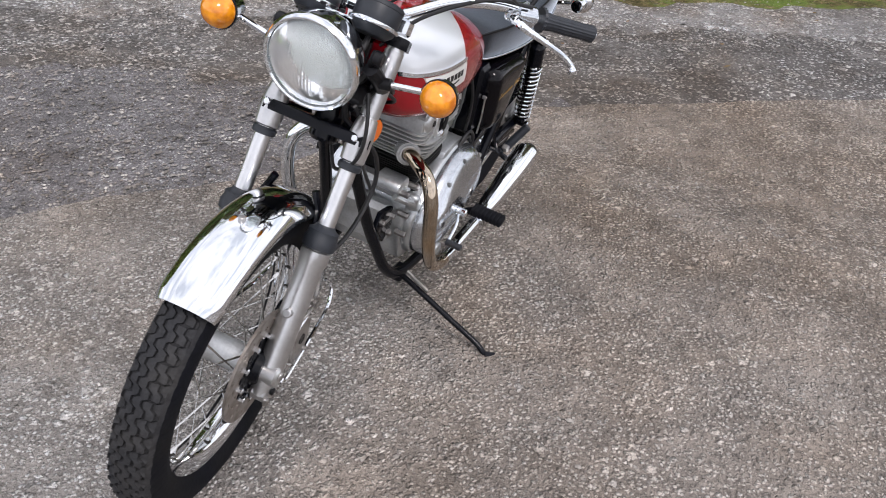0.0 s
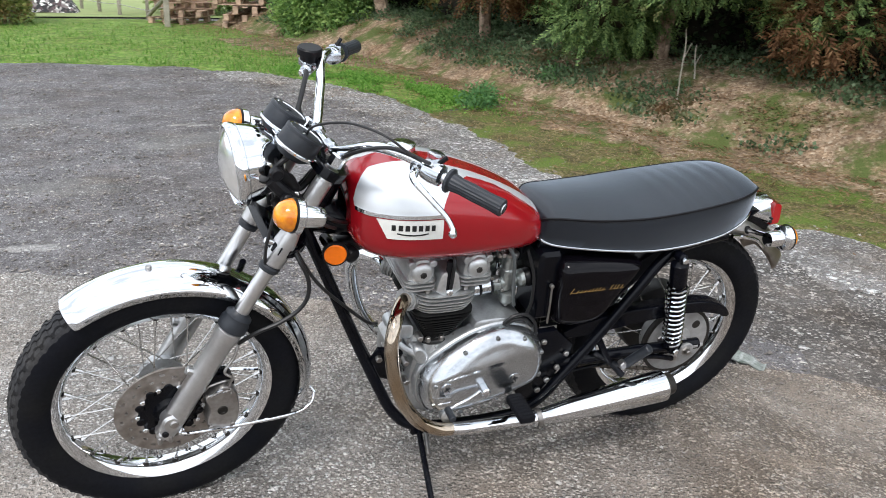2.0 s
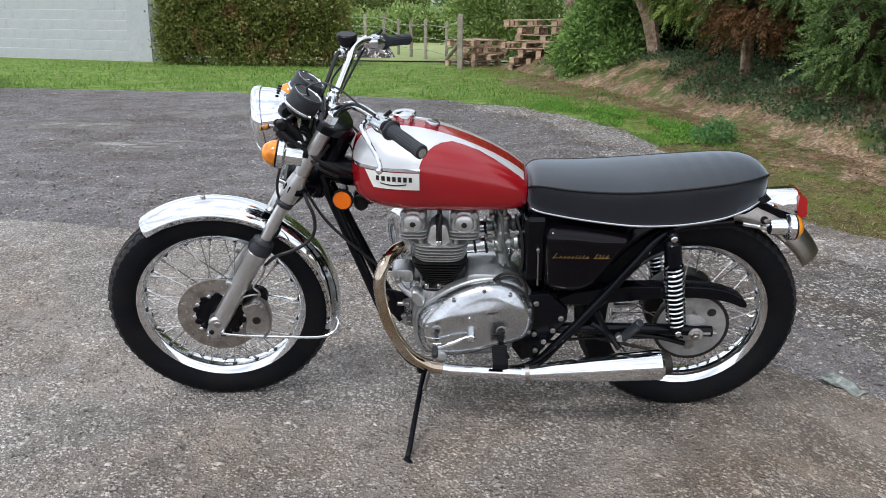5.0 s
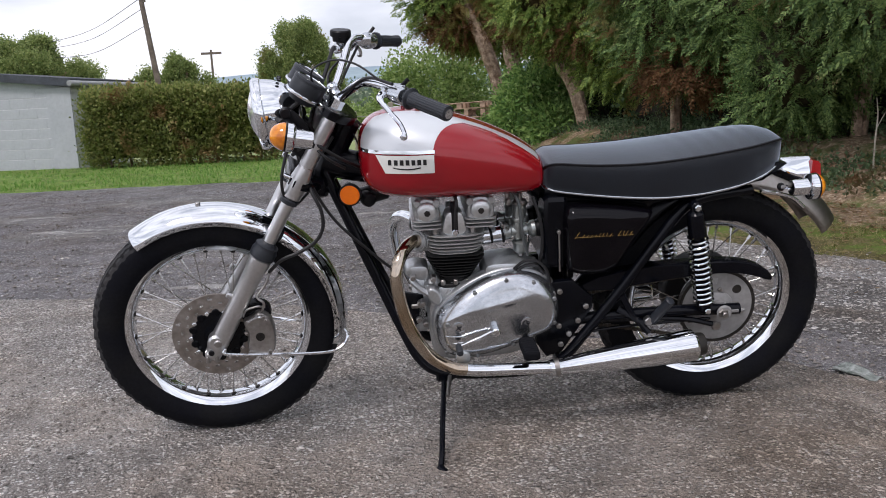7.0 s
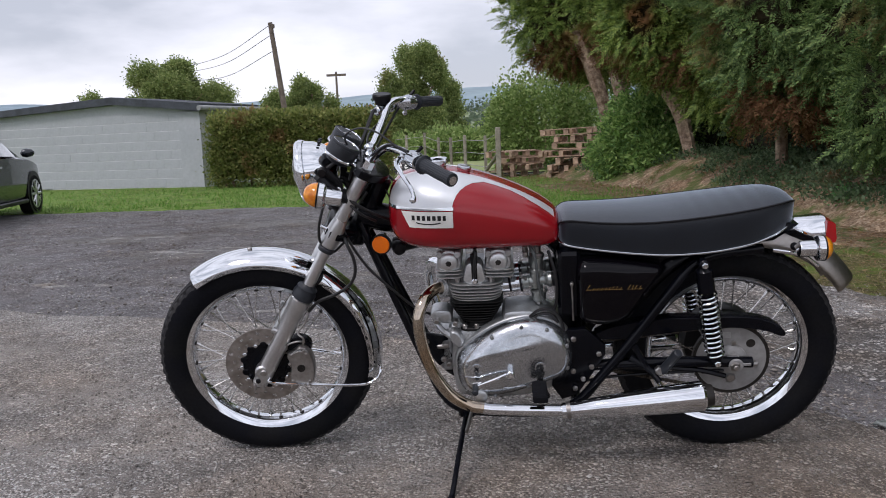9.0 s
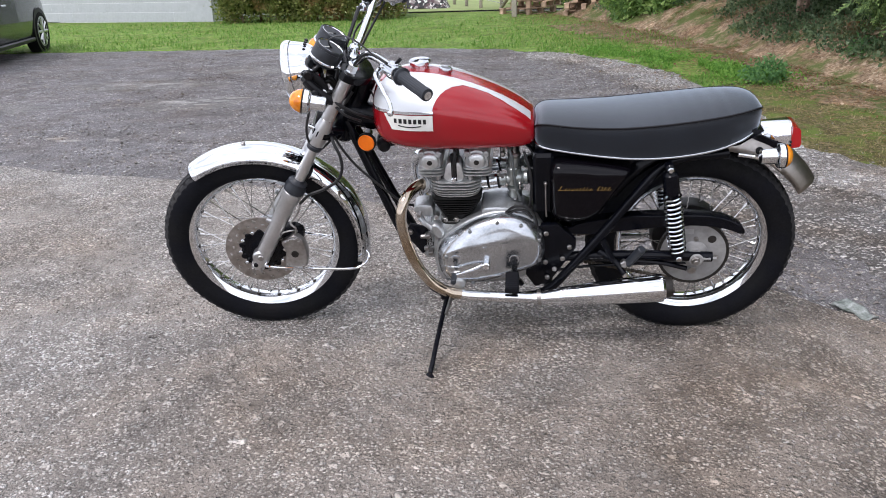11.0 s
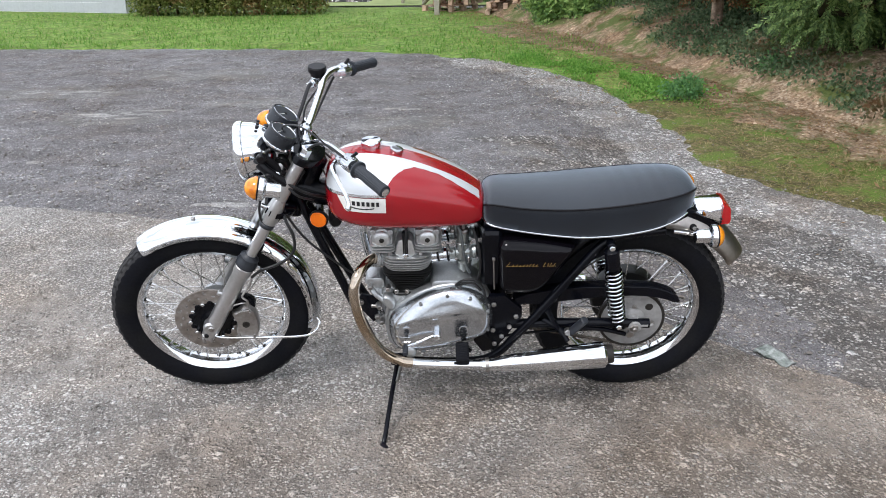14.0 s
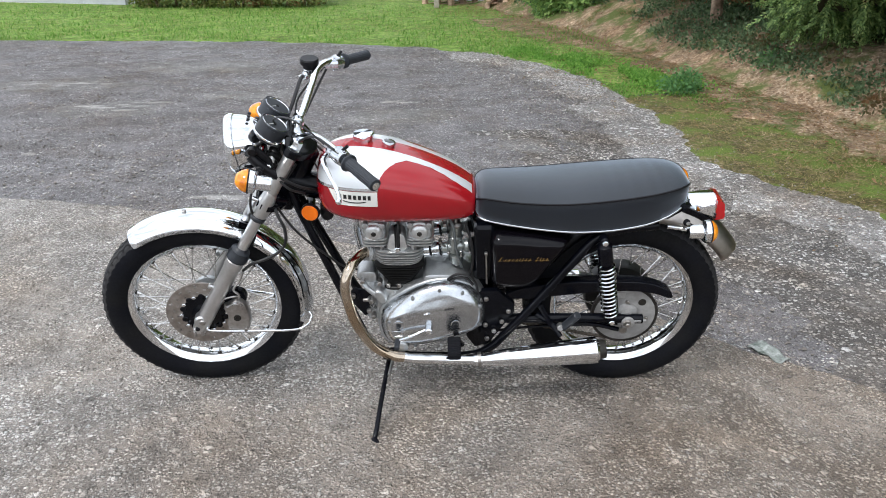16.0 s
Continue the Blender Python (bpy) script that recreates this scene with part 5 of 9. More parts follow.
# ---- covered pile behind the fence ----
def covered_pile():
    """A low pile under a speckled cover that hangs in folds."""
    ob = thing("covered_pile", "low pile under a dark speckled cover on the pasture", "covered pile", Matrix.Translation((-2.3, 19.6, ground_z(-2.3, 19.6))))
    cloth = bpy.data.materials.new("speckled_cover")
    cloth.use_nodes = True
    n, l = cloth.node_tree.nodes, cloth.node_tree.links
    v, r, tc = n.new("ShaderNodeTexVoronoi"), n.new("ShaderNodeValToRGB"), n.new("ShaderNodeTexCoord")
    v.inputs["Scale"].default_value = 16
    for e, (at, c) in zip((r.color_ramp.elements[0], r.color_ramp.elements[1], r.color_ramp.elements.new(0.55)), ((0.35, (0.03, 0.03, 0.035)), (0.8, (0.42, 0.33, 0.34)), (0.55, (0.12, 0.075, 0.085)))):
        e.position, e.color = at, (*c, 1)
    l.new(tc.outputs["Object"], v.inputs["Vector"])
    sep = n.new("ShaderNodeSeparateColor")
    l.new(v.outputs["Color"], sep.inputs["Color"])
    l.new(sep.outputs[0], r.inputs["Fac"])
    l.new(r.outputs["Color"], n["Principled BSDF"].inputs["Base Color"])
    n["Principled BSDF"].inputs["Roughness"].default_value = 0.7
    rows = []
    for i in range(41):
        u = -1 + 2 * i / 40
        row = []
        for k in range(29):
            w = -1 + 2 * k / 28
            edge = max(abs(u) ** 3, abs(w) ** 3)
            h = 0.50 * (1 - edge) + 0.05 * noise.noise(Vector((u * 3, w * 3, 2))) * (1 - edge)
            row.append((u * 0.72 * (1 + 0.04 * noise.noise(Vector((w * 6, u, 1)))), w * 0.42, max(0.005, h + 0.06 * (1 - abs(u)))))
        rows.append(row)
    part("cover", grid(rows), cloth, ob, "dark cover with pale pink speckles", sharp=80)
    part("board", box((-0.62, -0.36, 0.0), (0.62, 0.36, 0.05), 0.01), FENCE_WOOD, ob, "grey boards under the cover")


covered_pile()

# ---- car ----
def parked_car():
    """A dark saloon: nose along +x, wheels on z 0."""
    ob = thing("car", "dark grey parked saloon car with silver alloy wheels", "car", Matrix.Translation((-7.63, 8.72, 0.005)) @ pose(0, 0, 0, 0, 0, 106) @ Matrix.Diagonal((1, 1, 0.955, 1)))
    # sections: x, sill z, belt z, roof z, half width at belt, half width at roof
    S = [(-2.25, 0.42, 0.78, 0.80, 0.62, 0.55), (-2.15, 0.28, 0.88, 0.92, 0.78, 0.60), (-1.75, 0.22, 0.94, 1.02, 0.86, 0.62), (-1.2, 0.2, 0.95, 1.30, 0.89, 0.60), (-0.6, 0.2, 0.95, 1.42, 0.90, 0.60),
         (0.0, 0.2, 0.94, 1.44, 0.90, 0.61), (0.5, 0.2, 0.93, 1.34, 0.90, 0.60), (1.0, 0.2, 0.91, 1.04, 0.89, 0.66), (1.5, 0.22, 0.86, 0.92, 0.87, 0.60), (1.95, 0.26, 0.74, 0.80, 0.80, 0.50), (2.15, 0.36, 0.60, 0.66, 0.62, 0.40)]
    rows = []
    for x, s, b, r, wb, wr in (tuple(q) for q in smooth_path(S, 5)):
        half = [(wb * 0.9, s), (wb, s + 0.12), (wb + 0.015, (s + b) / 2), (wb, b), (wb * 0.97, b + 0.02), ((wb + wr) / 2, (b + r) / 2), (wr, r - 0.04), (wr * 0.7, r), (0, r + 0.012)]
        rows.append([(x, -y, z) for y, z in half] + [(x, y, z) for y, z in reversed(half[:-1])])
    body = part("body", grid(rows), CAR_PAINT, ob)
    for sgn in (-1, 1):
        def side_glass(x0, x1):
            pts = []
            for x in np.linspace(x0, x1, 9):
                b = np.interp(x, [q[0] for q in S], [q[2] for q in S]) + 0.04
                r = np.interp(x, [q[0] for q in S], [q[3] for q in S]) - 0.07
                wb, wr = np.interp(x, [q[0] for q in S], [q[4] for q in S]), np.interp(x, [q[0] for q in S], [q[5] for q in S])
                r = max(r, b + 0.01)
                k = (r - b) / max(0.02, np.interp(x, [q[0] for q in S], [q[3] for q in S]) - b)
                pts.append([(x, sgn * (wb * 0.985 + 0.012), b), (x, sgn * ((wb * 0.985) * (1 - k) + wr * k + 0.022), r)])
            return grid(pts)
        part("side_window", side_glass(-1.35, -0.35), CAR_GLASS, ob)
        part("side_window", side_glass(-0.25, 0.75), CAR_GLASS, ob)
        mirror = part("door_mirror", lathe([(-0.11, 0.02), (-0.08, 0.055), (0, 0.075), (0.06, 0.06), (0.09, 0.02)], 14, (0.72, sgn * 1.02, 1.02), (0, 1, 0)), CAR_PAINT, ob)
        part("door_handle", box((-0.35, sgn * 0.915 - 0.012, 0.80), (-0.15, sgn * 0.915 + 0.012, 0.83), 0.006), CHROME, ob, "bright door handle")
        part("sill_trim", box((-0.9, sgn * 0.885 - 0.03, 0.2), (0.95, sgn * 0.885 + 0.03, 0.27), 0.02), PLASTIC, ob)
        for x in (-1.32, 1.33):
            wheel = part("wheel", lathe([(-0.1, 0.24), (-0.1, 0.30), (-0.07, 0.33), (0.07, 0.33), (0.1, 0.30), (0.1, 0.24)], 32, (x, sgn * 0.82, 0.33), (0, 1, 0)), RUBBER, ob)
            part("wheel_arch", lathe([(-0.1, 0.355), (0.075, 0.375)], 32, (x, sgn * 0.835, 0.34), (0, sgn, 0)), PLASTIC, ob)
            rim = Geo()
            rim.join(lathe([(0.055, 0.24), (0.10, 0.245), (0.103, 0.22), (0.06, 0.2)], 32, (x, sgn * 0.82, 0.33), (0, sgn, 0)))
            rim.join(lathe([(0.02, 0.06), (0.09, 0.05), (0.1, 0.0)], 16, (x, sgn * 0.82, 0.33), (0, sgn, 0)))
            for k in range(10):
                a = k * math.pi / 5
                c = Vector((math.cos(a), 0, math.sin(a)))
                o = Vector((x, sgn * 0.915, 0.33))
                rim.join(tube([tuple(o + c * 0.03), tuple(o + c * 0.225)], 0.024, 6, smooth=False))
            part("rim", rim, ALLOY_WHEEL, wheel, "silver multi-spoke alloy rim")
    wind = grid([[(0.98, -0.66, 1.0), (0.98, 0.66, 1.0)], [(0.4, -0.56, 1.395), (0.4, 0.56, 1.395)]])
    part("windscreen", wind.moved(Matrix.Translation((0.03, 0, 0.015))), CAR_GLASS, ob)
    return ob


parked_car()


# ---- the motorcycle ----
# Its own frame: x to the tail, y to its right, z up; the origin lies under the rear axle.
bike = thing("motorcycle", "vintage red and silver twin-cylinder motorcycle leaning on its side stand", "motorcycle", pose(1.415, 0.184, 0.0, 10.4, 0, 1.5))
RAKE, STEER, BAR_STEER = radians(30.3), radians(6.8), radians(8.4)
HEAD = Vector((-1.113, 0, 0.735))
AXIS = Vector((math.sin(RAKE), 0, math.cos(RAKE)))
TURNED = Matrix.Translation(HEAD) @ Matrix.Rotation(STEER, 4, AXIS) @ Matrix.Translation(-HEAD)
BAR_TURNED = Matrix.Translation(HEAD) @ Matrix.Rotation(BAR_STEER, 4, AXIS) @ Matrix.Translation(-HEAD)
FRONT, REAR = Vector((-1.420, 0, 0.341)), Vector((0, 0, 0.333))


def steered(g):
    return g.moved(TURNED)


def barred(g):
    """Turned with the handlebar."""
    return g.moved(BAR_TURNED)


def wheel(name, hub_at, r_out, section, r_rim, blocks, turn, label):
    """Hub with tyre, rim and crossed spokes; returns the hub."""
    hub_geo = lathe([(-0.075, 0.022), (-0.07, 0.045), (-0.055, 0.05), (-0.05, 0.032), (0.05, 0.032), (0.055, 0.055), (0.07, 0.055), (0.075, 0.02)], 28, hub_at)
    hub = part(name, turn(hub_geo), CAST, bike, label)
    h = section / 2
    prof = [(-h * 0.55, r_rim - 0.004), (-h * 0.86, r_rim + 0.012), (-h, r_rim + 0.032), (-h * 0.99, r_out - 0.040), (-h * 0.94, r_out - 0.028), (-h * 0.86, r_out - 0.0175), (-h * 0.74, r_out - 0.0105), (-h * 0.64, r_out - 0.0068),
            (-h * 0.62, r_out - 0.0125), (-h * 0.53, r_out - 0.011), (-h * 0.51, r_out - 0.0040), (-h * 0.26, r_out - 0.0010), (-h * 0.245, r_out - 0.0075), (-h * 0.155, r_out - 0.0068), (-h * 0.14, r_out)]
    prof = prof + [(-a, r) for a, r in reversed(prof)]
    seg = blocks * 6
    verts, faces = [], []
    for i, (a, r) in enumerate(prof):
        for k in range(seg):
            cut = k % 6 > 3
            rr, aa = r, a
            edge = abs(a) / h
            if 0.63 < edge < 0.9 and k % 6 in (4, 5) and r > r_out - 0.02:
                rr -= 0.0026
            if 0.26 < edge < 0.6 and k % 6 == 0 and r > r_out - 0.006:
                rr -= 0.0030
            if 0.1 < edge < 0.645 and r > r_out - 0.02:
                aa += 0.0048 * (1 if k % 6 < 3 else -1)
            t = 2 * math.pi * k / seg
            verts.append(hub_at + Vector((rr * math.cos(t), aa, rr * math.sin(t))))
    n = len(prof)
    for i in range(n - 1):
        for k in range(seg):
            p, q = i * seg + k, i * seg + (k + 1) % seg
            faces.append((p, q, q + seg, p + seg))
    tyre = part("tyre", turn(Geo().add(verts, faces)), RUBBER, hub, "black treaded tyre with wavy blocks", sharp=28)
    tyre.data.materials.append(TREAD)
    for f, poly in enumerate(tyre.data.polygons):
        if 5 <= f // seg < n - 6:
            poly.material_index = 1
    w = h * 0.62
    rim = lathe([(-w, r_rim + 0.005), (-w - 0.003, r_rim + 0.002), (-w, r_rim - 0.003), (-w + 0.004, r_rim - 0.009), (-w + 0.009, r_rim - 0.0155), (-w * 0.5, r_rim - 0.0205), (0, r_rim - 0.024),
                 (w * 0.5, r_rim - 0.0205), (w - 0.009, r_rim - 0.0155), (w - 0.004, r_rim - 0.009), (w, r_rim - 0.003), (w + 0.003, r_rim + 0.002), (w, r_rim + 0.005), (0, r_rim - 0.012)], 72, hub_at, closed=True)
    part("rim", turn(rim), CHROME, hub, "bright chrome wheel rim")
    for k in range(40):
        a = 2 * math.pi * (k + 0.25) / 40
        side = 1 if k % 2 else -1
        swing = (1 if (k // 2) % 2 else -1) * 0.75
        p = hub_at + Vector((0.048 * math.cos(a + swing), side * 0.06, 0.048 * math.sin(a + swing)))
        q = hub_at + Vector(((r_rim - 0.022) * math.cos(a), side * 0.010, (r_rim - 0.022) * math.sin(a)))
        near_rim = q + (p - q).normalized() * 0.018
        g = tube([tuple(p), tuple(near_rim)], 0.0019, 6, smooth=False)
        g.join(tube([tuple(near_rim), tuple(q)], 0.0042, 6, smooth=False))
        part("spoke", turn(g), SPOKE_STEEL, hub)
        w_in = (hub_at - q).normalized()
        part("nipple_seat", turn(lathe([(0.0, 0.0085), (0.0022, 0.0075), (0.0026, 0.0042)], 8, q - w_in * 0.001, w_in)), DARK_OIL_AND_HOLE, hub)
    return hub


front_wheel = wheel("front_wheel", FRONT, 0.340, 0.098, 0.252, 62, steered, "cast front hub with wire spokes")
rear_wheel = wheel("rear_wheel", REAR, 0.333, 0.112, 0.240, 60, lambda g: g, "cast rear hub with wire spokes")


def drilled_disc(at, y, r0, r1, thick, rings, seg, holes):
    """A flat ring with slots cut through it: holes(ring, k) says which cells are open."""
    rad = np.linspace(r0, r1, rings + 1)
    g = Geo()
    for face_y, flip in ((y - thick / 2, False), (y + thick / 2, True)):
        verts = [(at.x + r * math.cos(t), face_y, at.z + r * math.sin(t)) for r in rad for t in (2 * math.pi * k / seg for k in range(seg))]
        faces = []
        for i in range(rings):
            for k in range(seg):
                if not holes(i, k):
                    q = (i * seg + k, i * seg + (k + 1) % seg, (i + 1) * seg + (k + 1) % seg, (i + 1) * seg + k)
                    faces.append(q if not flip else tuple(reversed(q)))
        g.add(verts, faces)
    m = (rings + 1) * seg
    walls = []
    for i in range(rings):
        for k in range(seg):
            a, b = i * seg + k, i * seg + (k + 1) % seg
            if holes(i, k):
                c, d = a + seg, b + seg
                walls += [(a, b, b + m, a + m), (c, c + m, d + m, d), (a, a + m, c + m, c), (b, d, d + m, b + m)]
    for k in range(seg):
        a, b = k, (k + 1) % seg
        walls.append((a, b, b + m, a + m))
        a, b = rings * seg + k, rings * seg + (k + 1) % seg
        walls.append((a, a + m, b + m, b))
    g.f += walls
    return g


disc = part("brake_disc", steered(drilled_disc(FRONT, -0.066, 0.072, 0.125, 0.006, 9, 120, lambda i, k: (i in (2, 6) and k % 10 in (1, 2)) or (i == 4 and k % 10 in (6, 7)) or (i == 7 and k % 20 == 12))), DISC_STEEL, front_wheel, "drilled steel brake disc")
part("disc_carrier", steered(lathe([(-0.088, 0.022), (-0.086, 0.034), (-0.072, 0.040), (-0.068, 0.066), (-0.064, 0.076), (-0.058, 0.076), (-0.05, 0.03)], 40, FRONT)), BLACK_PAINT, front_wheel)
for k in range(10):
    a = 2 * math.pi * k / 10
    part("disc_bolt", steered(rod((FRONT.x + 0.074 * math.cos(a), -0.078, FRONT.z + 0.074 * math.sin(a)), (FRONT.x + 0.074 * math.cos(a), -0.064, FRONT.z + 0.074 * math.sin(a)), 0.0065, 6)), CHROME, front_wheel)
    b = a + math.pi / 10
    part("carrier_lobe", steered(rod((FRONT.x + 0.070 * math.cos(b), -0.0715, FRONT.z + 0.070 * math.sin(b)), (FRONT.x + 0.070 * math.cos(b), -0.060, FRONT.z + 0.070 * math.sin(b)), 0.0115, 14)), BLACK_PAINT, front_wheel)
part("axle", steered(rod((FRONT.x, -0.125, FRONT.z), (FRONT.x, 0.125, FRONT.z), 0.011)), STEEL, front_wheel)


def leg_at(z, y, fore=0.0):
    """A point of the fork leg's centre line, and fore metres square ahead of it."""
    x = -1.430 + (z - 0.313) * math.tan(RAKE)
    return Vector((x - fore * math.cos(RAKE), y, z + fore * math.sin(RAKE)))


# front fork
for s in (-1, 1):
    y = s * 0.094
    low, mid, top = leg_at(0.300, y), leg_at(0.575, y), leg_at(0.955, y)
    d = (top - low).normalized()
    slider = lathe([(0, 0.018), (0.004, 0.023), (0.02, 0.024), (0.03, 0.0265), (0.06, 0.0275), (0.20, 0.0265), (0.29, 0.0270), (0.30, 0.030), (0.325, 0.031), (0.33, 0.026)], 24, low - d * 0.012, d)
    slider.join(rod((FRONT.x - 0.004, y - 0.027, FRONT.z), (FRONT.x - 0.004, y + 0.027, FRONT.z), 0.024))
    slider.join(box((low.x - 0.022, y - 0.02, low.z - 0.014), (low.x + 0.018, y + 0.02, low.z + 0.012), 0.006))
    leg = part("fork_slider", steered(slider), FORK_ALLOY, bike, "satin alloy fork slider")
    for k in (-1, 1):
        part("cap_bolt", steered(rod((low.x + k * 0.012 - 0.004, y - 0.018, low.z - 0.02), (low.x + k * 0.012 - 0.004, y - 0.018, low.z + 0.0), 0.006, 6)), STEEL, leg)
    # no hole is cut; a black disc gives the dark of the recess
    part("cap_recess", steered(rod((low.x - 0.003, y - 0.0285, low.z + 0.013), (low.x - 0.003, y - 0.02, low.z + 0.013), 0.008, 14)), PLASTIC, leg)
    part("dust_seal", steered(lathe([(0, 0.027), (0.004, 0.034), (0.022, 0.035), (0.03, 0.031), (0.040, 0.0315), (0.046, 0.022), (0.052, 0.019)], 24, leg_at(0.572, y), d)), GRIP_RUBBER, leg, "black rubber dust seal")
    part("stanchion", steered(tube([tuple(leg_at(0.56, y)), tuple(top)], 0.0175, 20, smooth=False)), STANCHION, bike, "bright fork stanchion")
    part("headlamp_ear", steered(tube([tuple(leg_at(0.815, y)), tuple(leg_at(0.93, y))], 0.0198, 20, smooth=False)), FORK_ALLOY, bike, "satin headlamp bracket sleeve")
    clamp = lathe([(0, 0.021), (0.003, 0.0248), (0.030, 0.0262), (0.058, 0.0255), (0.078, 0.0225), (0.092, 0.0195)], 24, leg_at(0.733, y), d)
    part("lower_yoke_clamp", steered(clamp), FORK_ALLOY, bike, "satin alloy lower yoke clamp")
    part("clamp_ring", steered(lathe([(0, 0.019), (0.002, 0.0238), (0.012, 0.0245), (0.016, 0.021)], 24, leg_at(0.718, y), d)), GRIP_RUBBER, bike, "dark ring below the yoke")
    part("yoke_arm", steered(tube([tuple(leg_at(0.775, y - s * 0.01)), tuple(leg_at(0.775, y) + Vector((0.055, -s * 0.05, -0.025)))], 0.013, 12, smooth=False)), BLACK_PAINT, bike)
    part("clamp_bolt", steered(rod(leg_at(0.775, y, 0.045) , leg_at(0.775, y, 0.02), 0.0075, 12)), CHROME, bike)
    part("brake_lug", steered(rod(leg_at(0.455, y - s * 0.0, 0.04), leg_at(0.455, y, 0.0), 0.010, 10)), FORK_ALLOY, leg)
    part("top_nut", steered(rod(leg_at(0.958, y), leg_at(0.985, y), 0.017, 6)), CHROME, bike)
yoke = plate([(-0.118, -0.022), (-0.07, -0.03), (0.07, -0.03), (0.118, -0.022), (0.118, 0.022), (0.05, 0.075), (-0.05, 0.075), (-0.118, 0.022)], -0.011, 0.011, 0.004, 1)
yoke_m = Matrix.Translation(leg_at(0.945, 0)) @ Matrix.Rotation(RAKE, 4, "Y") @ Matrix(((0, 0, 1, 0), (1, 0, 0, 0), (0, 1, 0, 0), (0, 0, 0, 1)))
part("top_yoke", steered(yoke.moved(yoke_m)), BLACK_PAINT, bike, "cast alloy top yoke")
yoke_m2 = Matrix.Translation(leg_at(0.772, 0)) @ Matrix.Rotation(RAKE, 4, "Y") @ Matrix(((0, 0, 1, 0), (1, 0, 0, 0), (0, 1, 0, 0), (0, 0, 0, 1)))
part("lower_yoke", steered(yoke.moved(yoke_m2)), BLACK_PAINT, bike)
part("steering_stem", rod(HEAD - AXIS * 0.01 + Vector((0, 0, -0.02)), HEAD + AXIS * 0.2, 0.032, 24), BLACK_PAINT, bike)

# front mudguard
def guard(centre, r, a0, a1, half, drop, steps, tip, thick=0.003):
    """A curved mudguard with rolled edges; angles in degrees from straight up, tailwards positive."""
    outer, inner = [], []
    for i in range(steps + 1):
        a = radians(a0 + (a1 - a0) * i / steps)
        k = 1.0
        if i < tip:
            k = math.sqrt(max(0.0, 1 - (1 - (i + 0.6) / (tip + 0.6)) ** 2))
        elif i > steps - tip:
            k = math.sqrt(max(0.0, 1 - (1 - (steps - i + 0.6) / (tip + 0.6)) ** 2))
        k = 0.80 + 0.20 * k
        ro, ri = [], []
        for u in (-1.0, -1.0, -0.97, -0.85, -0.6, -0.3, 0, 0.3, 0.6, 0.85, 0.97, 1.0, 1.0):
            first = abs(u) == 1.0 and (len(ro) in (0, 12))
            fall = drop * abs(u) ** 3.0 + (0.010 if first else 0)
            for out, rr in ((ro, r - fall), (ri, r - fall - thick)):
                out.append((centre.x + rr * math.sin(a), u * half * k, centre.z + rr * math.cos(a)))
        outer.append(ro)
        inner.append(ri)
    g = grid(outer)
    h = grid(inner)
    h.f = [tuple(reversed(q)) for q in h.f]
    g.join(h)
    n, w = (steps + 1) * 13, 13
    for i in range(steps):
        g.f += [(i * w, (i + 1) * w, (i + 1) * w + n, i * w + n), (i * w + 12, i * w + 12 + n, (i + 1) * w + 12 + n, (i + 1) * w + 12)]
    for k in range(12):
        g.f += [(k, k + n, k + 1 + n, k + 1), (steps * w + k, steps * w + k + 1, steps * w + k + 1 + n, steps * w + k + n)]
    return g


fender = part("front_mudguard", steered(guard(FRONT, 0.362, -33.5, 104, 0.060, 0.030, 80, 3)), CHROME, bike, "chromed front mudguard")
for a, u in ((-2, 0.0),):
    c = FRONT + Vector((0.363 * math.sin(radians(a)), 0, 0.363 * math.cos(radians(a))))
    part("rivet", steered(rod(c - Vector((0, 0, 0.004)), c + Vector((0, 0, 0.006)), 0.007, 12)), STEEL, fender)
for s in (-1, 1):
    part("stay", steered(tube([(-1.405, s * 0.118, 0.322), (-1.385, s * 0.122, 0.303), (-1.15, s * 0.095, 0.262), (-1.085, s * 0.085, 0.27), (-1.066, s * 0.072, 0.295), (-1.074, s * 0.06, 0.31)], 0.0045, 8)), CHROME, fender, "thin chrome mudguard stay")
    part("bracket", steered(tube([tuple(leg_at(0.59, s * 0.075)), (-1.225, s * 0.062, 0.615), (-1.215, s * 0.045, 0.655)], 0.008, 8)), BLACK_PAINT, fender)

# front brake
caliper = part("brake_caliper", steered(domed([(-1.352, 0.392), (-1.326, 0.400), (-1.304, 0.420), (-1.284, 0.410), (-1.270, 0.392), (-1.262, 0.340), (-1.268, 0.296), (-1.280, 0.283), (-1.318, 0.275), (-1.342, 0.288), (-1.346, 0.318), (-1.334, 0.350)], ((-1.312, 0.315), (-1.298, 0.375)), -0.078, -0.110, 0.006, 2)), CALIPER_ALLOY, bike, "dull alloy brake caliper")
part("inner_half", steered(plate([(-1.358, 0.385), (-1.346, 0.425), (-1.312, 0.438), (-1.276, 0.424), (-1.268, 0.39), (-1.30, 0.37)], -0.052, -0.088, 0.006, 1)), BLACK_PAINT, caliper, "dark inner caliper half")
part("pad_pin", steered(tube([(-1.334, -0.108, 0.392), (-1.305, -0.110, 0.404), (-1.284, -0.108, 0.392)], 0.0042, 8)), CHROME, caliper, "bright pad pin")
part("piston_cap", steered(lathe([(0, 0.0125), (0.003, 0.0118), (0.003, 0.008), (0.001, 0.007), (0.001, 0.0)], 24, (-1.306, -0.110, 0.343), (0, -1, 0))), DARK_OIL_AND_HOLE, caliper, "dark piston plug")
part("bridge_pipe", steered(tube([(-1.345, -0.10, 0.405), (-1.335, -0.115, 0.430), (-1.305, -0.118, 0.440), (-1.285, -0.11, 0.432)], 0.003, 8)), STEEL, caliper)
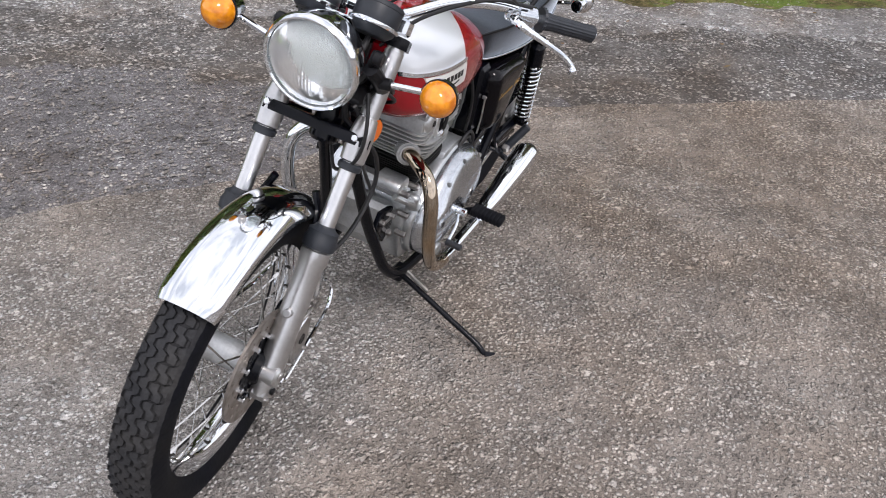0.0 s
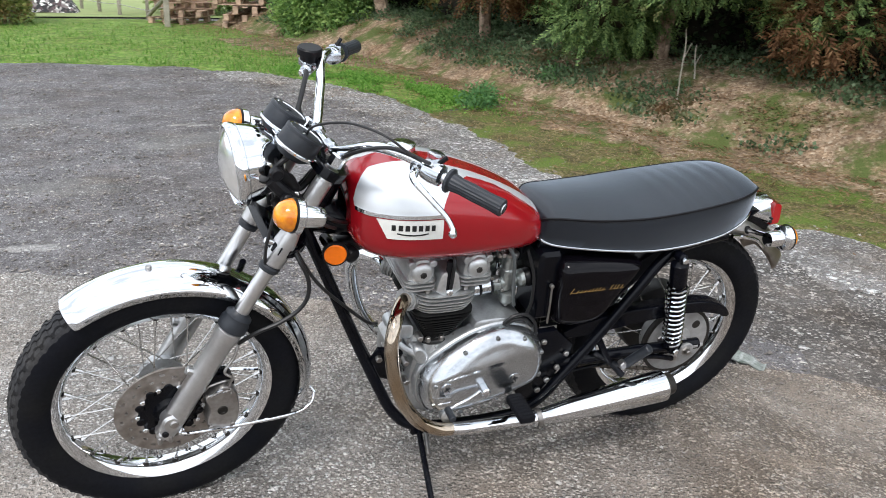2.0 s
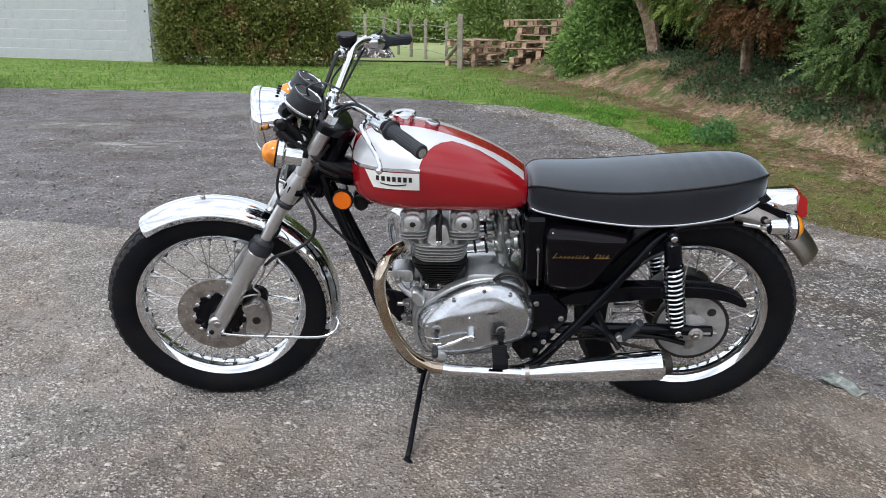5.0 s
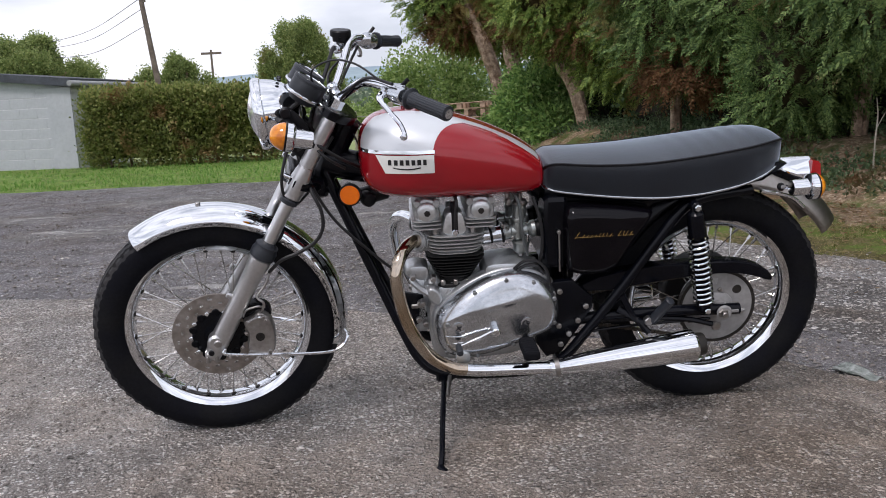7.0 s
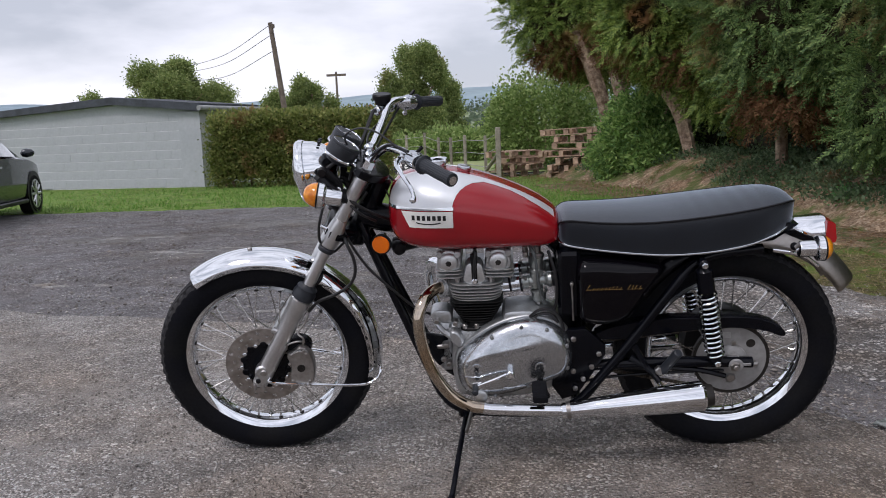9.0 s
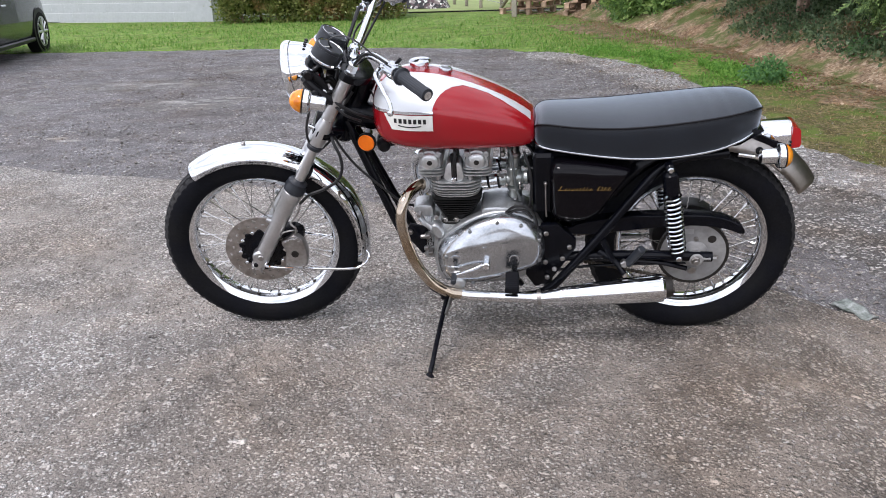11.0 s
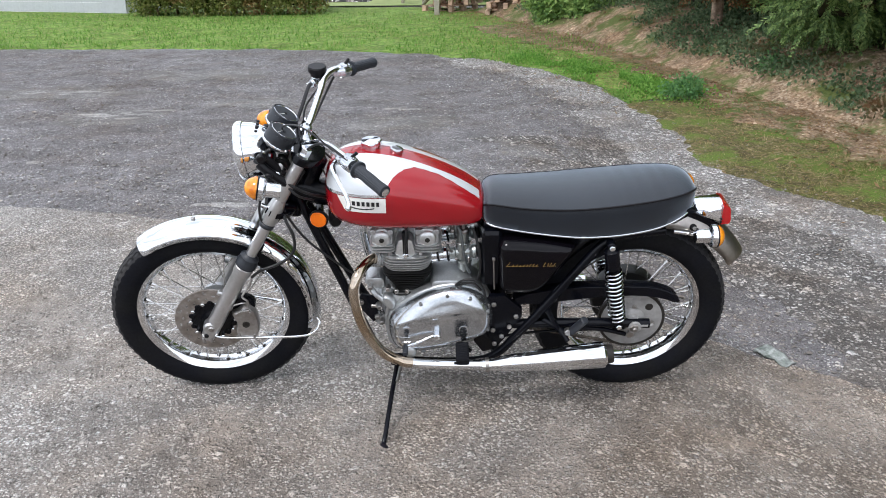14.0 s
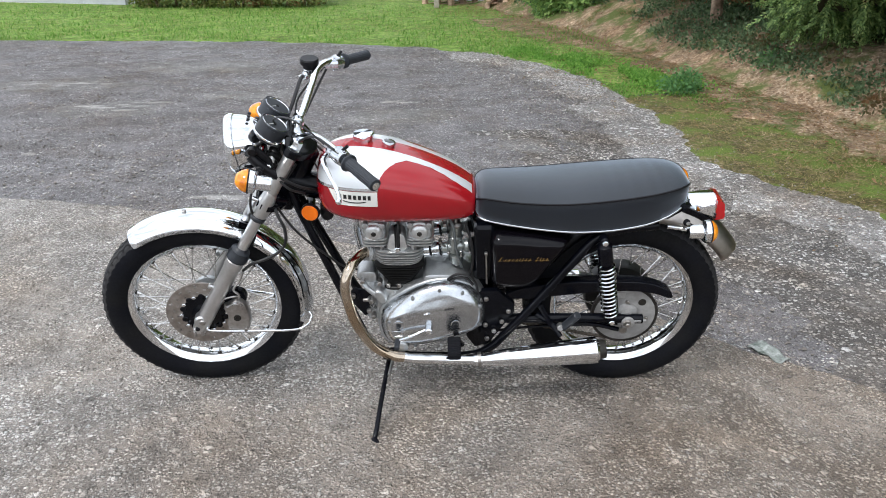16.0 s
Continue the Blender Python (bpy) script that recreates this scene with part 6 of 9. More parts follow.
for p in ((-1.336, 0.300), (-1.284, 0.296), (-1.292, 0.402)):
    part("bolt", steered(rod((p[0], -0.117, p[1]), (p[0], -0.100, p[1]), 0.006, 6)), STEEL, caliper)
part("bleed_pipe", steered(tube([(-1.292, -0.118, 0.425), (-1.285, -0.125, 0.452), (-1.300, -0.12, 0.47), (-1.275, -0.11, 0.50), (-1.262, -0.10, 0.53)], 0.0035, 8)), STEEL, caliper)
part("brake_hose", steered(tube([(-1.262, -0.10, 0.53), (-1.225, -0.125, 0.572), (-1.176, -0.13, 0.592), (-1.132, -0.13, 0.618), (-1.110, -0.13, 0.655), (-1.110, -0.125, 0.70), (-1.128, -0.11, 0.745), (-1.15, -0.05, 0.80)], 0.0050, 8)), CABLE, caliper, "black rubber brake hose")

# headlamp
LAMP = Vector((-1.238, 0, 0.936))
LAMP_WAY = Vector((-0.9965, 0, -0.083))


def lamped(g):
    """Sized about the lamp's centre and turned with the fork."""
    return steered(g.moved(Matrix.Translation(LAMP) @ Matrix.Scale(0.945, 4) @ Matrix.Translation(-LAMP)))



lamp = part("headlamp", lamped(lathe([(-0.112, 0.0), (-0.110, 0.022), (-0.103, 0.042), (-0.089, 0.061), (-0.068, 0.077), (-0.042, 0.0875), (-0.016, 0.0925), (-0.0135, 0.0930), (-0.0125, 0.0915), (-0.0115, 0.0930), (-0.010, 0.0955), (-0.004, 0.0978), (0.003, 0.0983), (0.010, 0.0970), (0.0145, 0.0935), (0.0150, 0.0905), (0.012, 0.088), (-0.004, 0.087)], 64, LAMP, LAMP_WAY)), CHROME, bike, "large round chromed headlamp")
part("reflector", lamped(lathe([(-0.075, 0.0), (-0.072, 0.018), (-0.055, 0.048), (-0.03, 0.070), (-0.002, 0.0865)], 48, LAMP, LAMP_WAY)), CHROME, lamp, "mirror bowl behind the lens")
part("bulb", lamped(lathe([(-0.07, 0.012), (-0.045, 0.012), (-0.035, 0.006), (-0.03, 0.0)], 16, LAMP, LAMP_WAY)), POLISHED, lamp)
lens = Geo()
outer, inner = [], []
u, w = Vector((0, 1, 0)), LAMP_WAY.cross(Vector((0, 1, 0)))
for i in range(33):
    r = 0.0865 * i / 32
    ro, ri = [], []
    for k in range(128):
        a = 2 * math.pi * k / 128
        y, z = r * math.cos(a), r * math.sin(a)
        bulge = 0.030 * (1 - (r / 0.0865) ** 2)
        flute = 0.0014 * math.sin(y * 900) * (1 if abs(y) < 0.065 else 0.4)
        ro.append(tuple(LAMP + u * y + w * z + LAMP_WAY * (0.006 + bulge + 0.25 * flute)))
        ri.append(tuple(LAMP + u * y + w * z + LAMP_WAY * (0.001 + bulge + flute)))
    outer.append(ro)
    inner.append(ri)
a, b = grid(outer, True), grid(inner, True)
b.f = [tuple(reversed(q)) for q in b.f]
lens_ob = part("lens", lamped(lens.join(a).join(b)), GLASS, lamp, "fluted glass lens", sharp=60)
lens_ob.visible_shadow = False
for k in range(3):
    p = LAMP + Vector((0.055, -0.02 + 0.02 * k, 0.0905))
    part("warning_light", lamped(rod(p, p + Vector((0.002, 0, 0.006)), 0.006, 10)), PLASTIC, lamp)
for s in (-1, 1):
    part("ear_arm", steered(tube([tuple(leg_at(0.865, s * 0.098)), (-1.162, s * 0.100, 0.915), (-1.185, s * 0.092, 0.94)], 0.015, 10)), PLASTIC, lamp)
    part("ear_plate", steered(plate([(-1.19, 0.945), (-1.186, 0.968), (-1.168, 0.972), (-1.140, 0.945), (-1.118, 0.912), (-1.135, 0.892), (-1.16, 0.915)], s * 0.086, s * 0.093, 0.003, 1)), PLASTIC, lamp, "black headlamp ear")
    part("mounting_bolt", steered(rod((-1.176, s * 0.088, 0.958), (-1.176, s * 0.108, 0.958), 0.0145, 20)), PLASTIC, lamp, "black knurled knob")
    part("bolt_head", steered(rod((-1.135, s * 0.094, 0.905), (-1.135, s * 0.104, 0.905), 0.008, 6)), CHROME, lamp)


# turn signals
def signal(name, at, way, root, front, turn):
    way = Vector(way)
    bulge = 1.0 if front else 0.62
    body = part(name, turn(lathe([(-0.066, 0.010), (-0.065, 0.0195), (-0.060, 0.0212), (-0.024, 0.0225), (-0.021, 0.030), (-0.017, 0.0345), (-0.002, 0.0355), (0.0, 0.033)], 32, at, way)), CHROME, bike, "chromed turn signal with round amber lens")
    part("lens", turn(lathe([(a * bulge, r) for a, r in ((0.0, 0.0335), (0.004, 0.0345), (0.008, 0.0338), (0.018, 0.0300), (0.028, 0.0235), (0.034, 0.0160), (0.0365, 0.008), (0.037, 0.0))], 28, at, way, flute=0.012)), AMBER, body, "amber plastic lens")
    part("lens_seal", turn(lathe([(-0.004, 0.033), (-0.003, 0.036), (0.001, 0.036), (0.002, 0.033)], 28, at, way)), PLASTIC, body)
    part("stalk", turn(tube([tuple(Vector(at) - way * 0.03), tuple(root)], 0.0065, 10, smooth=False)), CHROME, body)
    part("stalk_socket", turn(rod(Vector(root), Vector(root) + (Vector(at) - way * 0.03 - Vector(root)).normalized() * 0.025, 0.012)), PLASTIC, body)
    return body


for s in (-1, 1):
    signal("front_turn_signal", (-1.180, -0.226, 0.932) if s < 0 else (-1.180, 0.220, 0.930), (-0.97, 0, 0.22), (-1.160, s * 0.105, 0.905), True, steered)
    signal("rear_turn_signal", (0.206, -0.170, 0.700) if s < 0 else (0.200, 0.168, 0.712), (1, 0, 0.02), (0.165, s * 0.045, 0.665), False, lambda g: g)

# instruments
for s in (-1, 1):
    way = Vector((0.56, 0, 0.83))
    c = Vector((-1.128, s * 0.060, 0.990))
    pod = part("instrument", steered(lathe([(-0.018, 0.0), (-0.016, 0.030), (-0.006, 0.041), (0.003, 0.0446), (0.020, 0.0446), (0.038, 0.0440), (0.044, 0.0418)], 40, c, way)), GRIP_RUBBER, bike, "black round instrument with chrome rings")
    part("lower_ring", steered(lathe([(-0.001, 0.040), (-0.001, 0.0475), (0.001, 0.0488), (0.005, 0.0488), (0.0065, 0.0475), (0.007, 0.042)], 40, c, way)), CHROME, pod)
    part("bezel", steered(lathe([(0.036, 0.042), (0.038, 0.0450), (0.044, 0.0448), (0.047, 0.0418), (0.041, 0.0380)], 40, c, way)), GRIP_RUBBER, pod)
    part("bezel_ring", steered(lathe([(0.0410, 0.0385), (0.0448, 0.0400), (0.0462, 0.0382), (0.0415, 0.0358)], 36, c, way)), CHROME, pod, "thin chrome dial ring")
    part("dial", steered(lathe([(0.040, 0.038), (0.0405, 0.0)], 36, c, way)), DIAL, pod, "dark dial face")
    side = way.cross(Vector((0, 1, 0)))
    marks = Geo()
    for k in range(21):
        a = radians(-30 + 12 * k)
        d = Vector((0, 1, 0)) * math.cos(a) + side * math.sin(a) * -1
        marks.join(tube([tuple(c + way * 0.0416 + d * (0.030 if k % 2 else 0.026)), tuple(c + way * 0.0416 + d * 0.036)], 0.0007, 4, smooth=False))
    part("dial_mark", steered(marks), BADGE_WHITE, pod, "white dial graduations")
    part("needle", steered(tube([tuple(c + way * 0.0435), tuple(c + way * 0.0435 + (Vector((0, -1, 0)) * 0.8 + side * 0.6) * 0.03)], 0.0011, 5, smooth=False)), BADGE_WHITE, pod)
    part("hub_cap", steered(rod(c + way * 0.041, c + way * 0.046, 0.006)), PLASTIC, pod)
    part("drive_cable", steered(tube([tuple(c - way * 0.016), tuple(c - way * 0.05 + Vector((-0.01, 0, 0))), (-1.16, s * 0.045, 0.88), (-1.15, s * 0.05, 0.80)], 0.006, 8)), CABLE, pod)
part("instrument_bracket", steered(box((-1.16, -0.075, 0.972), (-1.05, 0.075, 0.977), 0.002, Matrix.Translation((-1.1, 0, 0.97)) @ Matrix.Rotation(0.5, 4, "Y") @ Matrix.Translation((1.1, 0, -0.972)))), CHROME, bike)
wiring = Geo()
for k, (y, z0) in enumerate(((-0.05, 0.86), (-0.02, 0.88), (0.02, 0.87), (0.05, 0.85), (-0.07, 0.84))):
    wiring.join(tube([(-1.17, y, z0), (-1.13, y * 1.3, z0 + 0.03), (-1.10, y * 0.7, z0 - 0.01), (-1.06, y * 0.4, z0 + 0.03)], 0.009 - 0.001 * k, 8))
part("wiring_loom", steered(wiring), CABLE, bike, "bunched black wiring behind the headlamp")
part("ignition_housing", steered(rod((-1.15, -0.085, 0.86), (-1.15, -0.045, 0.86), 0.022)), PLASTIC, bike)

# handlebar and controls
BAR_RIGHT = [(-1.045, 0.0, 0.978), (-1.042, 0.05, 0.979), (-1.028, 0.085, 0.994), (-0.996, 0.165, 1.045), (-0.978, 0.215, 1.070), (-0.945, 0.265, 1.072), (-0.884, 0.330, 1.046), (-0.830, 0.392, 1.033)]
BAR_LEFT = [(-1.042, -0.05, 0.979), (-1.030, -0.085, 0.992), (-1.000, -0.150, 1.030), (-0.980, -0.200, 1.046), (-0.945, -0.255, 1.046), (-0.905, -0.310, 1.030), (-0.832, -0.428, 1.015)]
part("handlebar", barred(tube(BAR_LEFT[::-1] + BAR_RIGHT, 0.0111, 16, 10)), CHROME, bike, "swept chrome handlebar")
for s in (-1, 1):
    a, b = (Vector((-0.900, -0.318, 1.029)), Vector((-0.822, -0.442, 1.013))) if s < 0 else (Vector((-0.893, 0.320, 1.050)), Vector((-0.820, 0.403, 1.031)))
    d = (b - a).normalized()
    grip = lathe([(0, 0.012), (0.0, 0.025), (0.006, 0.026), (0.010, 0.019), (0.03, 0.0165), (0.06, 0.0172), (0.10, 0.0165), (0.118, 0.0178), (0.126, 0.0178), (0.129, 0.010)], 36, a, d, flute=0.07)
    part("grip", barred(grip), GRIP_RUBBER, bike, "ribbed black rubber grip")
    c = a - d * 0.034
    sw = part("switch_housing", barred(lathe([(-0.022, 0.014), (-0.02, 0.022), (-0.002, 0.024), (0.018, 0.022), (0.022, 0.015)], 16, c, d).join(box((-0.012, -0.012, 0.0), (0.016, 0.012, 0.024), 0.004, Matrix.Translation(c)))), POLISHED, bike, "alloy switch housing")
    part("switch_lever", barred(tube([tuple(c + Vector((0.005, s * 0.004, 0.02))), tuple(c + Vector((0.02, s * 0.01, 0.036)))], 0.005, 8, smooth=False)), PLASTIC, sw)
    perch = c + Vector((-0.03, -s * 0.02, 0.004))
    lever = part("control_lever", barred(tube([(*perch, 0.010), (perch.x - 0.018, perch.y + s * 0.03, perch.z - 0.008, 0.008), (perch.x - 0.006, perch.y + s * 0.075, perch.z - 0.024, 0.006), (perch.x + 0.012, perch.y + s * 0.120, perch.z - 0.044, 0.0055), (perch.x + 0.018, perch.y + s * 0.142, perch.z - 0.060, 0.0055), (perch.x + 0.015, perch.y + s * 0.150, perch.z - 0.068, 0.0088), (perch.x + 0.013, perch.y + s * 0.154, perch.z - 0.072, 0.004)], 0.007, 10)), CHROME, bike, "polished control lever with ball end")
    part("lever_perch", barred(box((-0.02, -0.014, -0.012), (0.03, 0.014, 0.012), 0.005, Matrix.Translation(perch + Vector((0.01, 0, 0))))), POLISHED, lever)
res = Vector((-1.000, 0.235, 1.084))
mc = part("master_cylinder", barred(lathe([(-0.016, 0.014), (-0.014, 0.022), (0.0, 0.024), (0.001, 0.030), (0.014, 0.030), (0.018, 0.027), (0.018, 0.0)], 24, res, (0.05, 0, 1))), PLASTIC, bike, "black front brake fluid reservoir")
part("clamp_block", barred(box((-0.02, -0.02, -0.035), (0.028, 0.025, -0.012), 0.005, Matrix.Translation(res))), POLISHED, mc)
part("banjo_bolt", barred(rod(res + Vector((-0.035, -0.04, -0.03)), res + Vector((-0.015, -0.03, -0.03)), 0.009, 6)), CHROME, mc)
part("cylinder_body", barred(rod(res + Vector((-0.02, -0.03, -0.03)), res + Vector((0.03, 0.04, -0.036)), 0.014)), POLISHED, mc)
part("hose", barred(tube([tuple(res + Vector((-0.02, -0.03, -0.03))), (-1.03, 0.17, 1.06), (-1.06, 0.13, 1.0), (-1.10, 0.09, 0.92), (-1.14, 0.05, 0.80)], 0.006, 8)), CABLE, mc)
for y in (-0.04, 0.04):
    part("bar_clamp", barred(rod((-1.045, y - 0.014, 0.978), (-1.045, y + 0.014, 0.978), 0.019).join(box((-1.060, y - 0.012, 0.945), (-1.032, y + 0.012, 0.978), 0.004))), POLISHED, bike)
CABLES = [
    ("clutch_cable", [(-0.960, -0.275, 1.065), (-1.01, -0.235, 1.098), (-1.06, -0.165, 1.096), (-1.105, -0.09, 1.055), (-1.085, -0.03, 0.98), (-1.02, -0.02, 0.90), (-0.98, -0.03, 0.80)], 0.0026),
    ("throttle_cable", [(-0.945, 0.285, 1.06), (-1.0, 0.25, 1.02), (-1.05, 0.15, 0.99), (-1.04, 0.05, 0.95), (-0.98, 0.03, 0.88)], 0.0036),
    ("left_switch_wire", [(-0.935, -0.30, 1.06), (-0.985, -0.22, 1.06), (-1.03, -0.12, 1.0), (-1.07, -0.06, 0.93)], 0.004),
    ("right_switch_wire", [(-0.935, 0.30, 1.06), (-0.975, 0.22, 1.02), (-1.02, 0.13, 0.97), (-1.06, 0.06, 0.92)], 0.004),
]
WIRES = [
    ("speedometer_cable", [(-1.16, -0.05, 0.86), (-1.140, -0.085, 0.79), (-1.115, -0.09, 0.725), (-1.074, -0.09, 0.653), (-1.015, -0.09, 0.584), (-0.94, -0.085, 0.504), (-0.90, -0.06, 0.47)], 0.0042),
    ("loom_wire", [(-1.14, -0.08, 0.90), (-1.10, -0.11, 0.87), (-1.05, -0.10, 0.83), (-1.00, -0.06, 0.79)], 0.005),
    ("lamp_wire", [(-1.175, -0.09, 0.885), (-1.192, -0.105, 0.842), (-1.205, -0.112, 0.793), (-1.203, -0.10, 0.744), (-1.180, -0.06, 0.700), (-1.14, -0.03, 0.72)], 0.0040),
    ("brake_light_wire", [(-1.13, -0.09, 0.88), (-1.085, -0.12, 0.84), (-1.04, -0.09, 0.80)], 0.004),
]
for name, pts, r in CABLES + WIRES:
    part(name, barred(tube(pts, r, 8)), CABLE, bike, "black control cable")

# frame
for s in (-1, 1):
    part("frame_tube", tube([(-1.088, s * 0.022, 0.775), (-1.055, s * 0.03, 0.69), (-0.955, s * 0.055, 0.44), (-0.900, s * 0.078, 0.31), (-0.862, s * 0.095, 0.235), (-0.81, s * 0.11, 0.195), (-0.70, s * 0.118, 0.182), (-0.52, s * 0.122, 0.186),
                              (-0.445, s * 0.124, 0.225), (-0.39, s * 0.122, 0.29), (-0.30, s * 0.12, 0.405), (-0.20, s * 0.115, 0.545), (-0.125, s * 0.105, 0.635), (-0.06, s * 0.10, 0.665), (0.07, s * 0.09, 0.676)], 0.0145, 16), BLACK_PAINT, bike, "black painted steel frame tube")
    part("seat_rail", tube([(-0.50, s * 0.075, 0.70), (-0.30, s * 0.10, 0.68), (-0.06, s * 0.10, 0.672)], 0.0125, 12), BLACK_PAINT, bike)
    part("gusset", plate([(-0.51, 0.45), (-0.43, 0.455), (-0.372, 0.40), (-0.372, 0.37), (-0.415, 0.30), (-0.455, 0.24), (-0.50, 0.225), (-0.53, 0.27)], s * 0.105, s * 0.126, 0.003), BLACK_PAINT, bike, "black frame gusset with bolts")
    for p in ((-0.466, 0.426), (-0.392, 0.377), (-0.413, 0.335), (-0.438, 0.296), (-0.461, 0.265), (-0.467, 0.322)):
        part("frame_bolt", rod((p[0], s * 0.127, p[1]), (p[0], s * 0.137, p[1]), 0.0085, 6), STEEL, bike)
part("backbone", tube([(-1.09, 0, 0.80), (-0.95, 0, 0.77), (-0.62, 0, 0.75), (-0.50, 0, 0.70), (-0.465, 0, 0.60), (-0.455, 0, 0.30)], 0.042, 18), BLACK_PAINT, bike, "large oil-bearing backbone tube")
part("crossbar", rod((-0.455, -0.12, 0.2), (-0.455, 0.12, 0.2), 0.016), BLACK_PAINT, bike)
horn = part("horn", lathe([(-0.03, 0.010), (-0.022, 0.018), (0.0, 0.021), (0.010, 0.018), (0.013, 0.008)], 24, (-0.975, -0.030, 0.690), (0.5, -1, -0.2)), PLASTIC, bike, "black disc horn")
part("coil", rod((-1.0, 0.03, 0.68), (-0.92, 0.03, 0.70), 0.026), PLASTIC, bike)
refl = part("side_reflector", lathe([(0, 0.0265), (0.009, 0.0265), (0.012, 0.024), (0.0135, 0.0)], 28, (-1.022, -0.062, 0.716), (-0.12, -1, 0.0)), REFLECTOR, bike, "round amber side reflector")
part("rim", lathe([(-0.003, 0.024), (-0.003, 0.0305), (0.007, 0.0305), (0.008, 0.027)], 28, (-1.022, -0.062, 0.716), (-0.12, -1, 0.0)), PLASTIC, refl, "black reflector rim")
part("mount", rod((-1.022, -0.06, 0.716), (-1.03, 0.02, 0.716), 0.014), BLACK_PAINT, refl)

# fuel tank
TANK = [  # x, bottom, top, half width, squareness
    (-0.994, 0.785, 0.848, 0.045, 2.2), (-0.988, 0.758, 0.878, 0.082, 2.3), (-0.972, 0.732, 0.901, 0.110, 2.4), (-0.945, 0.716, 0.916, 0.131, 2.5), (-0.90, 0.706, 0.926, 0.150, 2.6), (-0.85, 0.702, 0.927, 0.160, 2.6),
    (-0.79, 0.700, 0.919, 0.163, 2.6), (-0.73, 0.699, 0.904, 0.159, 2.6), (-0.67, 0.698, 0.883, 0.150, 2.6), (-0.61, 0.697, 0.857, 0.137, 2.6), (-0.56, 0.696, 0.830, 0.121, 2.6), (-0.525, 0.700, 0.806, 0.104, 2.5), (-0.506, 0.710, 0.788, 0.085, 2.4), (-0.499, 0.728, 0.772, 0.045, 2.2)]
TSMOOTH = np.array(smooth_path(TANK, 10))


def tank_point(x, a, lift=0.0):
    """The tank's skin at x; a: degrees from the crown down towards the left (minus: towards the right)."""
    b, t, w, e = (float(np.interp(x, TSMOOTH[:, 0], TSMOOTH[:, k])) for k in (1, 2, 3, 4))
    zc = b + (t - b) * 0.42
    c, s = math.cos(radians(a)), math.sin(radians(a))
    up = (t - zc) if c > 0 else (zc - b)
    e2 = e if c > 0 else 3.2
    y = -w * math.copysign(abs(s) ** (2 / e2), s)
    z = zc + up * math.copysign(abs(c) ** (2 / e2), c)
    n = Vector((0, -s * up, c * w)).normalized()
    return Vector((x, y, z)) + n * lift


tx = sorted(set(np.round(TSMOOTH[:, 0], 5)))
tank = part("fuel_tank", grid([[tank_point(x, 360 * k / 96) for k in range(96)] for x in tx], True), RED_PAINT, bike, "cherry red fuel tank with silver scallops", sharp=50)


def tank_sheet(xs, low, high, lift, steps=14, side=1):
    """A thin sheet that hugs the tank between two angles at each x."""
    rows, back = [], []
    for x in xs:
        a, b = low(x), high(x)
        rows.append([tank_point(x, side * (a + (b - a) * k / steps), lift) for k in range(steps + 1)])
        back.append([tank_point(x, side * (a + (b - a) * k / steps), -0.002) for k in range(steps + 1)])
    g, h = grid(rows), grid(back)
    n, w = len(g.v), steps + 1
    g.join(h)
    for i in range(len(xs) - 1):
        g.f += [(i * w, (i + 1) * w, (i + 1) * w + n, i * w + n), (i * w + steps, i * w + steps + n, (i + 1) * w + steps + n, (i + 1) * w + steps)]
    for k in range(steps):
        g.f += [(k, k + n, k + 1 + n, k + 1), ((len(xs) - 1) * w + k, (len(xs) - 1) * w + k + 1, (len(xs) - 1) * w + k + 1 + n, (len(xs) - 1) * w + k + n)]
    return g


def angle_at(x, z):
    """The angle at which the tank's left skin stands at height z."""
    lo, hi = 0.0, 170.0
    for _ in range(40):
        m = (lo + hi) / 2
        if tank_point(x, m).z > z:
            lo = m
        else:
            hi = m
    return lo


SCALLOP = [(-0.992, 0.846), (-0.90, 0.843), (-0.812, 0.838), (-0.803, 0.842), (-0.800, 0.852), (-0.796, 0.864), (-0.789, 0.876), (-0.778, 0.887), (-0.764, 0.894), (-0.745, 0.8975), (-0.715, 0.8945), (-0.68, 0.8825), (-0.64, 0.8665), (-0.60, 0.8460), (-0.56, 0.8210), (-0.53, 0.799), (-0.515, 0.785)]


def scallop_low(x):
    z = near(SCALLOP, x)
    t = tank_point(x, 0).z
    return max(angle_at(x, min(z, t - 0.002)), scallop_high(x) + 0.5)


def scallop_high(x):
    w = 0.030 + 0.012 * (x + 0.95)
    half = float(np.interp(x, TSMOOTH[:, 0], TSMOOTH[:, 3]))
    front = max(0.0, (-0.945 - x) / 0.05)
    k = min(0.95, (w + front * 0.05) / half)
    return math.degrees(math.asin(k ** 1.25))


sx = sorted(set(list(np.linspace(-0.986, -0.515, 90)) + list(np.linspace(-0.81, -0.74, 40))))
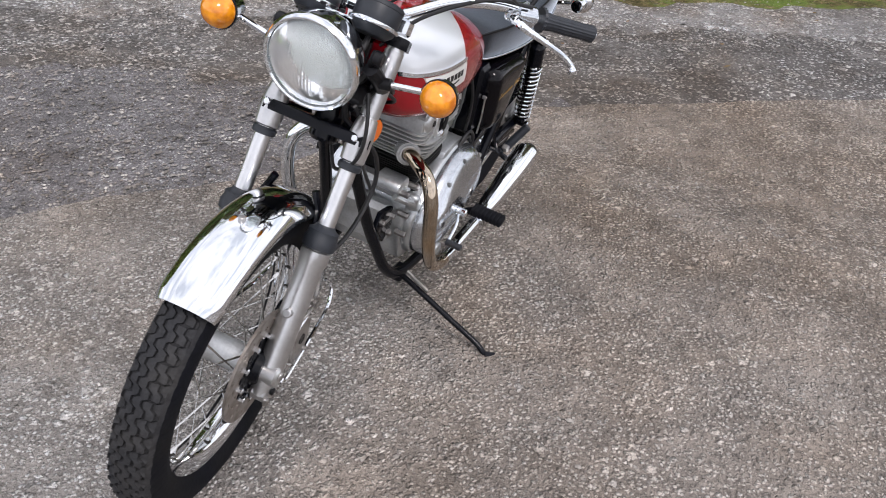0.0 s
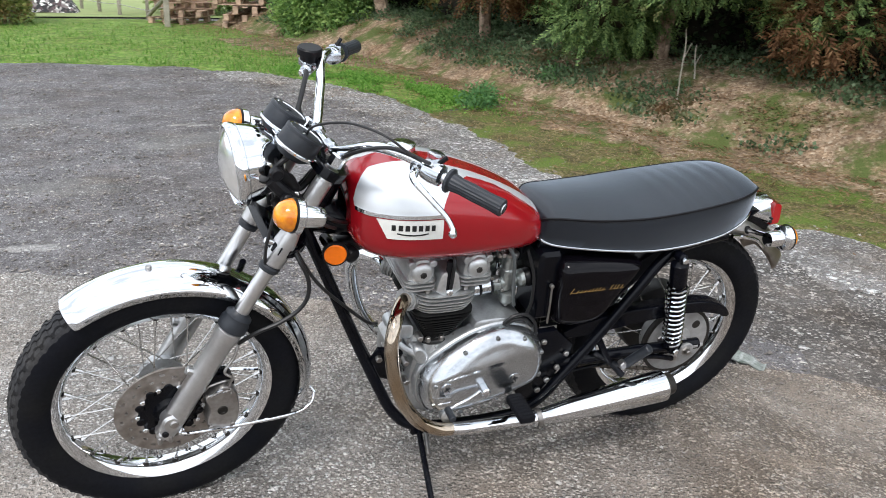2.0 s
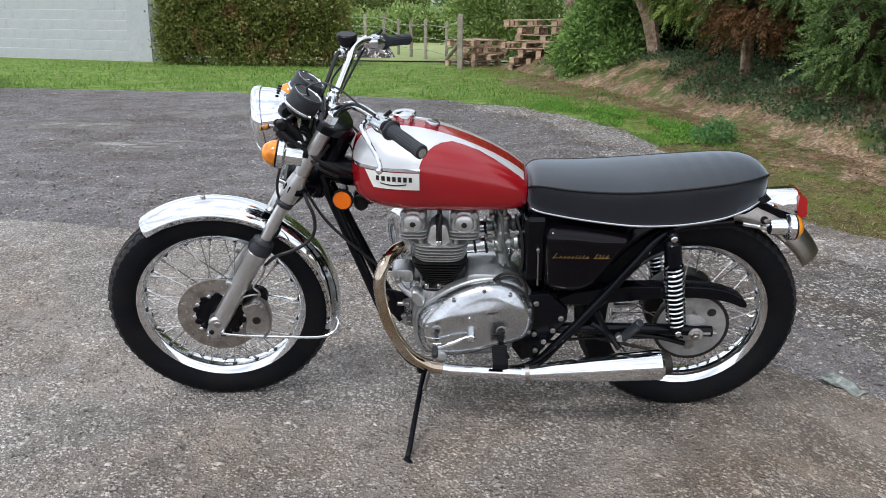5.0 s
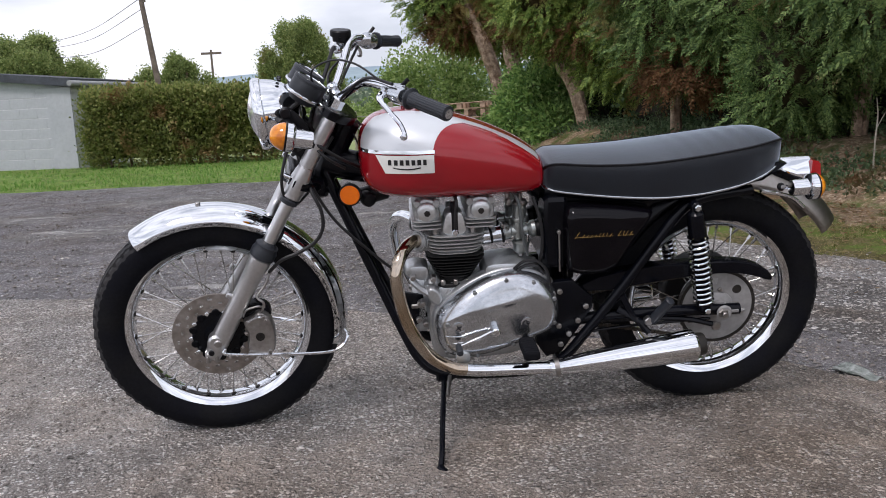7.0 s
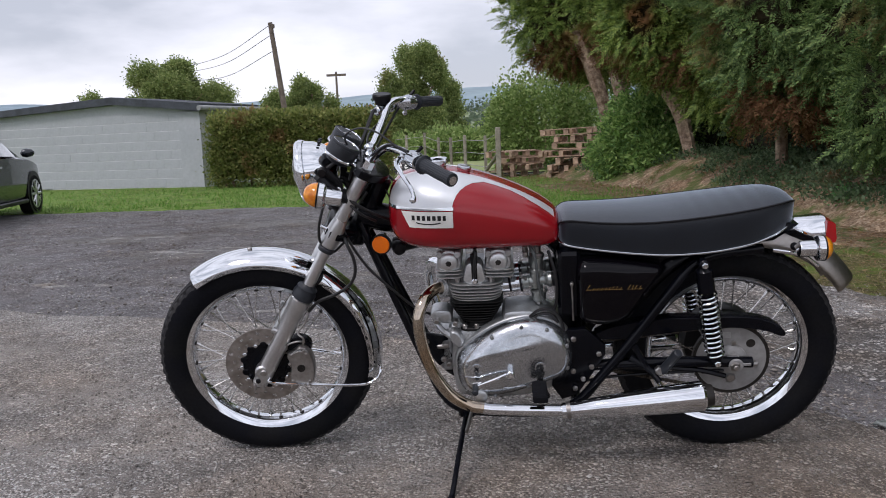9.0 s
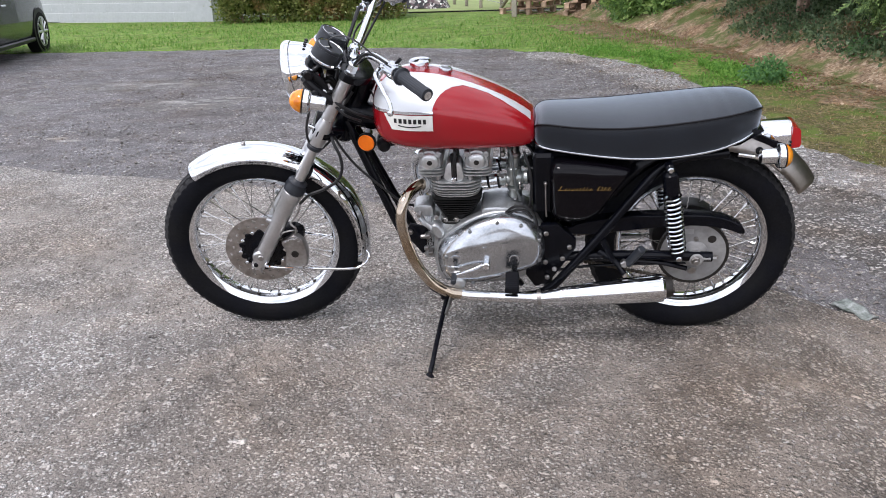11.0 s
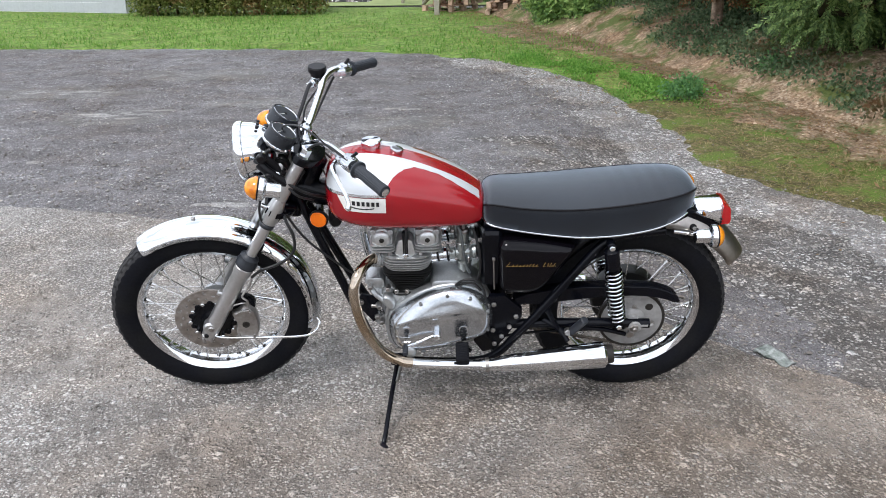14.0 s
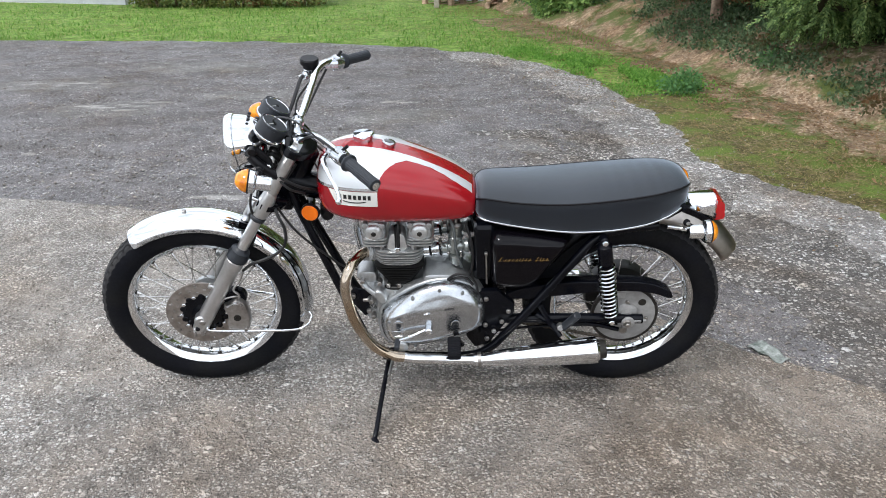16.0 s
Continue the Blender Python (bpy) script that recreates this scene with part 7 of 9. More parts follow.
for s in (1, -1):
    part("silver_scallop", tank_sheet(sx, scallop_high, scallop_low, 0.0009, 16, s), SILVER_PAINT, tank, "silver painted scallop")
    bx = list(np.linspace(-0.948, -0.800, 40))
    top_edge = lambda x: angle_at(x, 0.836 - 0.0 * x)
    part("badge_plate", tank_sheet(bx, lambda x: angle_at(x, 0.835), lambda x: angle_at(x, max(0.790, 0.790 + (-0.925 - x) * 2.0)), 0.0035, 8, s), BADGE_WHITE, tank, "cream tank badge with plain black bars")
    part("badge_trim", tank_sheet(list(np.linspace(-0.985, -0.798, 40)), lambda x: angle_at(x, 0.846), lambda x: angle_at(x, 0.838), 0.005, 3, s), CHROME, tank, "chrome badge strip")
    for k in range(7):
        x = -0.917 + 0.0148 * k
        w = 0.0085 if k in (0, 6) else 0.0095
        part("badge_bar", tank_sheet([x, x + w / 2, x + w], lambda q: angle_at(q, 0.8245), lambda q: angle_at(q, 0.8115), 0.0048, 2, s), BADGE_INK, tank)
    part("badge_curve", tank_sheet(list(np.linspace(-0.905, -0.835, 9)), lambda q: angle_at(q, 0.8065 - 0.004 * (1 - ((q + 0.87) / 0.035) ** 2)), lambda q: angle_at(q, 0.8035 - 0.004 * (1 - ((q + 0.87) / 0.035) ** 2)), 0.0048, 1, s), BADGE_INK, tank)
cap_at = tank_point(-0.850, -4)
cap = part("filler_cap", lathe([(-0.012, 0.026), (0.008, 0.027), (0.009, 0.033), (0.018, 0.034), (0.022, 0.030), (0.024, 0.0)], 36, cap_at, (-0.02, 0.03, 1)), CHROME, tank, "chrome filler cap")
part("grommet", lathe([(-0.006, 0.016), (0.006, 0.021), (0.012, 0.021), (0.015, 0.0165)], 24, tank_point(-0.772, 0), (0.2, 0, 1)), POLISHED, tank, "bright tank-top plug rim")
part("plug_face", lathe([(0.0145, 0.0168), (0.0155, 0.015), (0.0158, 0.0)], 24, tank_point(-0.772, 0), (0.2, 0, 1)), DIAL, tank, "dark rubber plug face")

# seat
SEAT = [  # x, trim z, piping z, crown z, half width
    (-0.503, 0.720, 0.748, 0.749, 0.050), (-0.500, 0.714, 0.766, 0.770, 0.074), (-0.488, 0.709, 0.776, 0.785, 0.092), (-0.46, 0.704, 0.780, 0.793, 0.106), (-0.38, 0.695, 0.776, 0.793, 0.122), (-0.28, 0.686, 0.776, 0.794, 0.134), (-0.19, 0.682, 0.781, 0.798, 0.140),
    (-0.08, 0.687, 0.791, 0.811, 0.138), (0.02, 0.702, 0.802, 0.823, 0.130), (0.08, 0.719, 0.809, 0.829, 0.117), (0.118, 0.733, 0.812, 0.827, 0.100), (0.144, 0.744, 0.810, 0.820, 0.078), (0.159, 0.751, 0.804, 0.808, 0.053), (0.165, 0.756, 0.796, 0.796, 0.028), (0.167, 0.760, 0.790, 0.789, 0.008)]
rows, pipe, trim = [], [], []
for x, t, p, c, w in smooth_path(SEAT, 8):
    pleat = 0.0010 * (math.cos((x + 0.05) * 2 * math.pi / 0.045) if -0.16 < x < 0.08 else 0)
    half = [(w * 0.80, t - 0.012), (w * 0.965, t), (w * 1.01, t + (p - t) * 0.3), (w * 1.02, t + (p - t) * 0.65), (w * 1.01, p - 0.006), (w * 0.985, p + 0.001), (w * 0.80, p + (c - p) * 0.36 + pleat * 0.6), (w * 0.5, p + (c - p) * 0.74 + pleat), (0, c + pleat)]
    rows.append([(x, -y, z) for y, z in half] + [(x, y, z) for y, z in reversed(half[:-1])])
    pipe.append((x, -w * 1.0, p - 0.001))
    trim.append((x, -w * 0.985, t - 0.002))
g = grid(rows)
n = len(rows[0])
g.f += [tuple(range(n)), tuple(reversed(range((len(rows) - 1) * n, len(rows) * n)))]
seat = part("seat", g, VINYL, bike, "black vinyl dual seat with piped edge", sharp=45)
for s in (1, -1):
    part("piping", tube([(x, s * y, z) for x, y, z in pipe[::3]], 0.0036, 6, 3), PLASTIC, seat, "black piping")
    part("trim_strip", tube([(x, s * y, z) for x, y, z in trim[::3]], 0.0034, 8, 3), POLISHED, seat, "bright trim strip")
part("seat_base", plate([(-0.49, 0.685), (-0.19, 0.664), (0.10, 0.70), (0.165, 0.745), (0.10, 0.755), (-0.48, 0.73)], -0.09, 0.09, 0.004), BLACK_PAINT, seat)

# side panels
for s in (-1, 1):
    sp = part("side_panel", domed([(-0.460, 0.668), (-0.40, 0.671), (-0.30, 0.662), (-0.218, 0.651), (-0.212, 0.636), (-0.262, 0.556), (-0.306, 0.490), (-0.334, 0.471), (-0.38, 0.466), (-0.438, 0.476), (-0.452, 0.50), (-0.456, 0.58)], ((-0.40, 0.575), (-0.33, 0.590)), s * 0.095, s * 0.152, 0.034, 2, 0.005), GLOSS_BLACK, bike, "gloss black side panel with gold transfer")
    script = Geo()
    x = -0.432
    for k, (w, h) in enumerate(((0.016, 0.020), (0.010, 0.010), (0.010, 0.009), (0.010, 0.009), (0.010, 0.010), (0.007, 0.012), (0.009, 0.013), (0.008, 0.013), (0.010, 0.009), (0.0, 0.0), (0.012, 0.018), (0.005, 0.016), (0.010, 0.016), (0.010, 0.015))):
        if w:
            z = 0.588 + 0.0 * (x + 0.43)
            script.join(tube([(x, s * 0.1575, z), (x + w * 0.7, s * 0.1575, z + h * 0.8)], 0.0006, 5, smooth=False))
            script.join(tube([(x, s * 0.1575, z + 0.001), (x + w, s * 0.1575, z + 0.002)], 0.0004, 5, smooth=False))
        x += w + 0.0015 if w else 0.012
    part("gold_script_bars", script, GOLD, sp, "gold script drawn as plain strokes")
# added black plate that keeps the gap under the seat dark
part("battery_carrier", plate([(-0.45, 0.50), (-0.28, 0.50), (-0.26, 0.60), (-0.20, 0.652), (-0.10, 0.668), (-0.10, 0.69), (-0.45, 0.69)], -0.086, 0.086, 0.004), BLACK_PAINT, bike, "black plate added to darken the gap behind the panels")
part("airbox", box((-0.508, -0.118, 0.49), (-0.445, 0.118, 0.69), 0.01), BLACK_PAINT, bike, "black air filter box")
part("battery_strap", tube([(-0.470, -0.128, 0.60), (-0.468, -0.130, 0.54), (-0.466, -0.128, 0.485)], 0.0028, 6), STEEL, bike, "thin bright retaining rod")
part("strap_hook", rod((-0.470, -0.132, 0.598), (-0.470, -0.120, 0.598), 0.0055, 8), STEEL, bike)

# engine
engine = part("engine", plate([(-0.825, 0.285), (-0.832, 0.36), (-0.82, 0.425), (-0.795, 0.455), (-0.68, 0.462), (-0.60, 0.478), (-0.50, 0.455), (-0.462, 0.40), (-0.465, 0.30), (-0.53, 0.245), (-0.62, 0.225), (-0.76, 0.222), (-0.815, 0.24)], 0.105, -0.105, 0.012, 1), CASE_ALLOY, bike, "air-cooled parallel twin engine with alloy cases")
RIDGE = [(-0.83, 0.335), (-0.806, 0.352), (-0.790, 0.374), (-0.755, 0.391), (-0.673, 0.408), (-0.579, 0.430), (-0.45, 0.46)]


def cover_relief(x, z):
    """The proud line that sweeps back along the cover, the face above it leaning away to the top."""
    over = z - near(RIDGE, x)
    fade = min(1.0, max(0.0, (-0.53 - x) / 0.12))
    lean = 0.35 + 0.65 * min(1.0, max(0.0, (-0.50 - x) / 0.12))
    soft = 0.5 * (over + math.sqrt(over * over + 0.008 ** 2))
    step = 1 / (1 + math.exp(-(over + 0.003) / 0.0022))
    return 0.006 * fade * step - 0.36 * lean * min(soft, 0.085)


primary = part("primary_cover", domed([(-0.816, 0.338), (-0.810, 0.384), (-0.781, 0.416), (-0.726, 0.455), (-0.671, 0.484), (-0.617, 0.498), (-0.577, 0.498), (-0.530, 0.486), (-0.497, 0.460), (-0.476, 0.426), (-0.468, 0.389), (-0.472, 0.344), (-0.493, 0.314), (-0.538, 0.296), (-0.60, 0.276), (-0.66, 0.256), (-0.732, 0.250), (-0.780, 0.259), (-0.806, 0.288)],
                                     ((-0.735, 0.340), (-0.560, 0.400)), -0.10, -0.176, 0.042, 2, 0.008, cover_relief, 40), COVER_ALLOY, engine, "polished alloy primary chain cover", sharp=50)
part("joint_flange", domed([(-0.824, 0.338), (-0.817, 0.388), (-0.786, 0.424), (-0.729, 0.464), (-0.672, 0.493), (-0.617, 0.506), (-0.575, 0.506), (-0.525, 0.494), (-0.490, 0.466), (-0.468, 0.430), (-0.460, 0.389), (-0.464, 0.340), (-0.488, 0.308), (-0.536, 0.288), (-0.60, 0.268), (-0.66, 0.248), (-0.732, 0.242), (-0.784, 0.251), (-0.813, 0.284)],
                            ((-0.735, 0.340), (-0.560, 0.400)), -0.095, -0.125, 0.006, 2), CASE_ALLOY, engine, "cast flange behind the primary cover")


def on_cover(x, z, proud=0.0):
    """The place on the cover's face at x and z."""
    v = min((v.co for v in primary.data.vertices if v.co.y < -0.12), key=lambda c: (c.x - x) ** 2 + (c.z - z) ** 2)
    return Vector((x, v.y - proud, z))


for p in ((-0.782, 0.369), (-0.704, 0.450), (-0.618, 0.480), (-0.545, 0.472), (-0.488, 0.42), (-0.487, 0.35), (-0.784, 0.275), (-0.70, 0.266), (-0.60, 0.292)):
    c = on_cover(*p)
    part("cover_screw", rod(tuple(c - Vector((0, 0.0035, 0))), tuple(c + Vector((0, 0.02, 0))), 0.0060, 12), DARK_CAST, primary)
for x, z, tilt in ((-0.566, 0.363, 0.3), (-0.752, 0.360, 0.6)):
    c = on_cover(x, z, -0.002)
    part("access_plug", lathe([(0, 0.0165), (0.004, 0.0160), (0.005, 0.012), (0.003, 0.0)], 24, tuple(c), (0, -1, 0)), POLISHED, primary)
    slot = Geo()
    for a in (tilt, tilt + math.pi / 2):
        d = Vector((math.cos(a), 0, math.sin(a))) * 0.0095
        q = c - Vector((0, 0.0052, 0))
        slot.join(tube([tuple(q - d), tuple(q + d)], 0.0016, 6, smooth=False))
    part("plug_slot", slot, PLASTIC, primary, "dark crossed slot")
for line in (((-0.788, 0.335), (-0.765, 0.334), (-0.742, 0.333), (-0.738, 0.318), (-0.760, 0.314), (-0.785, 0.310)), ((-0.675, 0.296), (-0.63, 0.299), (-0.585, 0.302))):
    part("cast_rib", tube([tuple(on_cover(x, z)) for x, z in line], 0.0018, 8), COVER_ALLOY, primary)
part("chain_adjuster_boss", lathe([(0, 0.020), (0.012, 0.019), (0.016, 0.013), (0.016, 0.0)], 20, (-0.742, -0.172, 0.270), (0, -1, 0)), CASE_ALLOY, primary)
timing = part("timing_cover", plate([(-0.80, 0.30), (-0.78, 0.40), (-0.70, 0.445), (-0.60, 0.43), (-0.50, 0.42), (-0.468, 0.36), (-0.50, 0.28), (-0.60, 0.245), (-0.74, 0.24)], 0.10, 0.165, 0.015, 1), POLISHED, engine, "polished alloy timing cover")
part("front_case", box((-0.868, -0.075, 0.30), (-0.82, 0.075, 0.42), 0.015), CAST, engine)
for y in (-0.07, 0.0, 0.07):
    part("case_stud", rod((-0.875, y, 0.385), (-0.84, y, 0.385), 0.009, 6), STEEL, engine)
part("engine_mount", plate([(-0.925, 0.395), (-0.905, 0.43), (-0.84, 0.415), (-0.83, 0.35), (-0.87, 0.32)], -0.062, -0.075, 0.003), BLACK_PAINT, engine, "black front engine plate")
for q in ((-0.905, 0.405), (-0.85, 0.395), (-0.855, 0.345)):
    part("mount_bolt", rod((q[0], -0.088, q[1]), (q[0], -0.07, q[1]), 0.009, 6), STEEL, engine)
part("case_rib", tube([(-0.81, -0.107, 0.30), (-0.80, -0.107, 0.38), (-0.765, -0.107, 0.44)], 0.008, 8), CAST, engine)
part("case_ledge", box((-0.835, -0.095, 0.432), (-0.79, 0.06, 0.470), 0.012), CAST, engine)
part("rotor_boss", domed([(-0.832, 0.458), (-0.812, 0.462), (-0.794, 0.446), (-0.786, 0.420), (-0.796, 0.402), (-0.814, 0.404), (-0.832, 0.426)], ((-0.815, 0.44), (-0.80, 0.42)), -0.10, -0.130, 0.010, 2), CASE_ALLOY, engine, "dull oval crankcase boss")
part("case_web", tube([(-0.872, -0.085, 0.470, 0.010), (-0.850, -0.108, 0.452, 0.009), (-0.822, -0.118, 0.436, 0.011)], 0.01, 10), CASE_ALLOY, engine)
part("breather_stub", tube([(-0.835, -0.10, 0.452), (-0.822, -0.118, 0.446), (-0.806, -0.122, 0.43)], 0.006, 8), CAST, engine)
part("front_lug", plate([(-0.888, 0.486), (-0.886, 0.506), (-0.868, 0.514), (-0.832, 0.512), (-0.822, 0.500), (-0.824, 0.470), (-0.85, 0.468)], -0.03, -0.098, 0.008, 1), CASE_ALLOY, engine, "pale alloy crankcase front lug")
for q in ((-0.843, 0.407), (-0.838, 0.345), (-0.868, 0.485), (-0.812, 0.478)):
    part("case_bolt", rod((q[0], -0.120, q[1]), (q[0], -0.09, q[1]), 0.0085, 6), STEEL, engine)
part("gearbox_top", plate([(-0.676, 0.44), (-0.672, 0.500), (-0.662, 0.512), (-0.600, 0.516), (-0.552, 0.507), (-0.518, 0.487), (-0.500, 0.44)], 0.0, -0.120, 0.012, 1), CASE_ALLOY, engine, "pale gearbox top casting")
part("gearbox_stud", rod((-0.628, -0.125, 0.492), (-0.628, -0.112, 0.492), 0.006, 8), STEEL, engine)


def fin(x0, x1, y, z, t, r=0.028):
    g = Geo()
    pts = []
    for cx, cy, a0 in ((x1 - r, y - r, 0), (x0 + r, y - r, 90), (x0 + r, -y + r, 180), (x1 - r, -y + r, 270)):
        pts += [(cx + r * math.cos(radians(a0 + k * 22.5)), cy + r * math.sin(radians(a0 + k * 22.5))) for k in range(5)]
    n = len(pts)
    verts, faces = [], []
    for dz, k in ((0, 0.97), (t * 0.2, 1), (t * 0.8, 1), (t, 0.97)):
        verts += [((px - (x0 + x1) / 2) * k + (x0 + x1) / 2, py * k, z + dz) for px, py in pts]
    for i in range(3):
        for k in range(n):
            faces.append((i * n + k, i * n + (k + 1) % n, (i + 1) * n + (k + 1) % n, (i + 1) * n + k))
    faces += [tuple(reversed(range(n))), tuple(range(3 * n, 4 * n))]
    return g.add(verts, faces)


barrel = part("cylinder_barrel", fin(-0.790, -0.706, 0.092, 0.44, 0.105, 0.03), BARREL_BLACK, engine, "black finned cylinder barrel")
for k in range(9):
    w = 0.046 + 0.034 * min(1.0, k / 7)
    part("fin", fin(-0.748 - w, -0.748 + w, 0.094 + 0.022 * min(1.0, k / 6), 0.466 + k * 0.0092, 0.0034, 0.034), BARREL_BLACK, barrel)
part("base_flange", fin(-0.802, -0.698, 0.106, 0.445, 0.012), BARREL_BLACK, barrel)
for x in (-0.785, -0.75, -0.715):
    part("base_nut", rod((x, -0.102, 0.455), (x, -0.102, 0.470), 0.007, 6), STEEL, barrel)
# head body in the darkened alloy: shade between fins is in its colour
head = part("cylinder_head", fin(-0.806, -0.690, 0.106, 0.540, 0.082, 0.04), DARK_CAST, engine, "alloy finned cylinder head")
for k in range(6):
    w = 0.074 + 0.008 * min(1.0, k / 2)
    part("fin", fin(-0.748 - w, -0.748 + w, 0.112 + 0.014 * min(1.0, k / 3), 0.546 + k * 0.0106, 0.0044, 0.048), HEAD_ALLOY, head)
part("side_boss", plate([(-0.785, 0.600), (-0.775, 0.655), (-0.765, 0.668), (-0.735, 0.668), (-0.725, 0.655), (-0.715, 0.600)], -0.06, -0.118, 0.006, 1), HEAD_ALLOY, head)
part("pushrod_tunnel", rod((-0.749, -0.112, 0.612), (-0.749, -0.112, 0.695), 0.0105), PLASTIC, head)
part("tunnel_nut", rod((-0.749, -0.128, 0.612), (-0.749, -0.112, 0.612), 0.010, 6), CHROME, head)
for x0, x1 in ((-0.860, -0.784), (-0.720, -0.638)):
    xm = (x0 + x1) / 2
    shape = [(x0 + 0.004, 0.640), (x0 + 0.002, 0.675), (x0 + 0.014, 0.698), (xm - 0.012, 0.708), (xm + 0.012, 0.708), (x1 - 0.014, 0.698), (x1 - 0.002, 0.675), (x1 - 0.004, 0.640)]
    rocker = part("rocker_box", plate(shape, 0.112, -0.116, 0.014, 1, 0.004), CAST, engine, "rounded alloy rocker box")
    for k in range(3):
        part("fin", fin(x0 - 0.003, x1 + 0.003, 0.121, 0.622 + k * 0.0105, 0.0040, 0.022), HEAD_ALLOY, rocker)
    for y in (-0.065, 0.065):
        part("inspection_cap", rod((xm, y, 0.698), (xm, y, 0.714), 0.021, 20), POLISHED, rocker)
    part("spindle_nut", rod((xm, -0.1295, 0.670), (xm, -0.112, 0.670), 0.0088, 6), DARK_OIL_AND_HOLE, rocker, "dark spindle plug")
    part("spindle_boss", lathe([(0, 0.029), (0.006, 0.0275), (0.011, 0.022), (0.014, 0.014), (0.0145, 0.0)], 28, (xm, -0.112, 0.670), (0, -1, 0)), HEAD_ALLOY, rocker)
    part("cap_lug", rod((x0 + 0.012, -0.118, 0.693), (x0 + 0.012, -0.095, 0.693), 0.010, 10), CAST, rocker)
    part("cap_lug", rod((x1 - 0.012, -0.118, 0.693), (x1 - 0.012, -0.095, 0.693), 0.010, 10), CAST, rocker)
part("head_steady", box((-0.79, -0.02, 0.68), (-0.71, 0.02, 0.715), 0.004), BLACK_PAINT, engine)
for s in (-1, 1):
    y = s * 0.062
    carb = part("carburettor", lathe([(0.0, 0.016), (0.0, 0.020), (0.03, 0.020), (0.034, 0.017), (0.05, 0.0185), (0.075, 0.0185), (0.08, 0.016), (0.088, 0.023), (0.098, 0.024), (0.10, 0.018)], 24, (-0.622, y, 0.582), (0.995, 0, 0.1)), CARB_ALLOY, bike, "alloy carburettor")
    part("inlet_stub", rod((-0.69, y, 0.574), (-0.605, y, 0.583), 0.0225), POLISHED, carb)
    for x in (-0.650, -0.618):
        part("hose_clip", rod((x, y, 0.580), (x + 0.007, y, 0.581), 0.0255, 20), PLASTIC, carb, "black hose clip")
        part("clip_screw", rod((x + 0.003, y - 0.014, 0.606), (x + 0.003, y + 0.012, 0.606), 0.005, 8), STEEL, carb)
    part("mixing_chamber", lathe([(0, 0.014), (0.006, 0.019), (0.05, 0.019), (0.052, 0.022), (0.06, 0.022), (0.064, 0.0185), (0.10, 0.0185)], 20, (-0.572, y, 0.565), (0.06, 0, 1)), CARB_ALLOY, carb)
    part("top_cap", rod((-0.566, y, 0.660), (-0.565, y, 0.676), 0.0215, 12), STEEL, carb)
    part("cable_stop", rod((-0.565, y, 0.674), (-0.564, y, 0.695), 0.006, 8), STEEL, carb)
    part("float_bowl", lathe([(0, 0.008), (0.002, 0.016), (0.008, 0.021), (0.03, 0.0225), (0.032, 0.026), (0.038, 0.026), (0.04, 0.02)], 20, (-0.562, y, 0.522), (0, 0, 1)), CARB_ALLOY, carb)
    part("bowl_plug", rod((-0.562, y, 0.512), (-0.562, y, 0.524), 0.008, 6), STEEL, carb)
    part("pilot_screw", rod((-0.588, y - 0.026, 0.575), (-0.588, y - 0.012, 0.575), 0.005, 8), STEEL, carb)
    part("throttle_stop", tube([(-0.600, y - 0.02, 0.60), (-0.612, y - 0.032, 0.612)], 0.004, 6, smooth=False), STEEL, carb)
    part("bell_mouth", lathe([(0, 0.022), (0.012, 0.026), (0.016, 0.024)], 20, (-0.522, y, 0.592), (1, 0, 0.1)), PLASTIC, carb)
    part("slide_cable", tube([(-0.565, y, 0.69), (-0.572, y, 0.715), (-0.62, y * 0.7, 0.735), (-0.70, y * 0.5, 0.74)], 0.004, 6), CABLE, carb)
    part("fuel_pipe", tube([(-0.60, s * 0.06, 0.715), (-0.575, s * 0.095, 0.68), (-0.565, s * 0.095, 0.60), (-0.555, s * 0.085, 0.55), (-0.545, s * 0.08, 0.52)], 0.0048, 8), HOSE, carb, "translucent grey fuel pipe")
    part("tickler", rod((-0.548, y - 0.02, 0.560), (-0.548, y - 0.02, 0.582), 0.005), POLISHED, carb)
for pts in ([(-0.592, -0.124, 0.498), (-0.565, -0.128, 0.520), (-0.53, -0.130, 0.520), (-0.503, -0.132, 0.49), (-0.492, -0.128, 0.44)], [(-0.588, -0.124, 0.492), (-0.56, -0.128, 0.508), (-0.53, -0.128, 0.505), (-0.51, -0.128, 0.48)], [(-0.535, -0.09, 0.69), (-0.515, -0.105, 0.62), (-0.512, -0.11, 0.55), (-0.52, -0.11, 0.51)]):
    part("engine_hose", tube(pts, 0.0045, 8), CABLE, engine, "black rubber hose")
part("fuel_tap", rod((-0.60, -0.07, 0.70), (-0.60, -0.07, 0.665), 0.008, 8).join(rod((-0.60, -0.095, 0.682), (-0.60, -0.07, 0.682), 0.006, 8)), STEEL, bike, "small brass and steel fuel tap")
part("ignition_lead", tube([(-0.765, -0.05, 0.715), (-0.745, -0.115, 0.705), (-0.748, -0.128, 0.66), (-0.749, -0.126, 0.625)], 0.0045, 8), CABLE, engine, "black plug lead")
for y in (-0.055, 0.055):
    part("head_bolt", rod((-0.752, y, 0.62), (-0.752, y, 0.648), 0.008, 6), STEEL, engine)
for x in (-0.80, -0.70):
    part("head_bolt", rod((x, -0.104, 0.604), (x, -0.104, 0.625), 0.008, 6), STEEL, engine)

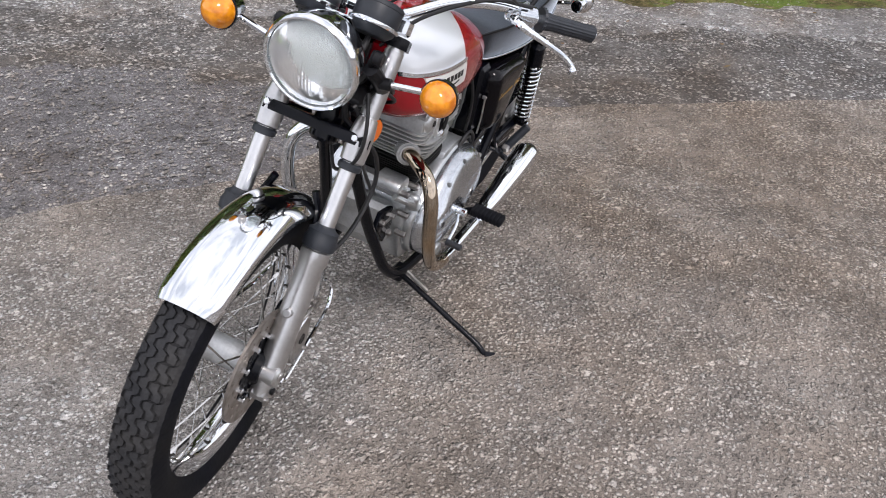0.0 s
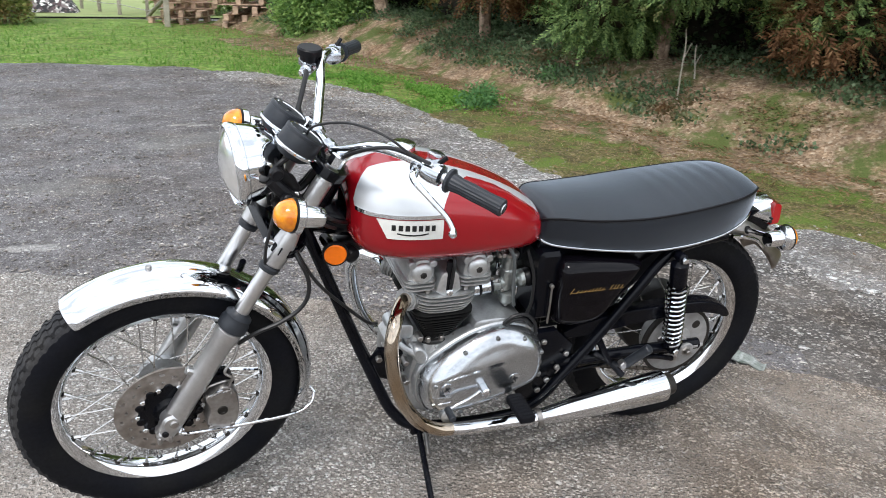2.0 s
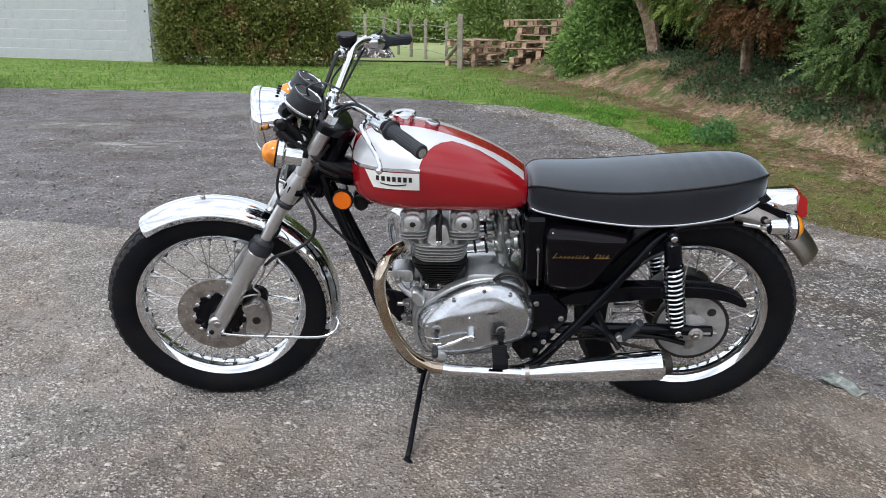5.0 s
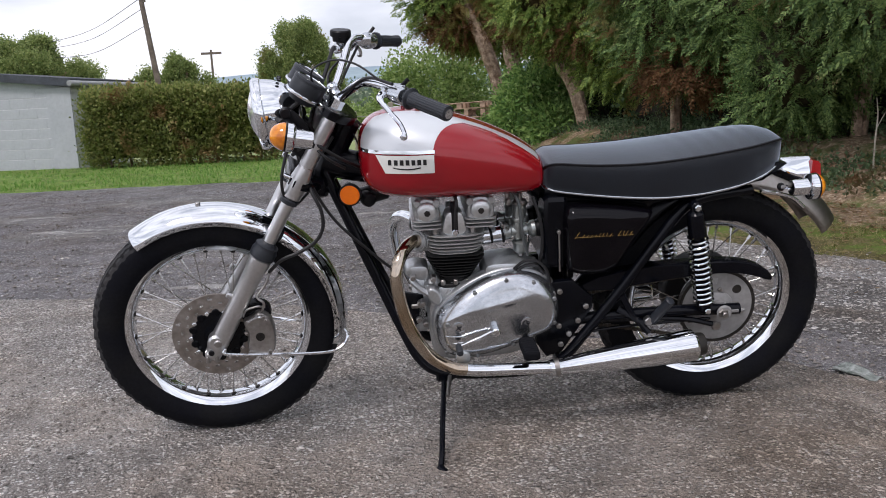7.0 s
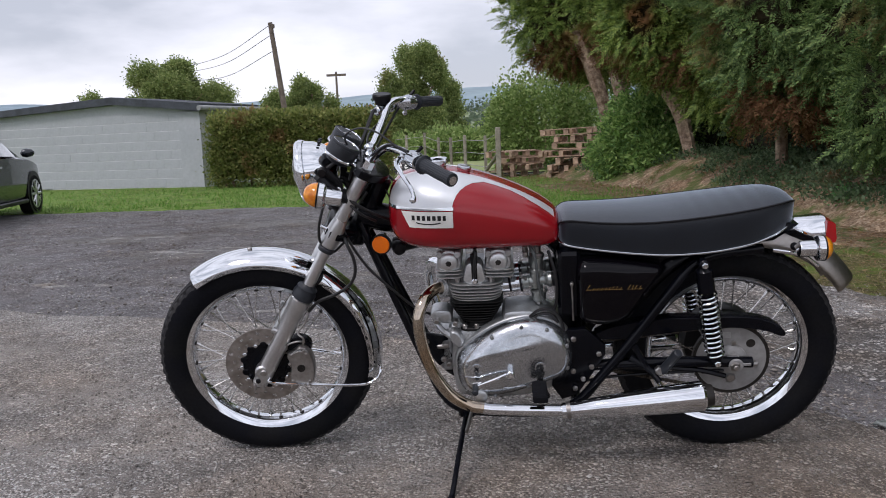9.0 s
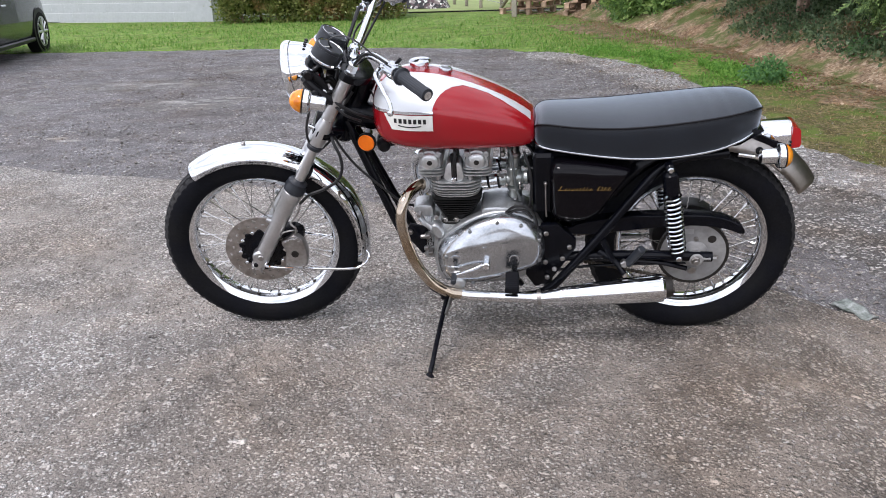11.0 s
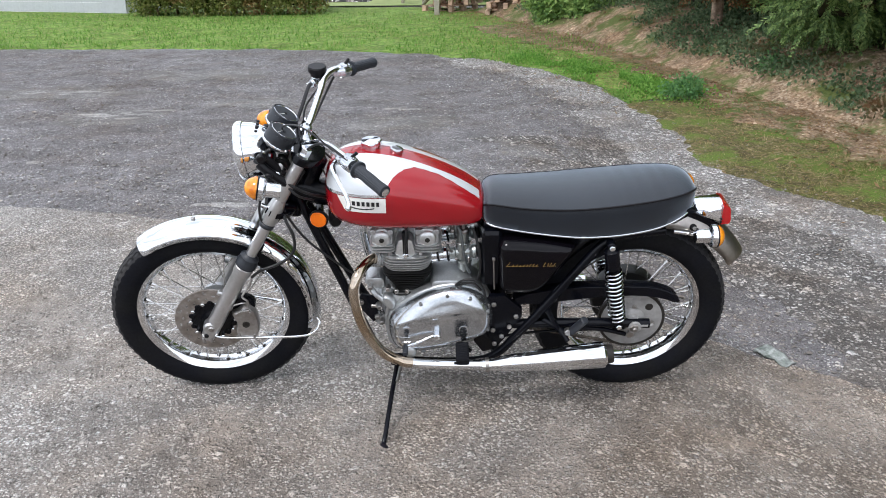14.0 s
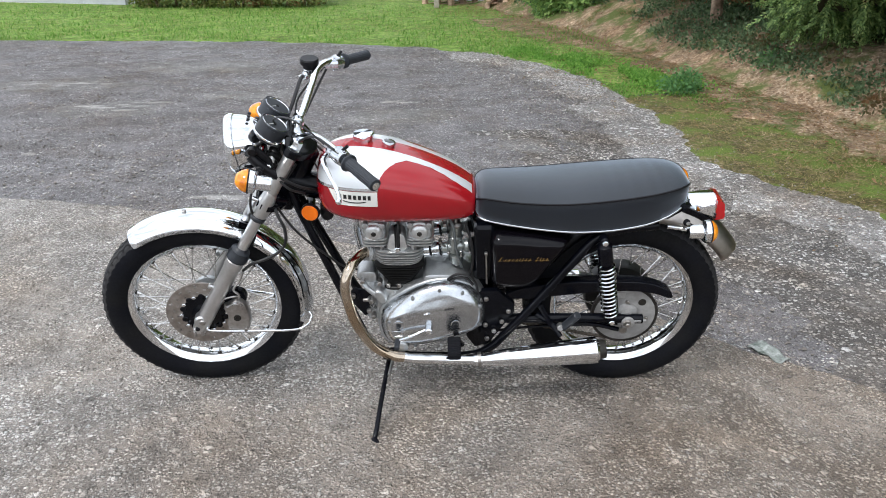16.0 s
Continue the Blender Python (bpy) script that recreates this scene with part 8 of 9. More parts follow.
# exhaust
for s in (-1, 1):
    header = part("exhaust_header", tube([(-0.800, s * 0.062, 0.572), (-0.835, s * 0.075, 0.580), (-0.868, s * 0.115, 0.588), (-0.897, s * 0.165, 0.572), (-0.912, s * 0.192, 0.530), (-0.908, s * 0.20, 0.47), (-0.893, s * 0.202, 0.405), (-0.868, s * 0.203, 0.345), (-0.828, s * 0.203, 0.287),
                                             (-0.775, s * 0.203, 0.252), (-0.735, s * 0.203, 0.2435)], 0.0172, 20), HEADER_CHROME if s < 0 else CHROME, bike, "heat-yellowed chrome exhaust header" if s < 0 else "bright chrome exhaust header")
    part("lower_pipe", tube([(-0.737, s * 0.203, 0.2437), (-0.70, s * 0.203, 0.239), (-0.60, s * 0.203, 0.235), (-0.49, s * 0.203, 0.231)], 0.0172, 20), CHROME, header, "bright chrome lower pipe")
    clamp = Geo()
    way = Vector((-0.78, s * 0.6, 0.17)).normalized()
    for k in range(4):
        clamp.join(lathe([(0.0085 * k, 0.019), (0.0085 * k, 0.0295), (0.0085 * k + 0.0035, 0.0295), (0.0085 * k + 0.0035, 0.019)], 24, (-0.826, s * 0.072, 0.578), way, closed=True))
    clamp.join(lathe([(0.0, 0.0185), (0.0, 0.0235), (0.034, 0.0235), (0.034, 0.0185)], 20, (-0.826, s * 0.072, 0.578), way, closed=True))
    part("port_clamp", clamp, CAST, header, "finned alloy exhaust clamp")
    d = Vector((0.405, 0, 0.042)).normalized()
    muffler = part("silencer", lathe([(0, 0.0195), (0.0, 0.0225), (0.03, 0.0225), (0.033, 0.021), (0.10, 0.029), (0.20, 0.0365), (0.30, 0.0415), (0.392, 0.0445), (0.402, 0.0435), (0.404, 0.038), (0.41, 0.034)], 36, (-0.505, s * 0.203, 0.230), d), CHROME, bike, "tapered chrome silencer")
    part("tail_pipe", lathe([(0.40, 0.036), (0.408, 0.0335), (0.428, 0.031), (0.432, 0.029), (0.432, 0.024), (0.40, 0.022)], 28, (-0.505, s * 0.203, 0.230), d), DARK_OIL_AND_HOLE, muffler, "sooty tail outlet")
    part("clip", lathe([(0.012, 0.0225), (0.012, 0.0255), (0.024, 0.0255), (0.024, 0.0225)], 24, (-0.505, s * 0.203, 0.230), d), STEEL, muffler)
    part("hanger", tube([(-0.22, s * 0.17, 0.30), (-0.25, s * 0.14, 0.33), (-0.30, s * 0.125, 0.36)], 0.009, 8), BLACK_PAINT, muffler)

# controls on the left
for s in (-1, 1):
    rings = []
    for k in range(33):
        q = 0.0 if k % 4 else 0.0022
        w, h = 0.0215 - q - (0.004 if k in (0, 32) else 0), 0.0125 - q - (0.004 if k in (0, 32) else 0)
        rings.append([(-0.572 + w * math.copysign(abs(math.cos(a)) ** 0.45, math.cos(a)), s * (0.203 + 0.094 * k / 32), 0.319 + h * math.copysign(abs(math.sin(a)) ** 0.45, math.sin(a))) for a in (2 * math.pi * (m + 0.5) / 24 for m in range(24))])
    rubber = grid(rings, True)
    rubber.f += [tuple(range(24)), tuple(reversed(range(32 * 24, 33 * 24)))]
    peg = part("footpeg", rubber, RUBBER, bike, "ribbed black rubber footpeg")
    part("peg_arm", tube([(-0.545, s * 0.13, 0.240), (-0.560, s * 0.17, 0.285), (-0.565, s * 0.21, 0.312)], 0.010, 10), BLACK_PAINT, peg)
shift = part("gear_lever", tube([(-0.654, -0.19, 0.351), (-0.70, -0.205, 0.337), (-0.755, -0.21, 0.318)], 0.0042, 10), CHROME, bike, "chrome gear lever with rubber toe")
part("lever_boss", rod((-0.654, -0.182, 0.351), (-0.654, -0.212, 0.351), 0.0125, 14), CHROME, shift)
part("toe_rubber", rod((-0.756, -0.205, 0.317), (-0.756, -0.250, 0.317), 0.009, 12), GRIP_RUBBER, shift)
for s in (-1, 1):
    pp = part("passenger_peg", rod((-0.212, s * 0.158, 0.330), (-0.176, s * 0.200, 0.410), 0.0135, 14), GRIP_RUBBER, bike, "folded black passenger footpeg")
    part("bracket", tube([(-0.29, s * 0.125, 0.40), (-0.25, s * 0.14, 0.330), (-0.212, s * 0.158, 0.330)], 0.010, 10), BLACK_PAINT, pp)
    part("bracket_nut", rod((-0.222, s * 0.15, 0.335), (-0.222, s * 0.172, 0.335), 0.013, 6), STEEL, pp)
stand = part("side_stand", tube([(-0.79, -0.105, 0.180), (-0.795, -0.14, 0.172), (-0.812, -0.28, 0.128), (-0.822, -0.375, 0.097), (-0.828, -0.41, 0.078), (-0.822, -0.43, 0.074)], 0.0078, 12), BLACK_PAINT, bike, "black side stand propping the machine")
part("foot", tube([(-0.832, -0.408, 0.080, 0.010), (-0.815, -0.432, 0.0735, 0.012), (-0.80, -0.438, 0.0725, 0.010)], 0.01, 10), BLACK_PAINT, stand)
part("spring", tube([(-0.775, -0.115, 0.188), (-0.79, -0.20, 0.163)], 0.006, 8, smooth=False), STEEL, stand)
part("pivot_lug", box((-0.815, -0.125, 0.165), (-0.765, -0.09, 0.20), 0.006), BLACK_PAINT, stand)

# rear end
for s in (-1, 1):
    part("swinging_arm", tube([(-0.41, s * 0.10, 0.325), (-0.30, s * 0.112, 0.335), (-0.10, s * 0.117, 0.338), (0.015, s * 0.117, 0.334), (0.055, s * 0.117, 0.333)], 0.0165, 14), BLACK_PAINT, bike, "black swinging arm")
    y = s * 0.142
    a, b = Vector((-0.106, y, 0.655)), Vector((-0.056, y, 0.352))
    d = (b - a).normalized()
    shock = part("shock_absorber", lathe([(0.0, 0.010), (0.012, 0.013), (0.022, 0.0235), (0.085, 0.0245), (0.088, 0.018), (0.285, 0.018), (0.288, 0.023), (0.296, 0.023), (0.3, 0.012)], 24, a, d), BLACK_PAINT, bike, "black shock absorber with chrome spring")
    o = d.orthogonal().normalized()
    e = d.cross(o)
    coil = []
    for k in range(13 * 16 + 1):
        t = 2 * math.pi * k / 16
        coil.append(tuple(a + d * (0.086 + 0.198 * k / (13 * 16)) + (o * math.cos(t) + e * math.sin(t)) * 0.0255))
    part("spring", tube(coil, 0.0036, 7, smooth=False), CHROME, shock, "chrome coil spring")
    for q in (a, b):
        part("eye", rod((q.x, y - 0.018, q.z), (q.x, y + 0.018, q.z), 0.014), BLACK_PAINT, shock)
        part("nut", rod((q.x, y + s * 0.018, q.z), (q.x, y + s * 0.028, q.z), 0.010, 6), CHROME, shock)
sprocket = part("rear_sprocket", lathe([(-0.004, 0.0), (-0.004, 0.104), (-0.002, 0.106), (0.004, 0.106), (0.004, 0.0)], 64, (0, -0.090, 0.333)), GREY_PLATE, rear_wheel, "dull grey rear sprocket plate")
teeth = Geo()
for k in range(47):
    a = 2 * math.pi * k / 47
    d = Vector((math.cos(a), 0, math.sin(a)))
    teeth.join(tube([tuple(Vector((0, -0.090, 0.333)) + d * 0.102), tuple(Vector((0, -0.090, 0.333)) + d * 0.1135)], 0.0035, 5, smooth=False))
part("tooth_ring", teeth, DARK_OIL_AND_HOLE, rear_wheel, "oily dark teeth")
part("chain_wrap", lathe([(-0.009, 0.103), (-0.009, 0.112), (0.006, 0.112), (0.006, 0.103)], 60, (0, -0.086, 0.333), closed=True), DARK_OIL_AND_HOLE, rear_wheel, "oily chain on the teeth")
part("brake_drum", lathe([(-0.082, 0.0), (-0.082, 0.075), (-0.078, 0.09), (-0.04, 0.092), (-0.04, 0.0)], 40, (0, 0, 0.333)), GREY_PLATE, rear_wheel, "cast grey hub drum")
part("right_brake_drum", lathe([(0.02, 0.0), (0.02, 0.112), (0.03, 0.117), (0.07, 0.117), (0.078, 0.108), (0.082, 0.0)], 40, (0, 0, 0.333)), BARREL_BLACK, rear_wheel, "black rear brake drum")
part("hub_boss", lathe([(0.0, 0.046), (0.004, 0.045), (0.010, 0.034), (0.012, 0.026), (0.022, 0.024), (0.024, 0.0)], 32, (0, -0.094, 0.333), (0, -1, 0)), GREY_PLATE, rear_wheel)
# holes stay uncut: their inner shade is only dark colour, the window pale
part("plate_hole", lathe([(0.0, 0.0135), (0.0012, 0.0125), (0.0, 0.0105)], 20, (0.055, -0.0942, 0.383), (0, -1, 0)).join(rod((0.055, -0.0945, 0.383), (0.055, -0.0940, 0.383), 0.0115, 20)), DARK_OIL_AND_HOLE, rear_wheel, "dark disc drawn for a round hole")
part("plate_window", box((-0.034, -0.0948, 0.402), (-0.004, -0.0935, 0.420), 0.0005), CAST, rear_wheel)
part("plate_slot", box((-0.082, -0.0948, 0.286), (-0.056, -0.0935, 0.300), 0.0005), DARK_OIL_AND_HOLE, rear_wheel)
for x, z, r in ((0.002, 0.272, 0.0155), (0.005, 0.386, 0.0075), (0.072, 0.318, 0.009), (-0.062, 0.352, 0.010)):
    part("sprocket_bolt", rod((x, -0.102, z), (x, -0.090, z), r, 6), STEEL, rear_wheel)
part("axle_nut", rod((0, -0.148, 0.333), (0, -0.115, 0.333), 0.0155, 6).join(rod((0, -0.16, 0.333), (0, -0.14, 0.333), 0.009, 12)), STEEL, rear_wheel)
part("axle_adjuster", lathe([(0, 0.020), (0.006, 0.022), (0.009, 0.018), (0.009, 0.0)], 16, (0.004, -0.134, 0.333), (0, -1, 0)).join(box((0.02, -0.134, 0.326), (0.052, -0.120, 0.340), 0.004)).join(rod((0.045, -0.128, 0.333), (0.068, -0.128, 0.333), 0.005, 8)), GREY_PLATE, bike)
for s0, z0, z1 in ((1, 0.392, 0.443), (-1, 0.318, 0.223)):
    n_links = 34
    links = Geo()
    p, q = Vector((-0.43, -0.088, z0)), Vector((0.0, -0.088, z1))
    for k in range(n_links):
        a, b = p.lerp(q, k / n_links), p.lerp(q, (k + 0.85) / n_links)
        links.join(tube([tuple(a), tuple(b)], 0.0065 if k % 2 else 0.0052, 6, smooth=False))
    part("chain_run", links, CHAIN_STEEL, bike, "oily drive chain")
part("chain_guard", plate([(-0.40, 0.445), (-0.25, 0.475), (-0.05, 0.482), (0.06, 0.475), (0.125, 0.450), (0.15, 0.420), (0.143, 0.410), (0.10, 0.430), (0.03, 0.444), (-0.10, 0.442), (-0.40, 0.405)], -0.075, -0.115, 0.006, 1), BLACK_PAINT, bike, "black chain guard")
part("brake_rod", tube([(-0.45, -0.100, 0.27), (-0.30, -0.100, 0.29), (-0.02, -0.10, 0.30)], 0.0045, 8), BLACK_PAINT, bike)
part("torque_arm", tube([(-0.32, -0.115, 0.325), (-0.12, -0.12, 0.315), (-0.02, -0.118, 0.29)], 0.008, 8), BLACK_PAINT, bike)
rear_fender = part("rear_mudguard", guard(REAR + Vector((0.028, 0, 0.018)), 0.392, -8, 57.5, 0.070, 0.055, 40, 1), DULL_CHROME, bike, "dull chromed rear mudguard")
part("guard_front", guard(REAR + Vector((0.028, 0, 0.018)), 0.391, -58, -7, 0.070, 0.055, 30, 1), BLACK_PAINT, rear_fender, "black front part of the rear mudguard")
for s in (-1, 1):
    part("guard_stay", tube([(0.10, s * 0.085, 0.668), (0.16, s * 0.08, 0.655), (0.20, s * 0.075, 0.640), (0.235, s * 0.070, 0.61)], 0.006, 10), CHROME, rear_fender)
rows = []
for x, lo, hi, w in ((0.158, 0.722, 0.738, 0.022), (0.162, 0.716, 0.744, 0.034), (0.18, 0.709, 0.750, 0.042), (0.22, 0.695, 0.754, 0.046), (0.252, 0.684, 0.757, 0.048), (0.260, 0.681, 0.757, 0.048)):
    lo, hi = lo - 0.014, hi - 0.014
    m = (lo + hi) / 2
    half = [(0.0, lo), (w * 0.7, lo), (w, lo + 0.012), (w * 0.99, lo + 0.018), (w * 0.78, hi - 0.016), (w * 0.66, hi - 0.005), (w * 0.45, hi), (0.0, hi + 0.001)]
    rows.append([(x, -y, z) for y, z in half] + [(x, y, z) for y, z in reversed(half[1:-1])])
g = grid(rows, True)
n = len(rows[0])
g.f += [tuple(range(n)), tuple(reversed(range(5 * n, 6 * n)))]
tail = part("tail_lamp", g, CHROME, bike, "chromed tail lamp housing with red lens", sharp=30)
tail.data.flip_normals() if tail.data.polygons[2].normal.y > 0 else None
for z in (0.681, 0.691):
    part("housing_screw", rod((0.258, -0.052, z), (0.258, -0.044, z), 0.004, 8), PLASTIC, tail)
part("lens", plate([(0.2595, 0.737), (0.276, 0.734), (0.283, 0.727), (0.290, 0.683), (0.287, 0.673), (0.260, 0.669)], -0.047, 0.047, 0.004), RED_LENS, tail, "red plastic tail lamp lens")
part("bracket", tube([(0.10, 0.0, 0.70), (0.19, 0.0, 0.685), (0.27, 0.0, 0.665)], 0.016, 10), BLACK_PAINT, tail)
for s in (-1, 1):
    part("lamp_arm", plate([(0.13, 0.715), (0.17, 0.715), (0.255, 0.672), (0.25, 0.655), (0.215, 0.66)], s * 0.040, s * 0.050, 0.002), BLACK_PAINT, tail, "black lamp support arm")


# ---- loose things on the ground ----
board = part("flat_board", grid([[(0.15 * i / 10, 0.075 * k / 6 + 0.008 * math.sin(i * 1.3), 0.006 + 0.010 * math.sin(i * 0.55) * (k / 6) + 0.004 * math.sin(k * 1.1 + i * 0.4)) for k in range(7)] for i in range(11)]), PAPER)
board.modifiers.new("thickness", "SOLIDIFY").thickness = 0.007
board.matrix_world = Matrix.Translation((2.045, 0.555, ground_z(2.1, 0.52) + 0.014)) @ pose(0, 0, 0, 0, 4, -50)
tagged(board, "grey weathered scrap of board lying on gravel", "debris")


def inside(p, edge):
    """Whether a place lies on the near side of an edge line."""
    return p[1] < near(sorted(edge), p[0])


# worn pale patches in the tarmac
rng = random.Random(77)
for x, y, r, stretch in ((-3.4, 6.2, 0.42, 2.2), (-2.4, 4.9, 0.30, 2.0), (-1.2, 5.6, 0.26, 1.8), (-4.6, 4.8, 0.35, 2.2), (0.4, 4.6, 0.30, 1.8), (-0.5, 3.4, 0.22, 1.6), (1.4, 3.6, 0.25, 1.4), (-2.2, 7.4, 0.4, 2.2)):
    outline = []
    for k in range(40):
        a = 2 * math.pi * k / 40
        q = r * (1 + 0.45 * noise.noise(Vector((math.cos(a) * 1.3, math.sin(a) * 1.3, x))) + 0.3 * noise.noise(Vector((math.cos(a) * 4, math.sin(a) * 4, y))))
        outline.append((x + q * stretch * math.cos(a), y + q * math.sin(a)))
    g = Geo().add([(x, y, ground_z(x, y) + 0.007)] + [(x + (p - x) * 0.9, y + (q - y) * 0.9, ground_z(p, q) + 0.006) for p, q in outline] + [(p, q, ground_z(p, q) - 0.004) for p, q in outline],
                  [(0, 1 + k, 1 + (k + 1) % 40) for k in range(40)] + [(1 + k, 41 + k, 41 + (k + 1) % 40, 1 + (k + 1) % 40) for k in range(40)])
    tagged(part("worn_patch", g, WORN, sharp=80), "pale worn patch in the old tarmac", "pavement", kind="structure")

# pale scraped flecks where the tarmac has worn through
for x, y, spread, count in ((-3.42, 6.2, 0.34, 8), (-2.51, 5.05, 0.36, 9), (-0.63, 2.28, 0.13, 4), (0.28, 5.22, 0.22, 3), (-2.6, 3.3, 0.2, 3)):
    g = Geo()
    for _ in range(count):
        cx, cy = x + rng.gauss(0, spread * 0.55), y + rng.gauss(0, spread * 0.24)
        wide, deep = rng.uniform(0.05, 0.17) * (1 if count > 4 else 0.6), rng.uniform(0.016, 0.045)
        ring = []
        for k in range(18):
            a = 2 * math.pi * k / 18
            q = 1 + 0.7 * noise.noise(Vector((math.cos(a) * 2 + cx, math.sin(a) * 2, cy * 3)))
            ring.append((cx + wide * q * math.cos(a), cy + deep * q * math.sin(a) + 0.12 * wide * math.cos(a)))
        g.add([(cx, cy, ground_z(cx, cy) + 0.011)] + [(cx + (p - cx) * 0.85, cy + (q - cy) * 0.85, ground_z(p, q) + 0.010) for p, q in ring] + [(p, q, ground_z(p, q) - 0.004) for p, q in ring],
              [(0, 1 + k, 1 + (k + 1) % 18) for k in range(18)] + [(1 + k, 19 + k, 19 + (k + 1) % 18, 1 + (k + 1) % 18) for k in range(18)])
    tagged(part("worn_flecks", g, SCAR, sharp=80), "pale scraped flecks in the old tarmac", "pavement", kind="structure")

rng = random.Random(12)
g = Geo()
ico = [(0, 0, 1), (0.9, 0, 0.2), (0.25, 0.85, 0.25), (-0.75, 0.5, 0.15), (-0.7, -0.55, 0.2), (0.3, -0.85, 0.2), (0, 0, -0.6)]
ico_f = [(0, 1, 2), (0, 2, 3), (0, 3, 4), (0, 4, 5), (0, 5, 1), (6, 2, 1), (6, 3, 2), (6, 4, 3), (6, 5, 4), (6, 1, 5)]
verts, faces = [], []
for _ in range(34000):
    x, y = rng.gauss(0.8, 1.6), rng.gauss(0.4, 1.5)
    if y > 6 or y < -2.2 or x < -3 or x > 3.6:
        continue
    on_slab = inside((x, y), SLAB_EDGE)
    if on_slab and rng.random() < 0.25:
        continue
    r = rng.uniform(0.0022, 0.0062) * (1 if on_slab else 1.5) * (1.8 if rng.random() < 0.02 else 1)
    t = rng.uniform(0, 6.28)
    z = ground_z(x, y) + (0.012 if on_slab else 0.002)
    s = [r * rng.uniform(0.7, 1.3) for _ in range(3)]
    k = len(verts)
    for a, b, c in ico:
        verts.append(Vector((x + (a * math.cos(t) - b * math.sin(t)) * s[0], y + (a * math.sin(t) + b * math.cos(t)) * s[1], z + c * s[2] * 0.7 + 0.2 * r)))
    faces += [tuple(i + k for i in f) for f in ico_f]
line = smooth_path([(x - 0.25, y - 0.1) for x, y in GRAVEL_EDGE], 24)
for _ in range(11000):
    q = line[rng.randrange(len(line))]
    x, y = q[0] + rng.gauss(-0.1, 0.32), q[1] + rng.gauss(0, 0.3)
    r = rng.uniform(0.005, 0.013)
    t = rng.uniform(0, 6.28)
    s = [r * rng.uniform(0.7, 1.3) for _ in range(3)]
    k = len(verts)
    for a, b, c in ico:
        verts.append(Vector((x + (a * math.cos(t) - b * math.sin(t)) * s[0], y + (a * math.sin(t) + b * math.cos(t)) * s[1], ground_z(x, y) + 0.004 + c * s[2] * 0.7 + 0.2 * r)))
    faces += [tuple(i + k for i in f) for f in ico_f]
for _ in range(17000):
    x, y = rng.uniform(-6.5, 2.4), 1.0 + 8.6 * rng.random() ** 1.25
    if inside((x, y), SLAB_EDGE) or not inside((x, y), GRASS_EDGE) or noise.noise(Vector((x * 0.9, y * 1.6, 8))) < rng.uniform(-0.5, 0.4):
        continue
    r = rng.uniform(0.006, 0.013) * (1.6 if rng.random() < 0.05 else 1)
    t = rng.uniform(0, 6.28)
    s = [r * rng.uniform(0.7, 1.3) for _ in range(3)]
    k = len(verts)
    for a, b, c in ico:
        verts.append(Vector((x + (a * math.cos(t) - b * math.sin(t)) * s[0], y + (a * math.sin(t) + b * math.cos(t)) * s[1], ground_z(x, y) + 0.003 + c * s[2] * 0.7 + 0.2 * r)))
    faces += [tuple(i + k for i in f) for f in ico_f]
g.v, g.f = verts, faces
tagged(part("loose_stones", g, STONE, sharp=20), "loose pale stones scattered over the yard", "stones", kind="stuff")

verts, faces = [], []
path = [np.array(q) for q in smooth_path(GRASS_EDGE, 24)]
for _ in range(52000):
    i = rng.randrange(len(path) - 1)
    q = path[i] + (path[i + 1] - path[i]) * rng.random()
    if q[0] < -16 or q[0] > 2.5:
        continue
    t = path[i + 1] - path[i]
    nrm = np.array([-t[1], t[0]]) / np.linalg.norm(t)
    w = rng.random() ** 1.3 * (6.0 if q[0] < 1.5 else 1.1)
    p = q + nrm * w
    if p[1] > 15.8 or noise.noise(Vector((p[0] * 1.3, p[1] * 1.3, 4))) < (-0.25 if q[0] < 1.5 else 0.0):
        continue
    h = rng.uniform(0.025, 0.075) * (1.3 if rng.random() < 0.1 else 1) * (1.0 if q[0] < 1.5 else 0.45)
    a = rng.uniform(0, 6.28)
    z = ground_z(p[0], p[1]) + 0.01
    k = len(verts)
    b = 0.006 + 0.004 * rng.random()
    verts += [Vector((p[0] + b * math.cos(a), p[1] + b * math.sin(a), z)), Vector((p[0] - b * math.cos(a), p[1] - b * math.sin(a), z)), Vector((p[0] + rng.gauss(0, 0.025), p[1] + rng.gauss(0, 0.025), z + h))]
    faces.append((k, k + 1, k + 2))
g = Geo()
g.v, g.f = verts, faces
tagged(part("grass", g, BLADES, sharp=180), "short rough grass along the yard edge", "grass", kind="stuff")

